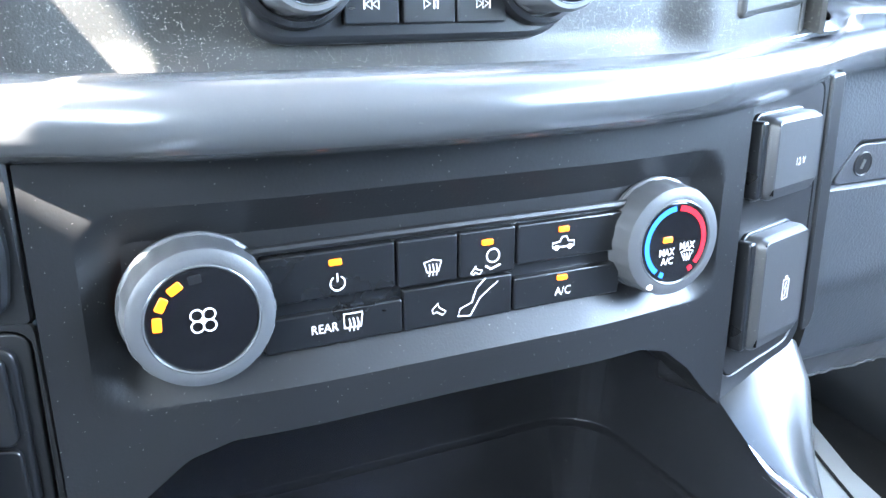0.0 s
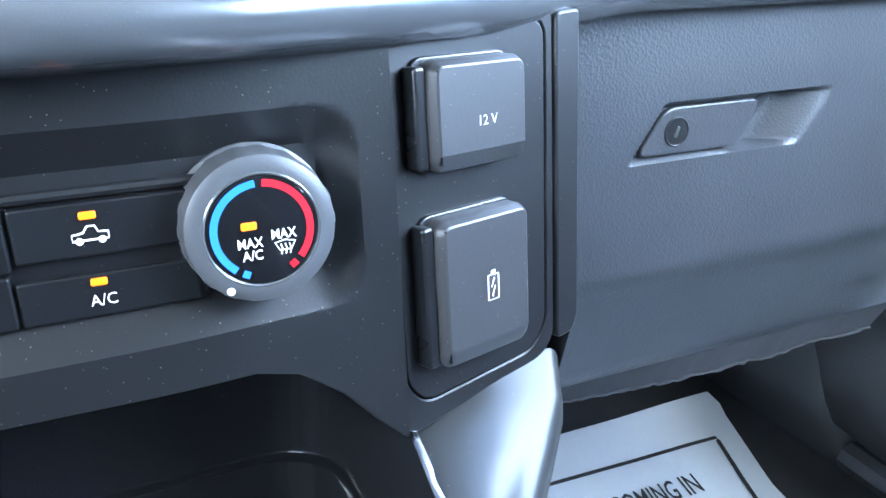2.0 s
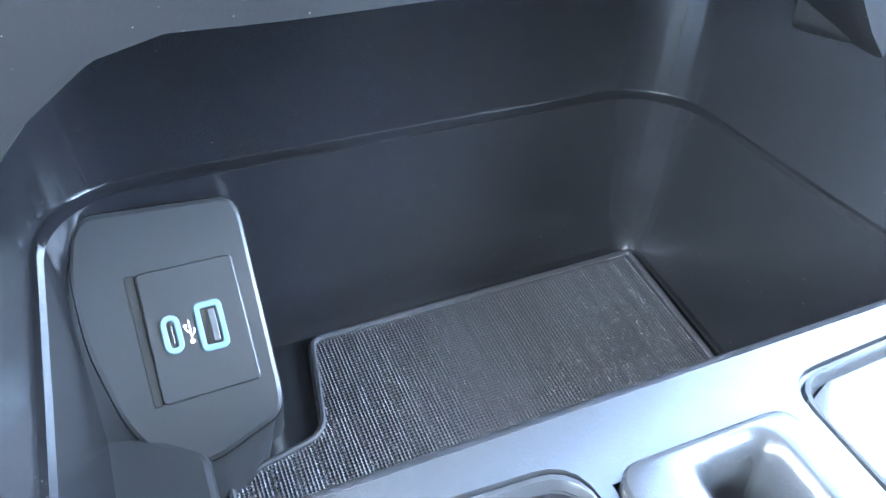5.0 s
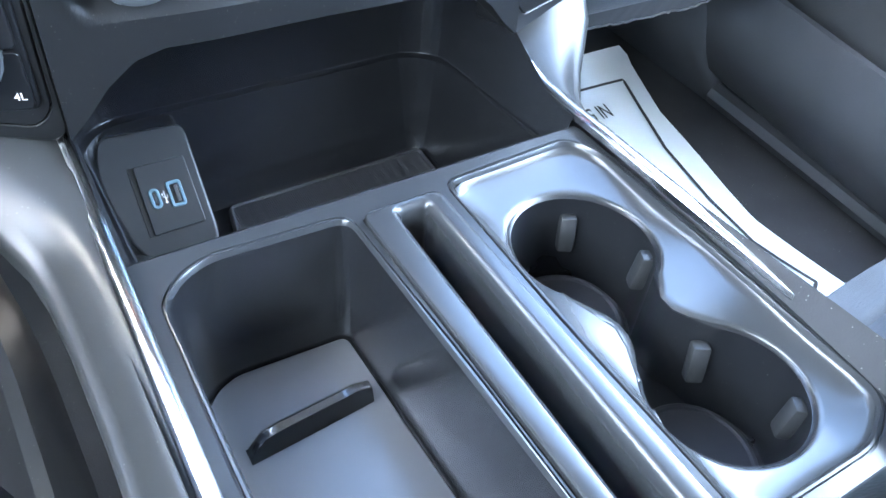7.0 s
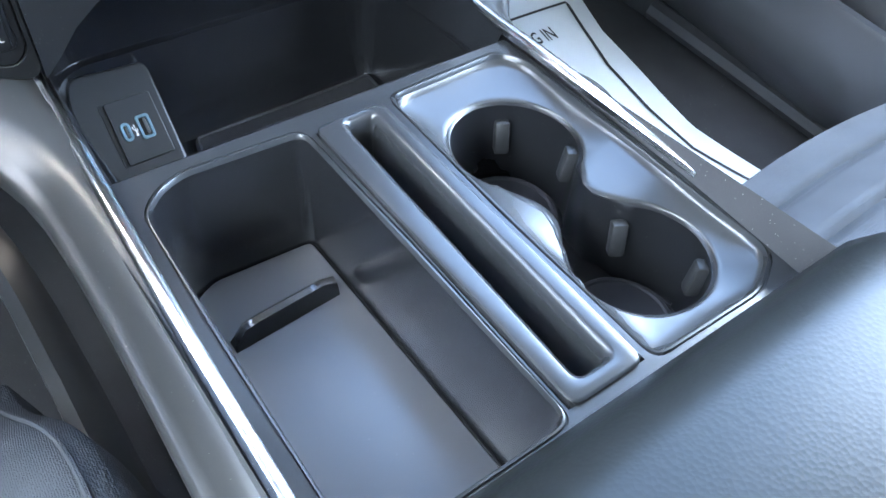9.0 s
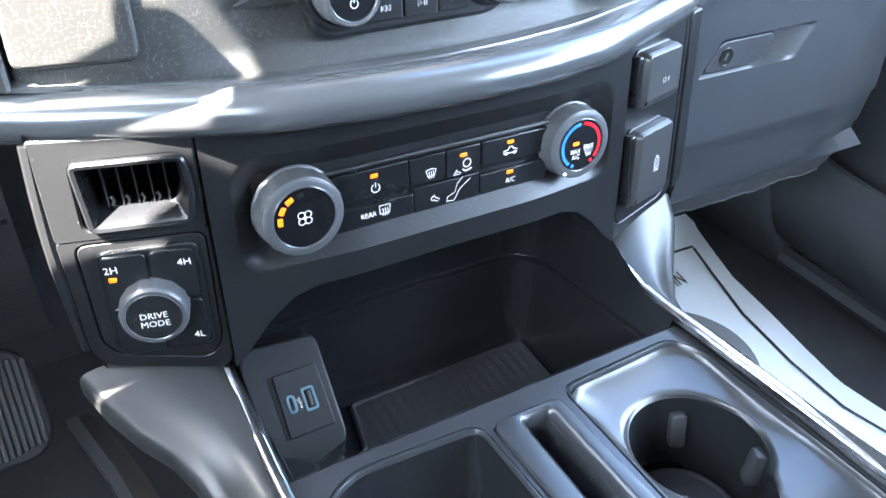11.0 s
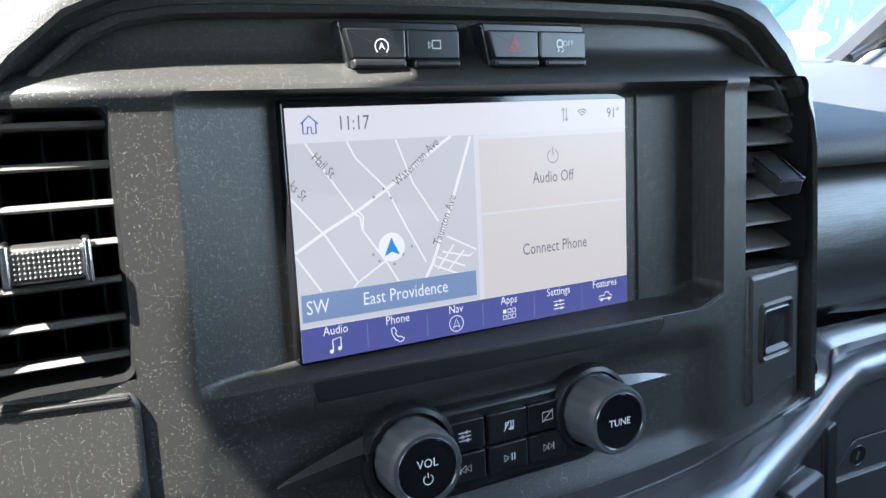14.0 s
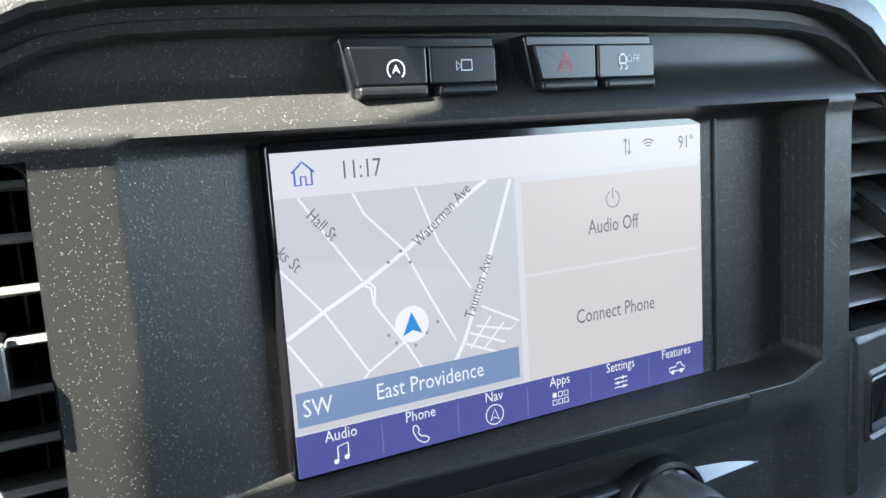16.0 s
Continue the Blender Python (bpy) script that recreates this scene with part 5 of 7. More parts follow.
WELL_BIN = [(-0.1288, -0.3065), (-0.0235, -0.3065), (-0.0262, -0.0795), (-0.1005, -0.0765), (-0.1165, -0.0832), (-0.1285, -0.0965)]
WELL_TRAY = [(0.0320, -0.3035), (0.1080, -0.3045), (0.1335, -0.2900), (0.1345, -0.0925), (0.1240, -0.0752), (0.0350, -0.0785)]


def dense(pts, step=0.006):
    """A closed outline with no side longer than step."""
    out = []
    for a, b in zip(pts, [*pts[1:], pts[0]]):
        n = max(1, int((Vector(b) - Vector(a)).length / step))
        out += [tuple(Vector(a).lerp(Vector(b), k / n)) for k in range(n)]
    return out


def reach(cen, v, pts):
    """Where the ray from cen along v leaves an outline."""
    best = None
    for a, b in zip(pts, [*pts[1:], pts[0]]):
        e = Vector(b) - Vector(a)
        den = v.x * e.y - v.y * e.x
        if abs(den) < 1e-12:
            continue
        w = Vector(a) - cen
        t, q = (w.x * e.y - w.y * e.x) / den, (w.x * v.y - w.y * v.x) / den
        if t > 0 and -1e-6 <= q <= 1 + 1e-6 and (best is None or t > best):
            best = t
    return tuple(cen + v * best)


def lift(q, dz):
    return [Vector(warp((x, y, top_z(y) + dz))) for x, y in q]


def console():
    d = thing("centre_console", "long black centre console with satin flanks", "console", (0, -0.15, 0.74))
    # deck round the two large wells: flat field, narrow groove, raised lip that rolls into the well
    for poly_, box in ((WELL_BIN, (-0.1395, -0.0208, -0.335, -0.066)), (WELL_TRAY, (0.0268, 0.1395, -0.335, -0.066))):
        q = dense(rounded(poly_, 0.010, 5))
        cen = sum((Vector(p) for p in q), Vector((0, 0))) / len(q)
        x0, x1, y0, y1 = box
        rect = [(x0, y0), (x1, y0), (x1, y1), (x0, y1)]
        far = [reach(cen, Vector(p) - cen, rect) for p in q]
        g = [[tuple(Vector(p).lerp(Vector(f), min(1.0, e / max(1e-6, (Vector(f) - Vector(p)).length)))) for p, f in zip(q, far)] for e in (0.0034, 0.0030, 0.0022, 0.0018, 0.0006)]
        loops = [lift(far, 0.0), lift(g[0], 0.0), lift(g[1], -0.0016), lift(g[2], -0.0016), lift(g[3], 0.0004), lift(g[4], 0.0006), lift(q, -0.0002), lift(offset(q, 0.0008), -0.0022)]
        part("deck_panel", rings(bmesh.new(), loops, False, False), CONSOLE, d, sharp=30)
        corner = [c for c in rect]
        for c in corner:
            near = sorted(far, key=lambda p: (Vector(p) - Vector(c)).length)[:2]
            bm = bmesh.new()
            bm.faces.new([bm.verts.new(p) for p in lift([c, near[0], near[1]], 0.0)])
            part("deck_corner", bm, CONSOLE, d)
    for y0, y1 in ((-0.066, -0.0845), (-0.3025, -0.335)):
        part("deck_rail", sheet([lift([(x, y) for x in np.linspace(-0.0208, 0.0268, 4)], 0.0) for y in np.linspace(y0, y1, 4)]), CONSOLE, d, sharp=50)
    # front face of the lip towards the cubby, its edge gritty with dust
    lip = [[Vector(warp((x, y, zz))) for x in np.linspace(-0.139, 0.139, 16)] for y, zz in ((-0.066, top_z(-0.066)), (-0.0635, top_z(-0.066) - 0.001), (-0.062, top_z(-0.066) - 0.004), (-0.060, 0.96))]
    part("deck_lip", sheet(lip), CONSOLE, d, sharp=50)
    # deep bin
    def bin_ring(e, dz):
        return lift(rounded(offset(WELL_BIN, e), max(0.004, 0.010 - 0.6 * e), 5), dz)
    loops = [bin_ring(e, dz) for dz, e in ((-0.0015, 0.0005), (-0.006, 0.0012), (-0.074, 0.0045), (-0.0785, 0.0060), (-0.0812, 0.0066), (-0.0812, 0.0085))]
    part("bin", rings(bmesh.new(), loops, False, True), BINMAT, d, "deep dark storage bin", sharp=40)
    # floor plate in the lighter grey that carries the sheen
    part("bin_floor", rings(bmesh.new(), [bin_ring(0.0080, -0.0812), bin_ring(0.0082, -0.0796), bin_ring(0.0090, -0.0790)], False, True), BINFLOOR_SHEEN, d, "bin floor, its sheen put into a lighter grey", sharp=40)
    rib = [Vector(warp((x, -0.127 - 0.006 * (x + 0.03) / -0.08, top_z(-0.127) - 0.080))) for x in np.linspace(-0.112, -0.041, 9)]
    loops = []
    for i, p in enumerate(rib):
        e = 0.12 if i == 0 else (0.9 if i == 1 else (0.75 if i == len(rib) - 1 else 1.0))
        loops.append([p + Vector((0, -0.0055, 0)), p + Vector((0, -0.0030, 0.0125 * e)), p + Vector((0, 0.0008, 0.0140 * e)), p + Vector((0, 0.0030, 0.0125 * e)), p + Vector((0, 0.0055, 0))])
    part("bin_rib", rings(bmesh.new(), loops), BINMAT, d, "low rib across the bin floor", sharp=50)
    # raised divider with the phone slot
    o = rounded([(-0.0192, -0.3038), (0.0255, -0.3038), (0.0266, -0.0830), (-0.0208, -0.0830)], 0.007, 5)
    i = rounded([(-0.0092, -0.2945), (0.0146, -0.2945), (0.0172, -0.0872), (-0.0048, -0.0872)], 0.006, 5)
    prof = [(o, -0.005), (o, 0.0026), (offset(o, 0.0007), 0.0036), (offset(o, 0.0018), 0.0040), (offset(i, -0.0022), 0.0040), (offset(i, -0.0008), 0.0036), (offset(i, 0.0010), 0.0020), (offset(i, 0.0022), -0.0008), (offset(i, 0.0028), -0.0050), (offset(i, 0.0046), -0.050)]
    part("divider", rings(bmesh.new(), [lift(a, b) for a, b in prof], False, True), CONSOLE, d, "raised divider with a long phone slot", sharp=32)
    rows = [lift([(table(y, (-0.29, -0.092), (-0.0062, -0.0020)) + e, y) for e in (0.0, 0.0018, 0.0040, 0.0046)], 0.0) for y in np.linspace(-0.105, -0.286, 12)]
    for k, r in enumerate(rows):
        bow = math.sin(math.pi * k / 11)
        rows[k] = [p + Vector((0.0012 * bow * (n > 1), 0, dz)) for n, (p, dz) in enumerate(zip(r, (-0.0066, -0.0070, -0.0105, -0.030)))]
    part("slot_lip", sheet(rows), RUBBER, d, "rubber lip inside the slot", sharp=60)
    cups(d)
    # chrome strips
    for s in (-1, 1):
        path = chrome_line(s)
        loops = []
        for k, p in enumerate(path):
            w = 0.0044 if k > 1 else 0.0034
            loops.append([p + Vector((s * a, 0, b)) for a, b in ((-w, -0.004), (-w, 0.0005), (-w * 0.6, 0.0022), (0, 0.0028), (w * 0.6, 0.0022), (w, 0.0), (w, -0.004))])
        part("chrome_strip", rings(bmesh.new(), loops), CHROME, d, "polished chrome edge strip", sharp=45)
    flanks(d)
    return d


def cups(d):
    """Glossy sunken tray with two linked cup holders."""
    c1, c2, r = Vector((0.0830, -0.1415)), Vector((0.0808, -0.2480)), 0.0411
    # outline of the double well: two circles joined by a wide neck, with a blunt nose on one side
    def well_outline(rad, nose, saddle):
        pts = [tuple(c1 + rad * Vector((math.cos(radians(a)), math.sin(radians(a))))) for a in np.linspace(-60, 218, 32)]
        pts += [(saddle - 0.0035, -0.1830), (saddle, -0.1950), (saddle - 0.0035, -0.2070)]
        pts += [tuple(c2 + rad * Vector((math.cos(radians(a)), math.sin(radians(a))))) for a in np.linspace(142, 412, 32)]
        return pts + [(nose + 0.004, -0.2060), (nose, -0.1985), (nose + 0.0005, -0.1895)]
    inner = well_outline(r, 0.0935, 0.0600)
    cen = (c1 + c2) / 2
    edge = rounded(WELL_TRAY, 0.010, 5)
    outer = []
    for p in inner:
        # the tray's edge straight across the neck, fanned out round either cup
        c = c1 if p[1] > c1.y else c2
        side = 1 if p[0] > (0.0770 if p[1] > -0.22 else 0.079) else -1
        outer.append(reach(Vector((cen.x, p[1])), Vector((side, 0)), edge) if c2.y < p[1] < c1.y else reach(c, Vector(p) - c, edge))
    def blend(t):
        return [tuple(Vector(a).lerp(Vector(b), t)) for a, b in zip(outer, inner)]
    loops = [lift(outer, -0.0020), lift(blend(0.05), -0.0040), lift(blend(0.16), -0.0052), lift(blend(0.5), -0.0078), lift(blend(0.86), -0.0094), lift(blend(0.96), -0.0098), lift(inner, -0.0108)]
    part("cup_tray", rings(bmesh.new(), loops, False, False), TRAY, d, "glossy dark tray round the cup holders", sharp=60)
    loops = [lift(inner, -0.0108), lift(well_outline(r - 0.0010, 0.0940, 0.0605), -0.0118), lift(well_outline(r - 0.0018, 0.0944, 0.0612), -0.0122), lift(well_outline(r - 0.0019, 0.0945, 0.0614), -0.0180), lift(well_outline(r - 0.0045, 0.0985, 0.066), -0.071)]
    part("cup_wall", rings(bmesh.new(), loops, False, True), PLASTIC_FINE, d, sharp=40)
    # satin saddle that bulges between the two wells on the slot's side
    pts = []
    for s in np.linspace(0, 1, 21):
        b = math.sin(math.pi * s)
        y, x = -0.1640 - 0.0610 * s, 0.0502 - 0.002 * s + 0.0105 * b ** 1.5
        row = [(-0.006, -0.0092), (-0.001, -0.0099), (0.0030 * b, -0.0104 - 0.0012 * b), (0.0062 * b, -0.0118 - 0.0040 * b), (0.0082 * b, -0.0150 - 0.0090 * b), (0.0090 * b, -0.034), (0.0088 * b, -0.060)]
        pts.append(lift([(x + dx, y) for dx, dz in row], 0.0))
        pts[-1] = [p + Vector((0, 0, dz)) for p, (dx, dz) in zip(pts[-1], row)]
    part("saddle", sheet(pts), TRAY, d, "smooth saddle between the cup wells", sharp=70)
    for c in (c1, c2):
        zc = top_z(c[1]) - 0.0705
        base = Vector(warp((c[0], c[1], zc)))
        slope = Matrix.Rotation(math.atan(0.12), 4, "X")
        m = Matrix.Translation(base) @ slope
        part("cup_mat", revolve([(0.0345, 0), (0.0345, 0.0022), (0.0335, 0.0032), (0.0318, 0.0032), (0.0308, 0.0018)], 40, m), RUBBER, d, "round ribbed rubber mat")
        bm = bmesh.new()
        for i in range(-14, 15):
            e = math.sqrt(max(0, 0.0300 ** 2 - (i * 0.0021) ** 2))
            stroke([(i * 0.0021, -e), (i * 0.0021, e)], 0.0010, m, bm, 0.0028)
        part("mat_ribs", bm, RUBBER, d)
        for a in ((60, -28) if c is c1 else (58, -35, 165)):
            q = radians(a)
            mm = Matrix.Translation(warp((c[0] + (r - 0.003) * math.cos(q), c[1] + (r - 0.003) * math.sin(q), top_z(c[1]) - 0.030))) @ Matrix.Rotation(q, 4, "Z") @ Matrix.Rotation(radians(9), 4, "Y")
            part("grip_tab", bar(-0.0070, 0.002, -0.0052, 0.0052, -0.013, 0.011, 0.0022, mm), HOUSING, d, "sprung grey grip tab")


def flanks(d):
    """Satin side covers that flare out to the stack, each with a rolled edge and a drop below."""
    for s in (-1, 1):
        st = ((0.030, 0.2180, 1.100, 1.097), (0.012, 0.2095, 1.088, 1.088), (-0.005, 0.1985, 1.078, 1.081), (-0.022, 0.1855, 1.070, 1.0755), (-0.04, 0.1775, 1.061, 1.071), (-0.06, 0.1738, 1.056, 1.068), (-0.09, 0.1715, 1.0515, 1.0655), (-0.14, 0.1700, 1.044, 1.059), (-0.20, 0.1700, 1.036, 1.052), (-0.26, 0.1705, 1.029, 1.045), (-0.34, 0.1715, 1.019, 1.035))
        rows, edge = [], []
        for y, xo, zo, zi in st:
            if s > 0:
                xo = table(y, (-0.34, -0.09, -0.06, -0.04, -0.022, -0.005, 0.012, 0.03), (0.157, 0.157, 0.159, 0.165, 0.178, 0.194, 0.2095, 0.218))
            xi = 0.1425
            row = []
            for t in np.linspace(0, 1, 10):
                x = xi + (xo - 0.006 - xi) * t
                z = zi + (zo - zi) * t + 0.004 * math.sin(math.pi * t)
                row.append(Vector(warp((s * x, y, z))))
            for a in (25, 50, 75, 100):
                q = radians(a)
                row.append(Vector(warp((s * (xo - 0.006 + 0.006 * math.sin(q)), y, zo - 0.006 + 0.006 * math.cos(q)))))
            rows.append(row)
            low = zo - 0.014
            edge.append([row[-1], Vector(warp((s * xo, y, low))), Vector(warp((s * (xo - 0.004), y, low - 0.002))), Vector(warp((s * (xo - 0.02), y, low - 0.001)))])
        part("flank_cover", sheet(rows), SATIN_DARK, d, "satin graphite flank cover", sharp=60)
        part("flank_edge", sheet(edge), SATIN_DARK, d, "rolled lower edge", sharp=60)
        # recessed side wall down to the floor, with its carpeted rail
        rows = [[(s * 0.150, y, z) for z in (1.06, 0.95, 0.85, 0.70)] for y in np.linspace(0.12, -0.60, 8)]
        part("side_wall", sheet(rows), CARPET, d)
        rail = [(s * table(y, (-0.4, -0.1, 0.0, 0.08, 0.17), (0.192, 0.195, 0.198, 0.206, 0.226)), y, 0.955) for y in np.linspace(0.17, -0.40, 16)]
        if s < 0:
            part("side_rail", tube(rail, 0.008, 8, flat=2.2), SATIN_DARK, d, "slanting trim rail beside the flank")


def cubby():
    """Open cubby under the climate panel, with the socket housing and a woven mat."""
    d = thing("console_cubby", "deep black open cubby under the climate panel", "storage cubby", (0, 0.0, 0.96))
    def u_row(hx, hl, yb, r, zf, n=7):
        pts = [(-hl, -0.064)]
        for k in range(n + 1):
            a = radians(180 - 90 * k / n)
            pts.append((-hl + r + r * math.cos(a), yb - r + r * math.sin(a)))
        for k in range(n + 1):
            a = radians(90 - 90 * k / n)
            pts.append((hx - r + r * math.cos(a), yb - r + r * math.sin(a)))
        pts.append((hx, -0.064))
        dense = []
        for p, q in zip(pts, pts[1:]):
            for t in np.linspace(0, 1, 5)[:-1]:
                dense.append((p[0] + (q[0] - p[0]) * t, p[1] + (q[1] - p[1]) * t))
        dense.append(pts[-1])
        return [(x, y, zf(y)) for x, y in dense]
    fl = lambda y: 0.9655 + 0.13 * (y - 0.076)
    rows = [u_row(0.112, 0.118, 0.076, 0.012, fl), u_row(0.1145, 0.121, 0.080, 0.014, lambda y: fl(y) + 0.006), u_row(0.1185, 0.1245, 0.0838, 0.021, lambda y: fl(y) + 0.022), u_row(0.1245, 0.128, 0.090, 0.031, lambda y: 1.043 + 0.02 * max(0, -y)),
            u_row(0.1262, 0.1295, 0.0925, 0.032, lambda y: 1.0445 + 0.02 * max(0, -y)), u_row(0.1285, 0.1315, 0.0945, 0.033, lambda y: 1.0445 + 0.02 * max(0, -y)),
            u_row(0.1375, 0.1375, 0.1000, 0.034, lambda y: 1.066 + 0.07 * smooth(y, -0.06, 0.085))]
    rows = [[(x, y, min(z, 1.30)) for x, y, z in r] for r in rows]
    part("cubby_wall", sheet(rows), CUBBY, d, sharp=40)
    bm = bmesh.new()
    bm.faces.new([bm.verts.new(p) for p in rows[0]])
    part("cubby_floor", bm, CUBBY, d)
    # woven mat
    o = rounded([(-0.0935, -0.062), (0.110, -0.062), (0.112, 0.0745), (-0.0475, 0.0725), (-0.0555, 0.0290), (-0.0925, 0.0215)], 0.006)
    loops = [[(x, y, fl(y) + dz) for x, y in q] for q, dz in ((o, 0.0005), (o, 0.003), (offset(o, 0.0015), 0.0042), (offset(o, 0.003), 0.0036))]
    m = thing("cubby_mat", "black ribbed rubber mat lying in the cubby", "mat", (0, 0, 0.96))
    part("mat_sheet", rings(bmesh.new(), loops), MESHMAT, m)
    # fine ribs along the mat, cut off at its notched outline
    bm = bmesh.new()
    edge_ = offset(o, 0.0045)
    for x in np.arange(-0.115, 0.108, 0.00155):
        ys = sorted(a[1] + (b[1] - a[1]) * (x - a[0]) / (b[0] - a[0]) for a, b in zip(edge_, [*edge_[1:], edge_[0]]) if (a[0] - x) * (b[0] - x) < 0)
        if len(ys) < 2:
            continue
        path = [(x, ys[0], fl(ys[0]) + 0.0036), (x, ys[1], fl(ys[1]) + 0.0036)]
        loops = [[Vector(p) + Vector((-0.0005, 0, 0)), Vector(p) + Vector((-0.0002, 0, 0.0005)), Vector(p) + Vector((0.0002, 0, 0.0005)), Vector(p) + Vector((0.0005, 0, 0))] for p in path]
        rings(bm, loops, False, False, False)
    part("mat_ribs", bm, MESHMAT, m, "fine raised ribs")
    rim = [(x, y, fl(y) + 0.0044) for x, y in offset(o, 0.002)]
    part("mat_rim", tube([*rim, rim[0]], 0.0012, 6, caps=False), RUBBER, m, "smooth raised mat edge")
    # socket housing: sloping face with a rounded left side
    h = thing("usb_housing", "black sloping housing with two pale blue ringed ports", "usb socket", (-0.09, 0.05, 0.965))
    def pl(x, y):
        return Vector((x, y, 1.008 + (y - 0.052) * 1.1))
    o = [(-0.0655, 0.0805), (-0.119, 0.0825), (-0.1245, 0.070), (-0.1245, 0.052), (-0.118, 0.033), (-0.108, 0.0235), (-0.094, 0.0205), (-0.066, 0.0275)]
    o = rounded([Vector(p) for p in o], 0.006, 4)
    nrm = Vector((0, -0.74, 0.673))
    top = [pl(x, y) for x, y in o]
    cen = sum(top, Vector()) / len(top)
    inn = [p + (cen - p).normalized() * 0.0022 for p in top]
    loops = [[(p.x, p.y + 0.012, 0.945) for p in top], [p - nrm * 0.003 for p in top], [p - nrm * 0.0006 for p in [q + (cen - q).normalized() * 0.0006 for q in top]], inn]
    part("housing", rings(bmesh.new(), loops), HOUSING, h, sharp=40)
    # moulded shoulder that runs from the face's ridge out to the cubby's wall
    skirt = []
    for e, drop in ((0.0, 0.0016), (0.0016, 0.0024), (0.007, 0.0034), (0.014, 0.0056), (0.022, 0.0088), (0.030, 0.0130)):
        ring = []
        for p in top:
            out_ = Vector((p.x + 0.085, (p.y - 0.055) * 1.2, 0))
            out_ = out_.normalized() * e * smooth(-p.x, 0.068, 0.088) * (1 - smooth(p.y, 0.064, 0.080))
            ring.append(p + Vector((out_.x, out_.y, out_.y * 1.1)) - nrm * drop)
        skirt.append(ring)
    part("shoulder", rings(bmesh.new(), skirt, False, False), HOUSING, h, "smooth moulded shoulder", sharp=50)
    # flat step between the housing's foot and the console's lip
    q = rounded([(-0.1300, -0.0640), (-0.0955, -0.0640), (-0.0948, 0.0195), (-0.1140, 0.0345), (-0.1200, 0.0460), (-0.1275, 0.0520)], 0.004)
    loops = [[(x, y, z + 0.10 * (y - 0.02)) for x, y in offset(q, e)] for e, z in ((0.0, 0.950), (0.0, 0.9795), (0.0008, 0.9812), (0.0026, 0.9820))]
    part("foot_step", rings(bmesh.new(), loops), HOUSING, h, "flat moulded step below the ports", sharp=40)
    fm = Matrix.Translation(pl(-0.0885, 0.0515)) @ Matrix.Rotation(math.atan(1.1), 4, "X")
    part("port_plate", plate(rounded([(-0.0165, -0.0225), (0.0165, -0.0220), (0.0162, 0.0225), (-0.0160, 0.0225)], 0.002), -0.001, 0.0018, 0.0006, fm), HOUSING, h)
    part("port_recess", plate(rrect(0.003, 0.045, 0.001, -0.0180, 0), -0.002, 0.0004, 0.0002, fm), PLASTIC_FINE, h)
    for u, w_, hh, nm in ((-0.0088, 0.0066, 0.0132, "small_port"), (0.0042, 0.0096, 0.0170, "large_port")):
        rr = 0.0031 if nm == "small_port" else 0.0022
        p = part(nm, frame_plate(rrect(w_, hh, rr, u, 0.0), rrect(w_ - 0.0042, hh - 0.0042, max(0.0007, rr - 0.0021), u, 0.0), 0.001, 0.0027, 0.0004, fm, depth=-0.004), BLUERING, h, "pale blue port surround")
        part("port_tongue", plate(rrect(0.0022 if nm == "large_port" else 0.001, hh - 0.006, 0.0004, u + (0.001 if nm == "large_port" else 0), 0), -0.004, 0.0023, 0.0002, fm), KNOB if nm == "large_port" else GLOSS, p)
        part("port_well", poly(rrect(w_ - 0.004, hh - 0.004, 0.0007, u, 0.0), fm, h=0.0019), GLOSS, p)
    bm = stroke([(-0.0028, -0.0035), (-0.0028, 0.0035)], 0.0004, fm, h=0.0021)
    stroke([(-0.0028, -0.001), (-0.0042, 0.0004), (-0.0042, 0.0014)], 0.0004, fm, bm, 0.0021), stroke([(-0.0028, -0.0022), (-0.0014, -0.0006), (-0.0014, 0.0006)], 0.0004, fm, bm, 0.0021)
    disc(-0.0028, -0.0038, 0.0008, fm, bm, 8, 0.0021), disc(-0.0042, 0.0017, 0.0006, fm, bm, 8, 0.0021)
    part("symbol", bm, MARK, h)


def armrest():
    d = thing("armrest", "padded black grained vinyl console lid", "armrest", (0, -0.47, 1.02))
    loops = []
    prof = [(-0.318, 1.030), (-0.3175, 1.045), (-0.322, 1.062), (-0.335, 1.079), (-0.36, 1.089), (-0.45, 1.092), (-0.62, 1.085), (-0.66, 1.07), (-0.67, 1.02)]
    for y, z in prof:
        z -= 0.0
        hw = 0.172
        row = []
        for t in np.linspace(-1, 1, 25):
            x = 0.012 + hw * t
            e = smooth(abs(t), 0.86, 1.0)
            row.append((x, y + 0.010 * e * (1 if y < -0.5 else -1), z - 0.05 * e * e))
        loops.append(row)
    part("lid_pad", sheet(loops), LEATHER, d, sharp=60)
    part("lid_base", bar(-0.155, 0.178, -0.66, -0.322, 0.98, 1.035, 0.008), PLASTIC, d)

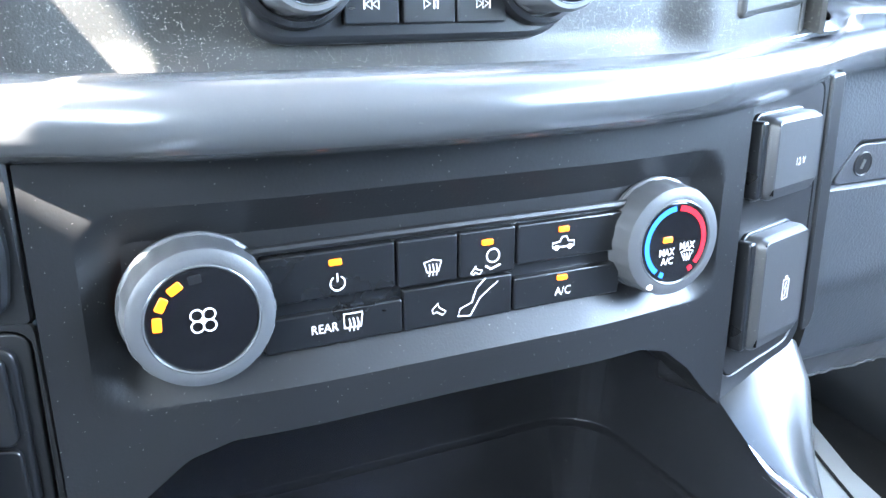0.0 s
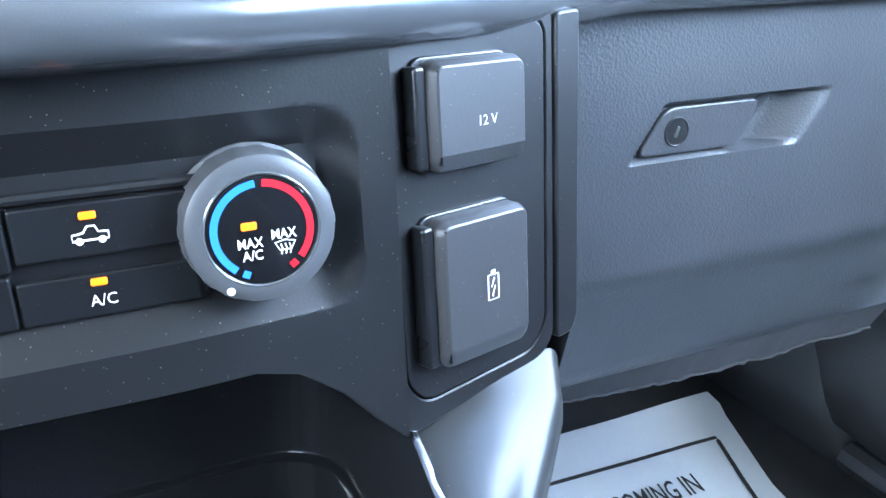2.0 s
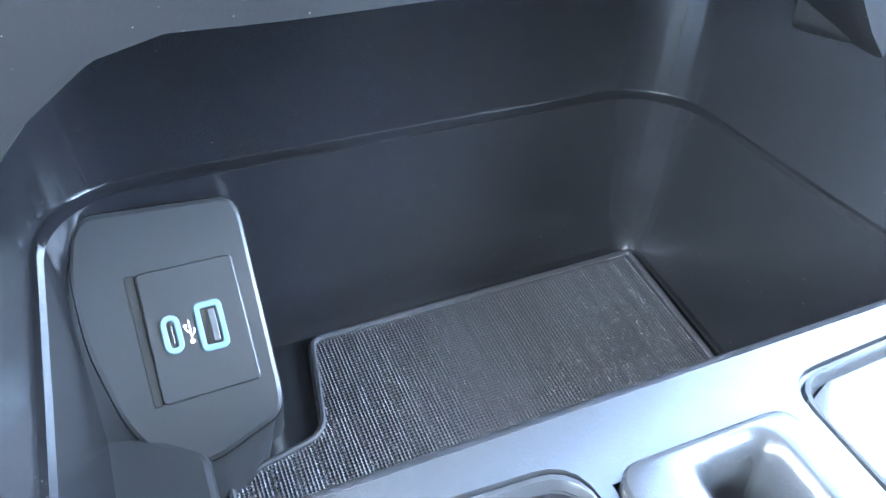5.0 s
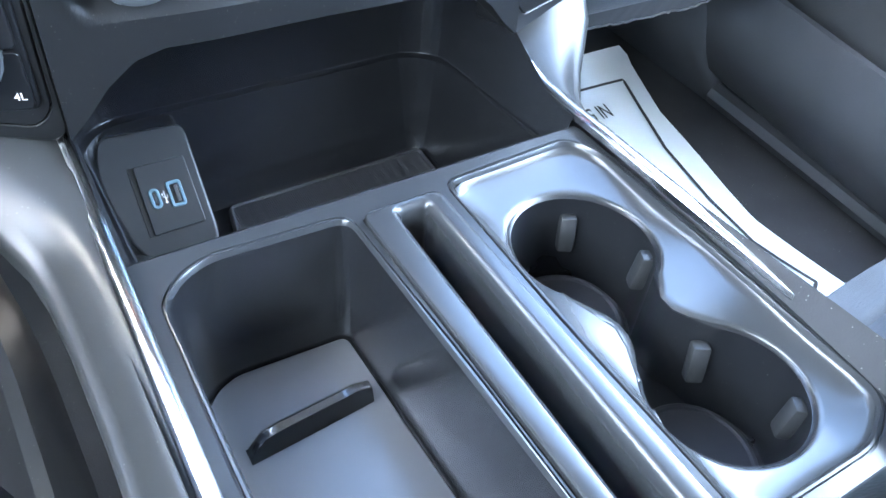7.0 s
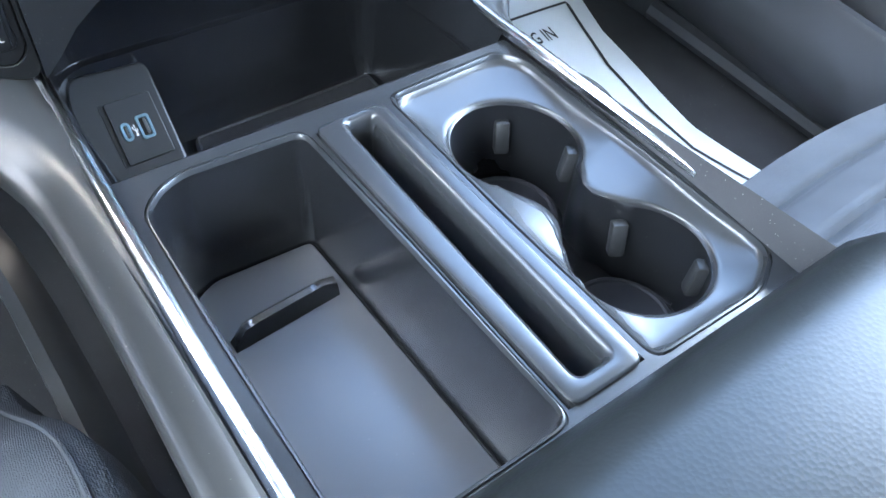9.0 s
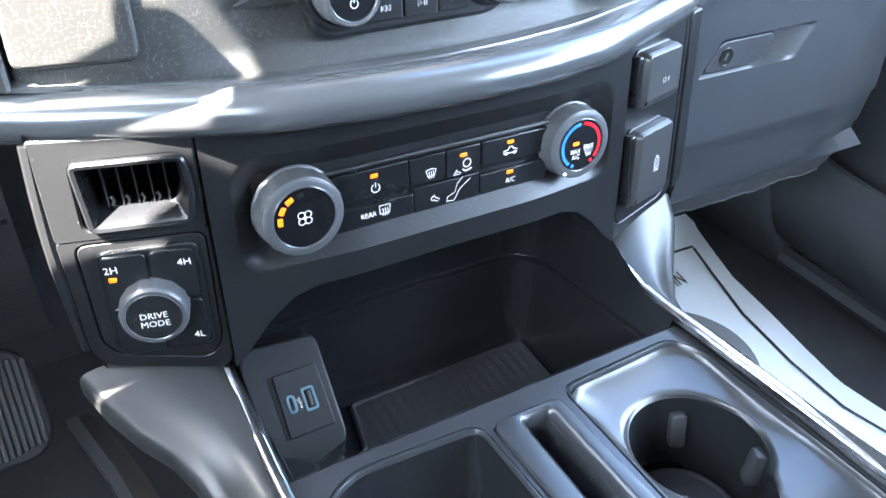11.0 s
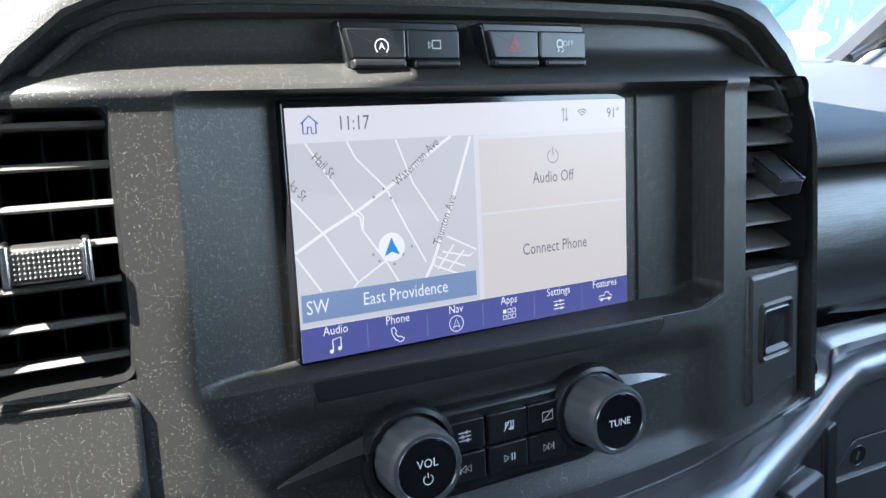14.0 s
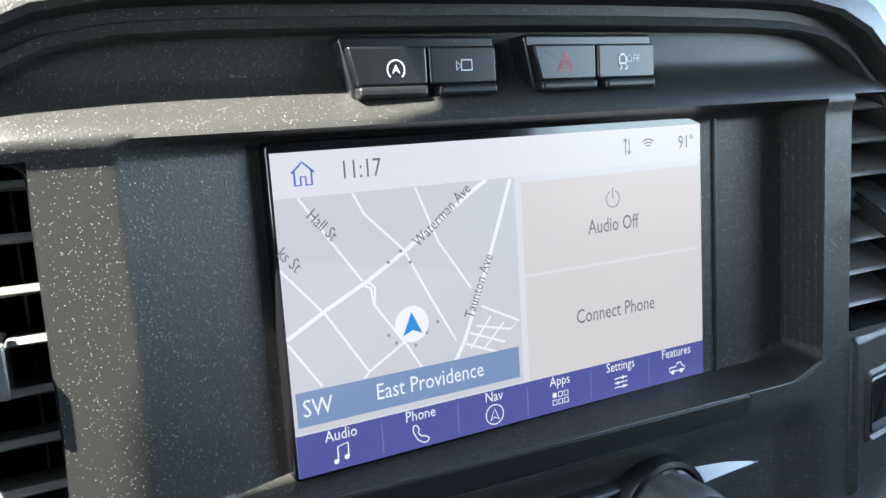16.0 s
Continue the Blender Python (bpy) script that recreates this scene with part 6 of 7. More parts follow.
# ---- dash to either side ----
def dash_right():
    d = thing("passenger_dash", "dark passenger dash with soft pad and brushed trim", "dashboard", (0.5, 0.1, 1.24))
    xs = np.linspace(0.222, 0.80, 26)
    back = 0.035
    pad = [(0.80, 1.515), (0.62, 1.508), (0.50, 1.497), (0.35, 1.470), (0.22, 1.440), (0.14, 1.418), (0.108, 1.409), (0.096, 1.4035), (0.091, 1.397), (0.090, 1.388), (0.094, 1.3845), (0.13, 1.383)]
    part("dash_pad", sheet([[(x, y + back * smooth(x, 0.45, 0.8), z) for y, z in pad] for x in xs]), PADTOP, d, sharp=60)
    trim = [(0.115, 1.386), (0.102, 1.379), (0.090, 1.366), (0.0845, 1.345), (0.0845, 1.325), (0.090, 1.302), (0.098, 1.289)]
    part("brushed_trim", sheet([[(x, y + back * smooth(x, 0.45, 0.8), z) for y, z in trim] for x in xs]), BRUSHED, d, "brushed dark metallic trim", sharp=60)
    gap = [(0.098, 1.289), (0.104, 1.281), (0.115, 1.274), (0.12, 1.262)]
    part("trim_gap", sheet([[(x, y + back * smooth(x, 0.45, 0.8), z) for y, z in gap] for x in xs]), PLASTIC_FINE, d)
    rows = []
    for x in np.linspace(0.31, 0.78, 18):
        t = smooth(x, 0.31, 0.36)
        rows.append([(x, 0.106 + back * smooth(x, 0.45, 0.8), 1.2845), (x, 0.106 - 0.016 * t + back * smooth(x, 0.45, 0.8), 1.2795), (x, 0.106 + back * smooth(x, 0.45, 0.8), 1.2765)])
    part("trim_lip", sheet(rows), SATIN_DARK, d, "slim lip along the trim")
    # tweeter grille at the pillar foot
    d = thing("pillar_speaker", "grey pillar foot trim with a ribbed speaker grille", "speaker", (0.82, 0.42, 1.50))
    m = face(0.50, 0.86, 1.50, 0)
    part("pillar_foot", plate(rounded([(-0.01, -0.03), (0.30, -0.03), (0.30, 0.11), (0.225, 0.085)], 0.006), -0.02, 0.0, 0.004, m), HEADLINER, d)
    part("pillar_seal", tube([m @ Vector((-0.01, -0.004, 0.002)), m @ Vector((0.105, 0.040, 0.002)), m @ Vector((0.225, 0.088, 0.002))], 0.005, 8), PLASTIC_FINE, d, "black screen seal")
    for i in range(12):
        part("grille_rib", plate(rrect(0.075, 0.0018, 0.0008, 0.203, 0.002 + 0.0034 * i), 0.0, 0.003, 0.0006, m), PLASTIC, d)


def glove_box():
    d = thing("glove_box", "dark grained glove box with a recessed lock handle", "glove box", (0.4, 0.1, 1.03))
    def yy(z):
        return table(z, (1.028, 1.0855, 1.0905, 1.15, 1.20, 1.24), (0.112, 0.1000, 0.0965, 0.0935, 0.090, 0.088))
    def scoop(x, z):
        """Depth of the slanted latch pocket, which runs out in a soft finger scoop."""
        u, v = x - 0.373, z - 1.1735
        k = u - 0.7 * v
        edge = (1 - smooth(abs(v), 0.0128, 0.0158)) * smooth(k, -0.0625, -0.0595)
        return edge * (0.0050 + 0.0120 * smooth(k, 0.004, 0.009)) * (1 - smooth(k, 0.026, 0.060))
    xs = sorted(np.concatenate([np.linspace(0.205, 0.298, 9), np.arange(0.300, 0.4465, 0.0016), np.linspace(0.449, 0.60, 14)]))
    zs = sorted(np.concatenate([np.linspace(1.245, 1.193, 8), np.arange(1.1565, 1.1912, 0.0011), np.linspace(1.152, 1.092, 9), np.linspace(1.086, 1.030, 9)]), reverse=True)
    bm = bmesh.new()
    vs = [[bm.verts.new((x, yy(z) + scoop(x, z) + 0.02 * smooth(x, 0.50, 0.60), z + 0.010 * smooth(x, 0.42, 0.6) * (z < 1.05))) for z in zs] + [bm.verts.new((x, y, z)) for y, z in ((0.115, 1.026), (0.15, 1.024), (0.22, 1.03))] for x in xs]
    for i in range(len(xs) - 1):
        for j in range(len(vs[0]) - 1):
            bm.faces.new((vs[i][j], vs[i][j + 1], vs[i + 1][j + 1], vs[i + 1][j]))
    part("lid", bm, DASHSKIN, d, "grained charcoal lid with a soft finger scoop", sharp=40)
    m = face(0.0918, 0.373, 1.1735, 0, 3.5)
    h = part("handle_pull", plate(rounded([(-0.0670, -0.0128), (0.004, -0.0128), (0.0165, 0.0126), (-0.0492, 0.0126)], 0.008, 6), -0.009, -0.0022, 0.0012, m), DOORSKIN, d, "black pull with a key lock")
    part("lock_ring", revolve([(0.0082, 0), (0.0082, 0.0006), (0.0076, 0.0012), (0.0070, 0.0006)], 32, at(m, -0.0415, -0.0008, -0.0026)), PLASTIC, h)
    part("key_slot", plate(rrect(0.0022, 0.0062, 0.0004, 0.0, 0.0), -0.0026, -0.0013, 0.0003, at(m, -0.0415, -0.0008, 0.0) @ Matrix.Rotation(radians(-20), 4, "Z")), SILVER, h, "bright key slot")
    # felt under-cover and kick panel
    d = thing("under_dash_felt", "torn dark felt cover under the glove box", "cover", (0.35, 0.16, 1.0))
    rows = []
    for x in np.linspace(0.20, 0.56, 90):
        e = 0.003 * noise.noise((x * 25, 0, 3)) + 0.0015 * noise.noise((x * 130, 0, 9))
        rows.append([(x, 0.118, 1.025), (x, 0.135 + 0.4 * e, 1.010 - 0.012 * smooth(x, 0.2, 0.4) + e), (x, 0.17, 1.000 + e), (x, 0.30, 1.02)])
    part("felt", sheet(rows), CARPET, d)
    part("torn_edge", tube([Vector(r[1]) + Vector((0, -0.0005, -0.0010 + 0.0014 * noise.noise((r[1][0] * 300, 1, 2)))) for r in rows], [0.0011 + 0.0008 * abs(noise.noise((k * 0.9, 4, 7))) for k in range(len(rows))], 6), CARPET, d, "frayed lower edge")
    d = thing("kick_panel", "dark plastic kick panel beside the footwell", "trim panel", (0.70, 0.3, 0.722), frame_=WORLD)
    rows = []
    for z in np.linspace(1.14, 0.724, 14):
        f = 0.05 * smooth(0.80 - z, 0.0, 0.08)
        rows.append([(x + 0.4 * f * (x < 0.73), y - f * (y < 0.3), z) for x, y in ((0.665, 0.56), (0.672, 0.44), (0.682, 0.32), (0.692, 0.262), (0.697, 0.247), (0.704, 0.238), (0.715, 0.236), (0.735, 0.24), (0.80, 0.25))])
    part("kick_trim", sheet(rows), DOORSKIN, d, sharp=60)
    part("sill_rail", tube([(0.71 + 0.012 * math.sin(3 * s), 0.20 - 0.9 * s, 0.745) for s in np.linspace(0, 1, 14)], 0.016, 8), DOORSKIN, d, "rounded sill trim")


def dash_left():
    d = thing("driver_dash", "dusty driver dash with cluster hood and brushed trim", "dashboard", (-0.4, 0.1, 1.26))
    xs = np.linspace(-0.222, -0.80, 20)
    pad = [(0.80, 1.515), (0.60, 1.506), (0.42, 1.488), (0.28, 1.462), (0.18, 1.440), (0.12, 1.430), (0.105, 1.424), (0.098, 1.412), (0.10, 1.38)]
    part("dash_pad", sheet([[(x, y, z) for y, z in pad] for x in xs]), PADTOP, d, "soft sunlit dash pad", sharp=60)
    # cluster hood in front of the pad
    rows = []
    for x in np.linspace(-0.236, -0.62, 20):
        k = smooth(-x, 0.240, 0.300) * (1 - smooth(-x, 0.56, 0.62))
        rows.append([(x, 0.30, 1.448 + 0.024 * k), (x, 0.16, 1.430 + 0.045 * k), (x, 0.105, 1.418 + 0.053 * k), (x, 0.075, 1.412 + 0.058 * k), (x, 0.058, 1.404 + 0.051 * k), (x, 0.062, 1.395 + 0.035 * k), (x, 0.085, 1.38)])
    part("cluster_hood", sheet(rows), PADTOP, d, "rounded instrument hood", sharp=60)
    m = face(0.060, -0.2445, 1.328, 3)
    part("brushed_strip", plate(rrect(0.042, 0.094, 0.004), -0.02, 0.0, 0.003, m), BRUSHED, d, "brushed grey metallic strip")
    part("lower_fill", bar(-0.262, -0.222, 0.072, 0.11, 1.255, 1.285, 0.004), PLASTIC_FINE, d)
    part("knit_side", plate(rrect(0.04, 0.06, 0.004), -0.02, 0.0, 0.004, face(0.066, -0.243, 1.405, 3)), KNIT, d, "textured knit side panel")
    c = thing("instrument_cluster", "silver rimmed instrument cluster", "instrument cluster", (-0.37, 0.07, 1.28))
    o = rounded([(-0.105, -0.055), (0.098, -0.055), (0.106, 0.055), (-0.105, 0.055)], 0.03, 8)
    mm = face(0.062, -0.366, 1.335, 0, 0)
    part("cluster_rim", frame_plate(o, offset(o, 0.006), -0.03, 0.003, 0.002, mm), SILVER, c, "satin silver rim")
    part("cluster_face", poly(offset(o, 0.005), mm, h=-0.02), GLOSS, c, "dark dial face")
    bm = bmesh.new()
    for i in range(24):
        a = radians(215 - 11 * i)
        stroke([(0.055 + 0.036 * math.cos(a), 0.036 * math.sin(a)), (0.055 + 0.041 * math.cos(a), 0.041 * math.sin(a))], 0.0008, mm, bm, -0.0195)
    part("dial_marks", bm, MARK, c)
    # knee panel and the lower shadowed trim
    d = thing("knee_panel", "dark knee panel under the steering column", "trim panel", (-0.4, 0.12, 1.1))
    rows = [[(x, 0.095, 1.245), (x, 0.11, 1.16), (x, 0.15, 1.06), (x, 0.22, 1.02), (x, 0.34, 1.03)] for x in np.linspace(-0.228, -0.75, 10)]
    part("knee_trim", sheet(rows), DOORSKIN, d, sharp=60)
    part("knee_seam", tube([(x, 0.1045, 1.165) for x in np.linspace(-0.23, -0.74, 8)], 0.0016, 6), PLASTIC_FINE, d, "thin seam line")


def steering():
    d = thing("steering_wheel", "black leather wrapped steering wheel", "steering wheel", (-0.43, -0.06, 1.22))
    c = Vector((-0.447, -0.145, 1.285))
    m = Matrix.Translation(c) @ Matrix.Rotation(radians(90 - 24), 4, "X")
    R = 0.184
    path = [m @ Vector((R * math.cos(a), R * math.sin(a), 0)) for a in np.linspace(0, 2 * math.pi, 65)]
    part("rim", tube(path, 0.0155, 14, caps=False), PLASTIC, d)
    part("hub", plate(rrect(0.13, 0.12, 0.04), -0.05, 0.0, 0.015, m), PLASTIC, d)
    for a in (0, 180, 270):
        q = radians(a)
        part("spoke", tube([m @ Vector((0.05 * math.cos(q), 0.05 * math.sin(q), -0.02)), m @ Vector((0.17 * math.cos(q), 0.17 * math.sin(q), -0.004))], 0.014, 10, flat=0.5), PLASTIC, d)
    part("column", tube([m @ Vector((0, 0, -0.03)), m @ Vector((0, 0.0, -0.18))], 0.055, 16), PLASTIC, d)
    # column shifter with a glossy end button
    s = thing("column_shifter", "black column shift lever with a chrome ringed button", "gear lever", (-0.28, -0.01, 1.36))
    tip = Vector((-0.2455, -0.046, 1.4275))
    path = [Vector((-0.36, 0.06, 1.31)), Vector((-0.31, 0.01, 1.355)), Vector((-0.285, -0.015, 1.385)), Vector((-0.262, -0.028, 1.408)), tip + Vector((-0.004, 0.012, -0.006))]
    part("lever", tube(path, [0.011, 0.011, 0.013, 0.018, 0.021], 14), PLASTIC_FINE, s)
    w = (Vector((-0.243, -0.43, 1.49)) - tip).normalized()
    u = Vector((1, 0.06, 0)).normalized()
    v = w.cross(u).normalized()
    u = v.cross(w)
    fm = Matrix.Translation(tip) @ Matrix((u, v, w)).transposed().to_4x4()
    o = rounded([(-0.021, 0.006), (-0.012, -0.014), (0.009, -0.0165), (0.0165, -0.004), (0.011, 0.0125), (-0.010, 0.0165)], 0.010, 5)
    part("knob_shell", plate(offset(o, -0.0015), -0.03, 0.0, 0.006, fm), PLASTIC_FINE, s)
    part("chrome_ring", frame_plate(o, offset(o, 0.0022), -0.006, 0.0022, 0.001, fm), CHROME, s, "polished ring")
    part("button", plate(offset(o, 0.0022), -0.006, 0.0012, 0.001, fm), GLOSS, s, "gloss black button")
    part("symbol", words("M", 0.0075, at(fm, -0.001, 0.001, 0.0014), turn=-22), SATIN, s)


def pedal():
    d = thing("brake_pedal", "grey ribbed rubber brake pedal", "pedal", (-0.275, 0.2, 0.93))
    m = face(0.20, -0.288, 0.972, 0, -24)
    o = rounded([(-0.040, -0.047), (0.026, -0.047), (0.040, -0.030), (0.036, 0.030), (0.024, 0.045), (-0.040, 0.045)], 0.010)
    part("pad", plate(o, -0.008, 0.0, 0.003, m), RUBBER, d)
    for i in range(15):
        u = -0.0365 + 0.0049 * i
        part("rib", plate(rrect(0.0036, 0.082 - 0.0022 * max(0, i - 8), 0.0016, u, 0), -0.001, 0.0022, 0.001, m), KNOB, d, "raised grey rib")
    part("pedal_arm", tube([m @ Vector((0, 0.01, -0.006)), m @ Vector((0, 0.06, -0.05)), m @ Vector((-0.005, 0.16, -0.08))], 0.008, 8), PLASTIC, d)


def seat(side, name, fwd=0.0):
    """Front seat cushion with sewn ribs, bolsters and a backrest."""
    x0 = side * 0.405
    d = thing(name, "charcoal cloth front seat with sewn ribs", "seat", (x0, -0.55, 0.78), "front seats", frame_=Matrix.Translation((0, fwd, 0)))
    rows = []
    for y in np.linspace(-0.86, -0.235 + 0.02, 180):
        row = []
        f = smooth(y, -0.36, -0.22)
        for t in np.linspace(-1, 1, 41):
            hw = 0.232 - 0.035 * f * f
            z = 1.015 + 0.028 * smooth(abs(t), 0.55, 0.80) * (1 - f) - 0.055 * f * f - 0.12 * smooth(abs(t), 0.86, 1.0) ** 2
            groove = abs(((y + 0.228) / 0.042) % 1.0 - 0.5)
            z -= 0.011 * math.exp(-(groove / 0.10) ** 2) * (1 - smooth(abs(t), 0.70, 0.76)) * (y < -0.235)
            z -= 0.02 * smooth(-y, 0.7, 0.9)
            row.append((x0 + hw * t, y + 0.02 * f * (1 - t * t), z))
        row = [(row[0][0], row[0][1], 0.80)] + row + [(row[-1][0], row[-1][1], 0.80)]
        rows.append(row)
    rows.append([(p[0], p[1] - 0.006, max(0.80, p[2] - 0.16)) for p in rows[-1]])
    cushion = part("cushion", sheet(rows), FABRIC, d, sharp=70)
    for j in (5, 38):
        part("seam", tube([(r[j][0], r[j][1], r[j][2] + 0.0008) for r in rows[70:-1:3]], 0.0017, 6), FABRIC, cushion, "sewn welt seam")
    rows = []
    for t in np.linspace(-1, 1, 25):
        e = smooth(abs(t), 0.8, 1.0)
        rows.append([(x0 + 0.235 * t, y, z) for y, z in ((-0.80 - 0.03 * e, 0.98), (-0.84 - 0.05 * e, 1.2), (-0.90 - 0.05 * e, 1.45), (-0.95 - 0.02 * e, 1.62), (-1.02, 1.62), (-1.0, 0.98))])
    part("backrest", sheet(rows), FABRIC, d, sharp=70)


def floor_paper():
    """Printed paper mat on the passenger floor."""
    d = thing("paper_floor_mat", "white printed paper mat lying on the floor", "paper mat", (0.5, 0.1, 0.725), frame_=WORLD)
    def ground(x, y):
        return 0.7285 + 0.05 * smooth(y, 0.30, 0.42) + 0.006 * noise.noise((x * 6, y * 6, 1)) + 0.012 * smooth(-y, 0.0, 0.25) * smooth(x, 0.45, 0.6)
    def edge(y):
        return table(y, (-0.40, -0.13, -0.08, 0.0, 0.06, 0.13, 0.21, 0.30, 0.335, 0.36), (0.60, 0.61, 0.603, 0.590, 0.597, 0.608, 0.62, 0.652, 0.660, 0.64))
    rows = []
    for y in np.linspace(-0.40, 0.345, 50):
        rows.append([(0.20 + (edge(y) - 0.20) * t, y, ground(0.20 + (edge(y) - 0.20) * t, y)) for t in np.linspace(0, 1, 26)])
    sheet_ob = part("sheet", sheet(rows), PAPER, d)
    def ink(name, pts, width, mat, close=False):
        bm = bmesh.new()
        q = []
        for a, b in zip(pts, pts[1:]):
            for t in np.linspace(0, 1, 12)[:-1]:
                q.append((a[0] + (b[0] - a[0]) * t, a[1] + (b[1] - a[1]) * t))
        q.append(pts[-1])
        k = len(q)
        vs = []
        for i in range(k):
            t = (Vector(q[min(i + 1, k - 1)]) - Vector(q[max(i - 1, 0)])).normalized()
            nn = Vector((-t.y, t.x)) * width / 2
            vs.append([bm.verts.new((*(Vector(q[i]) + s * nn), ground(q[i][0], q[i][1]) + 0.0012)) for s in (-1, 1)])
        for a, b in zip(vs, vs[1:]):
            bm.faces.new((a[0], a[1], b[1], b[0]))
        part(name, bm, mat, sheet_ob)
    ink("printed_border", [(0.22, 0.302), (0.617, 0.288), (0.595, 0.225), (0.570, 0.145), (0.558, 0.05), (0.557, -0.03), (0.578, -0.110), (0.54, -0.135), (0.22, -0.15)], 0.005, INK)
    for text, a, b in (("FOR", 0.407, 0.440), ("COMING", 0.449, 0.523), ("IN", 0.531, 0.549)):
        bm = words(text, 0.052, Matrix.Identity(4), None, 0.0, bold=0.012)
        wide, tall = max(v.co.x for v in bm.verts), max(v.co.y for v in bm.verts)
        for v in bm.verts:
            x = (a + b) / 2 + (b - a) / 2 * v.co.x / wide
            v.co.x, v.co.y = x + 0.002 * v.co.y / tall, 0.240 + 0.0145 * v.co.y / tall - 0.04 * (x - 0.478)
            v.co.z = ground(v.co.x, v.co.y) + 0.0014
        part("printed_word", bm, INK, sheet_ob)
    bm = bmesh.new()
    rows = [[(0.432 + 0.10 * r * math.cos(a), 0.115 + 0.095 * r * math.sin(a)) for a in np.linspace(0, 2 * math.pi, 49)] for r in np.linspace(0.02, 1, 14)]
    sheet([[(x, y, ground(x, y) + 0.0016) for x, y in row] for row in rows], bm)
    part("printed_disc", bm, GREYINK, sheet_ob)


# ---- outside ----
def car(name, x, y, yaw, paint, label, length=4.6, height=1.45, width=1.8):
    """A parked saloon: shell, glasshouse, windows, mirrors and wheels."""
    f = Matrix.Translation((x, y, GROUND)) @ Matrix.Rotation(radians(yaw), 4, "Z")
    d = thing(name, label, "car", (0, 0, 0), "parked cars", frame_=f)
    k = length / 4.6
    h = height / 1.45
    side = [(-2.28, 0.55), (-2.30, 0.85), (-2.15, 1.02), (-1.55, 1.06), (-0.2, 0.98), (0.85, 0.98), (1.35, 0.93), (2.0, 0.80), (2.25, 0.66), (2.30, 0.40), (2.2, 0.25), (-2.2, 0.25)]
    loops = []
    for t in (-1, -0.97, -0.85, 0.85, 0.97, 1):
        e = 0.05 if abs(t) == 1 else (0.015 if abs(t) > 0.9 else 0)
        loops.append([(px * k * (1 - e), t * width / 2, (pz - (e if pz > 0.8 else 0)) * h) for px, pz in side])
    part("body", rings(bmesh.new(), loops), paint, d)
    roof = [(-1.55, 1.04), (-0.95, 1.36), (-0.6, 1.43), (0.1, 1.45), (0.45, 1.38), (1.05, 0.98)]
    loops = []
    for t in (-1, -0.9, 0.9, 1):
        e = 0.04 if abs(t) == 1 else 0.0
        loops.append([(px * k, t * (width / 2 - 0.06 - 0.13 * smooth(pz, 1.0, 1.45)), (pz - e * (pz > 1.1)) * h) for px, pz in roof])
    part("cabin", rings(bmesh.new(), loops), paint, d)
    for s in (-1, 1):
        for pts in ([(-1.30, 1.07), (-0.92, 1.30), (-0.62, 1.37), (-0.38, 1.38), (-0.38, 1.05)], [(-0.30, 1.05), (-0.30, 1.385), (0.08, 1.39), (0.40, 1.31), (0.78, 1.04)]):
            bm = bmesh.new()
            q = [(px * k, s * (width / 2 - 0.055 - 0.13 * smooth(pz, 1.0, 1.45)), pz * h) for px, pz in pts]
            rings(bm, [q, [(a, b - s * 0.02, c) for a, b, c in q]])
            part("side_window", bm, GLASSGREY, d, "dark side glass")
        part("mirror", bar(0.62 * k, 0.80 * k, s * (width / 2 - 0.02) - 0.09, s * (width / 2 - 0.02) + 0.09, 1.0 * h, 1.13 * h, 0.03), paint, d)
        for wx in (-1.38, 1.42):
            m = Matrix.Translation((wx * k, s * (width / 2 - 0.10), 0.325)) @ Matrix.Rotation(radians(-90 * s), 4, "X")
            wh = part("wheel", revolve([(0.20, -0.1), (0.31, -0.1), (0.325, -0.06), (0.325, 0.08), (0.31, 0.105), (0.235, 0.105), (0.225, 0.09)], 28, m), TYRE, d)
            part("rim", revolve([(0.225, 0.06), (0.225, 0.10), (0.21, 0.106), (0.05, 0.102), (0.03, 0.106)], 28, m), ALLOY, wh)
            # dark plates on the solid rim stand in for its shaded openings
            for a in range(6):
                q = radians(a * 60)
                hole = [(0.10 + 0.045 * math.cos(t) * (1 if math.cos(t) > 0 else 0.8) + 0.02, 0.038 * math.sin(t) * (1.2 if math.cos(t) > 0 else 0.8)) for t in np.linspace(0, 2 * math.pi, 13)[:-1]]
                part("rim_gap_shade", plate(hole, 0.10, 0.1085, 0.001, m @ Matrix.Rotation(q, 4, "Z"), steps=1), GLASSGREY, wh, "dark plate standing in for a shaded rim gap")
    for s, z0, pts in ((1, 0, [(0.53, 1.352), (1.0, 1.0)]), (-1, 0, [(-1.05, 1.31), (-1.5, 1.07)])):
        wd = width / 2 - 0.2
        q = [(px * k + s * 0.02, t * (wd + 0.06 * (pz < 1.1)), pz * h + 0.02) for px, pz in pts for t in (-1, 1)]
        bm = bmesh.new()
        bm.faces.new([bm.verts.new(q[i]) for i in (0, 1, 3, 2)])
        part("screen", bm, GLASSGREY, d, "dark front or rear glass")
    for s in (-1, 1):
        part("headlamp", bar(1.95 * k, 2.24 * k, s * 0.62 - 0.16, s * 0.62 + 0.16, 0.60 * h, 0.74 * h, 0.03), ALLOY, d, "clear headlamp")
        part("tail_lamp", bar(-2.31 * k, -2.12 * k, s * 0.68 - 0.12, s * 0.68 + 0.14, 0.78 * h, 0.95 * h, 0.03), REDMARK, d, "red tail lamp")
    part("grille", bar(2.2 * k, 2.31 * k, -0.4, 0.4, 0.36 * h, 0.58 * h, 0.02), GLASSGREY, d, "dark grille")


GROUND = 0.0


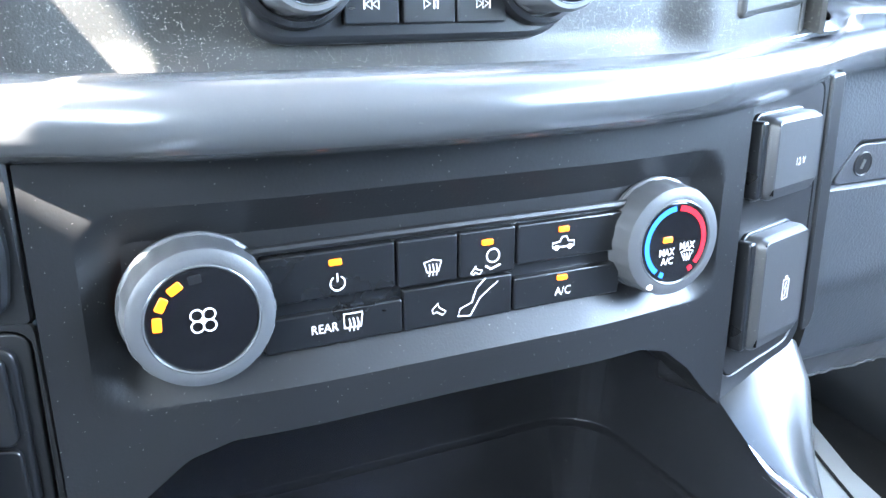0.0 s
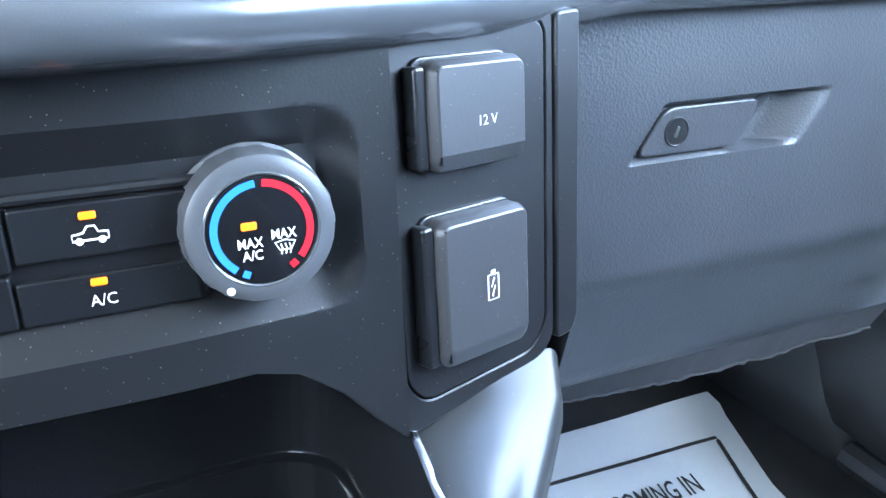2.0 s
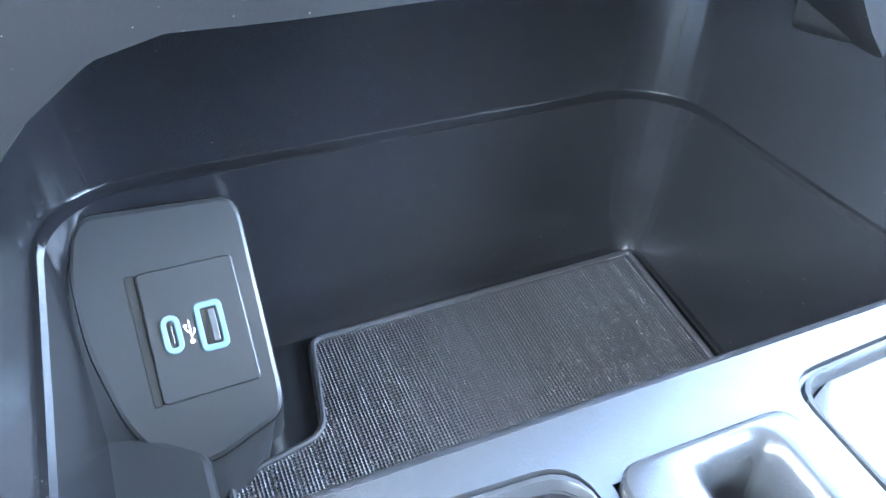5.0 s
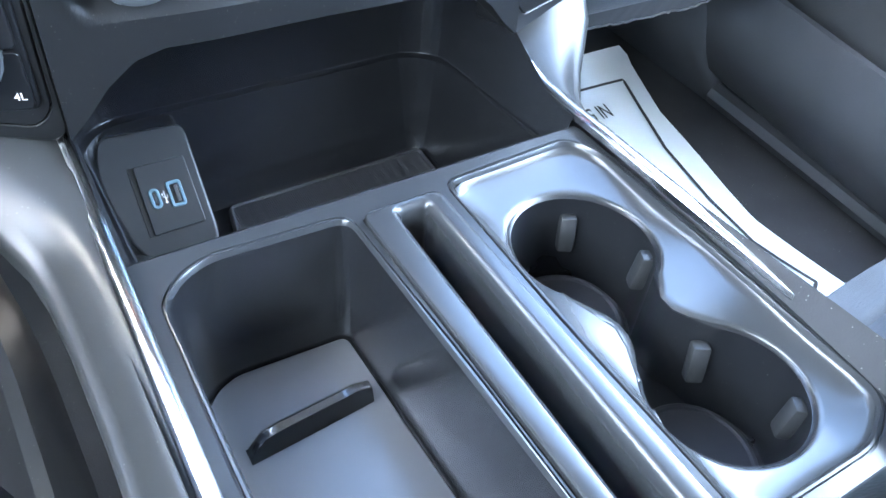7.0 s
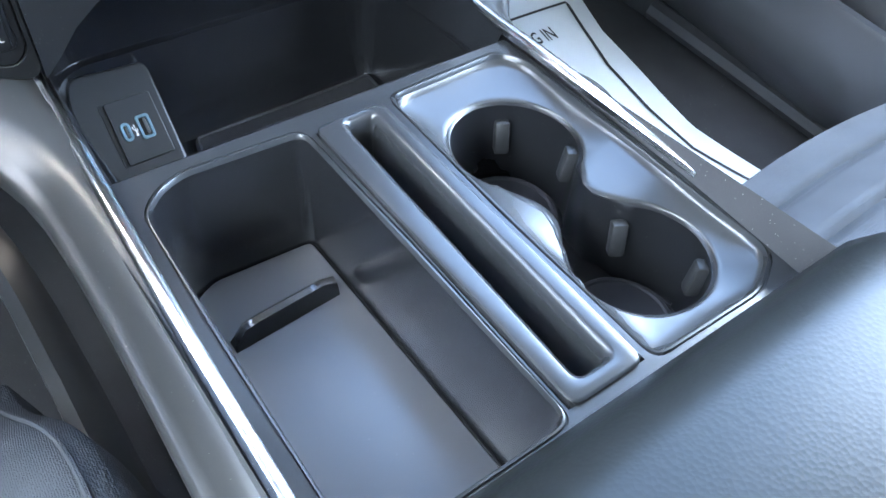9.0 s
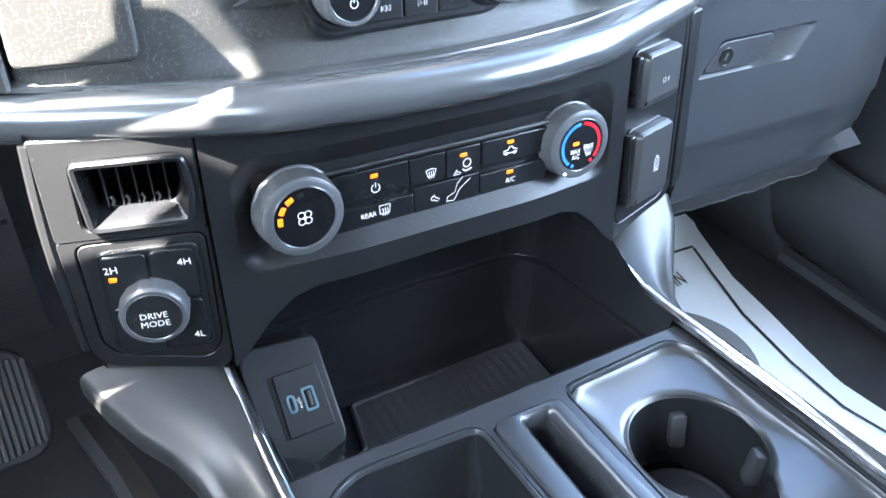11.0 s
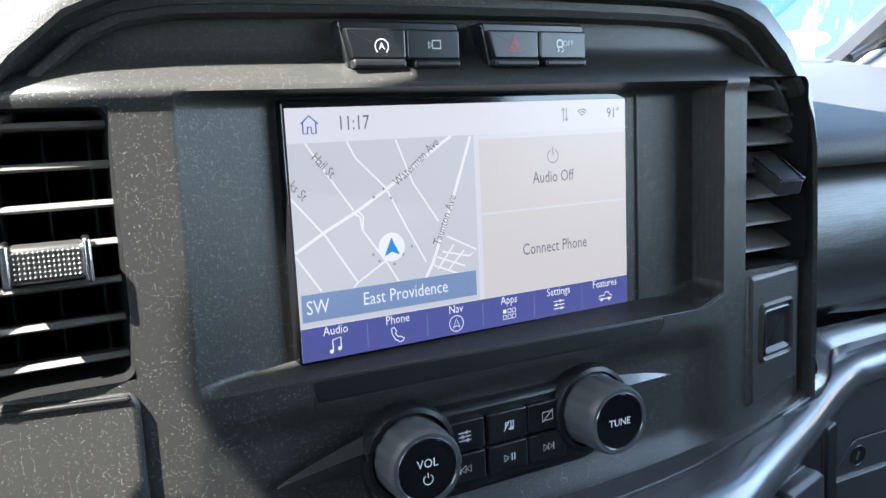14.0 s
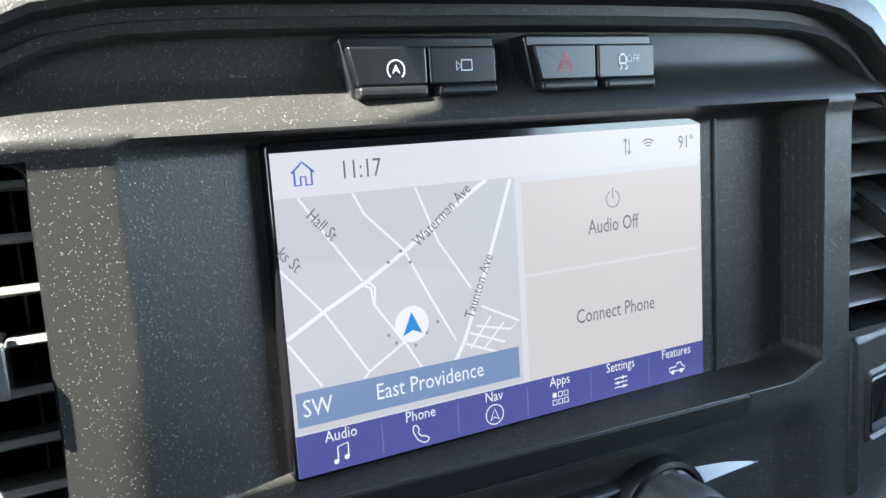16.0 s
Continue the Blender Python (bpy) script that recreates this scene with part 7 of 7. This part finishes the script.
def outside():
    bm = sheet([[(-400, -400, GROUND), (400, -400, GROUND)], [(-400, 400, GROUND), (400, 400, GROUND)]])
    structure("ground", bm, ASPHALT, "pale sunlit car park asphalt", "ground", WORLD)
    w = thing("painted_wall", "tall blue painted wall with flaked white patches", "wall", (6, 22, GROUND), kind="structure", frame_=WORLD)
    part("wall_face", bar(-40, 60, 21.6, 22.0, GROUND, 9.0, 0.0), BLUEWALL, w)
    car("parked_saloon", -0.9, 19.5, 180, BLACKPAINT, "black parked saloon with alloy wheels")
    car("parked_crossover", 4.53, 15.53, -144, WHITEPAINT, "white parked crossover with dark glass", 4.6, 1.62)
    car("parked_hatchback", 4.62, 8.6, -140, WHITEPAINT, "white parked hatchback with dark glass", 4.3, 1.46)
    car("parked_sedan", 7.02, 4.26, -140, BLACKPAINT, "black parked sedan with dark glass", 4.5, 1.5)
    # own bonnet, wiper and aerial
    d = thing("bonnet", "black bonnet edge below the windscreen", "bonnet", (0, 1.4, 1.2), frame_=WORLD)
    rows = [[(x, y, 1.23 - 0.05 * (y - 0.95) - 0.05 * (x / 0.8) ** 2) for x in np.linspace(-0.88, 0.88, 15)] for y in np.linspace(0.93, 2.0, 8)]
    part("bonnet_skin", sheet(rows), BLACKPAINT, d)
    part("wiper", tube([(-0.7, 0.93, 1.30), (-0.1, 0.93, 1.285), (0.3, 0.92, 1.30)], 0.008, 6), PLASTIC, d, "black wiper arm")
    a = Vector((0.915, 0.80, 1.40))
    d = thing("aerial", "thin black mast aerial", "aerial", tuple(a), frame_=WORLD)
    part("mast", tube([a, a + Vector((0.01, 0.05, 0.5))], 0.0025, 6), PLASTIC, d)
    d = thing("oval_sticker", "white oval sticker on the windscreen", "sticker", (0.734, 0.53, 1.44), frame_=WORLD)
    sm = TILT @ Matrix.Translation((0.7338, 0.4848, 1.518)) @ Matrix.Rotation(radians(-26), 4, "Z") @ Matrix.Rotation(radians(90), 4, "X")
    o = [(0.040 * math.cos(t), 0.0118 * math.sin(t)) for t in np.linspace(0, 2 * math.pi, 33)[:-1]]
    part("sticker_face", plate(o, -0.0005, 0.0005, 0.0003, sm, steps=1), WHITEPAINT, d)
    bm = stroke([(-0.026, 0.001), (-0.010, 0.001)], 0.0035, sm, h=0.0012)
    stroke(arc(0.0, 0.0, 0.033, 150, 190, 6), 0.002, sm, bm, 0.0012)
    stroke([(p[0], p[1] * 0.5) for p in arc(0.018, 0.0, 0.007, 0, 360, 16)][:-1], 0.001, sm, bm, 0.0012, True)
    part("sticker_bars", bm, GREYINK, d, "unreadable printed bars")


# ---- build ----
shell()
for s, nm in ((1, "door_1"), (-1, "door_2")):
    door(s, nm)
screen_glass()
trim_band()
upper_stack()
vent("stack_vent", VENT_L, -0.1745, 1.3825, 7, 0.031, True)
vent("stack_vent", VENT_R, 0.1725, 1.3965, 7, 0.032, False)
stack_covers()
touch_screen()
ledge()
switch_row()
audio_controls()
lower_stack()
climate()
sockets()
drive_controls()
console()
cubby()
armrest()
dash_right()
glove_box()
dash_left()
steering()
pedal()
seat(1, "car_seat", -0.005)
seat(-1, "car_seat", 0.13)
floor_paper()
outside()
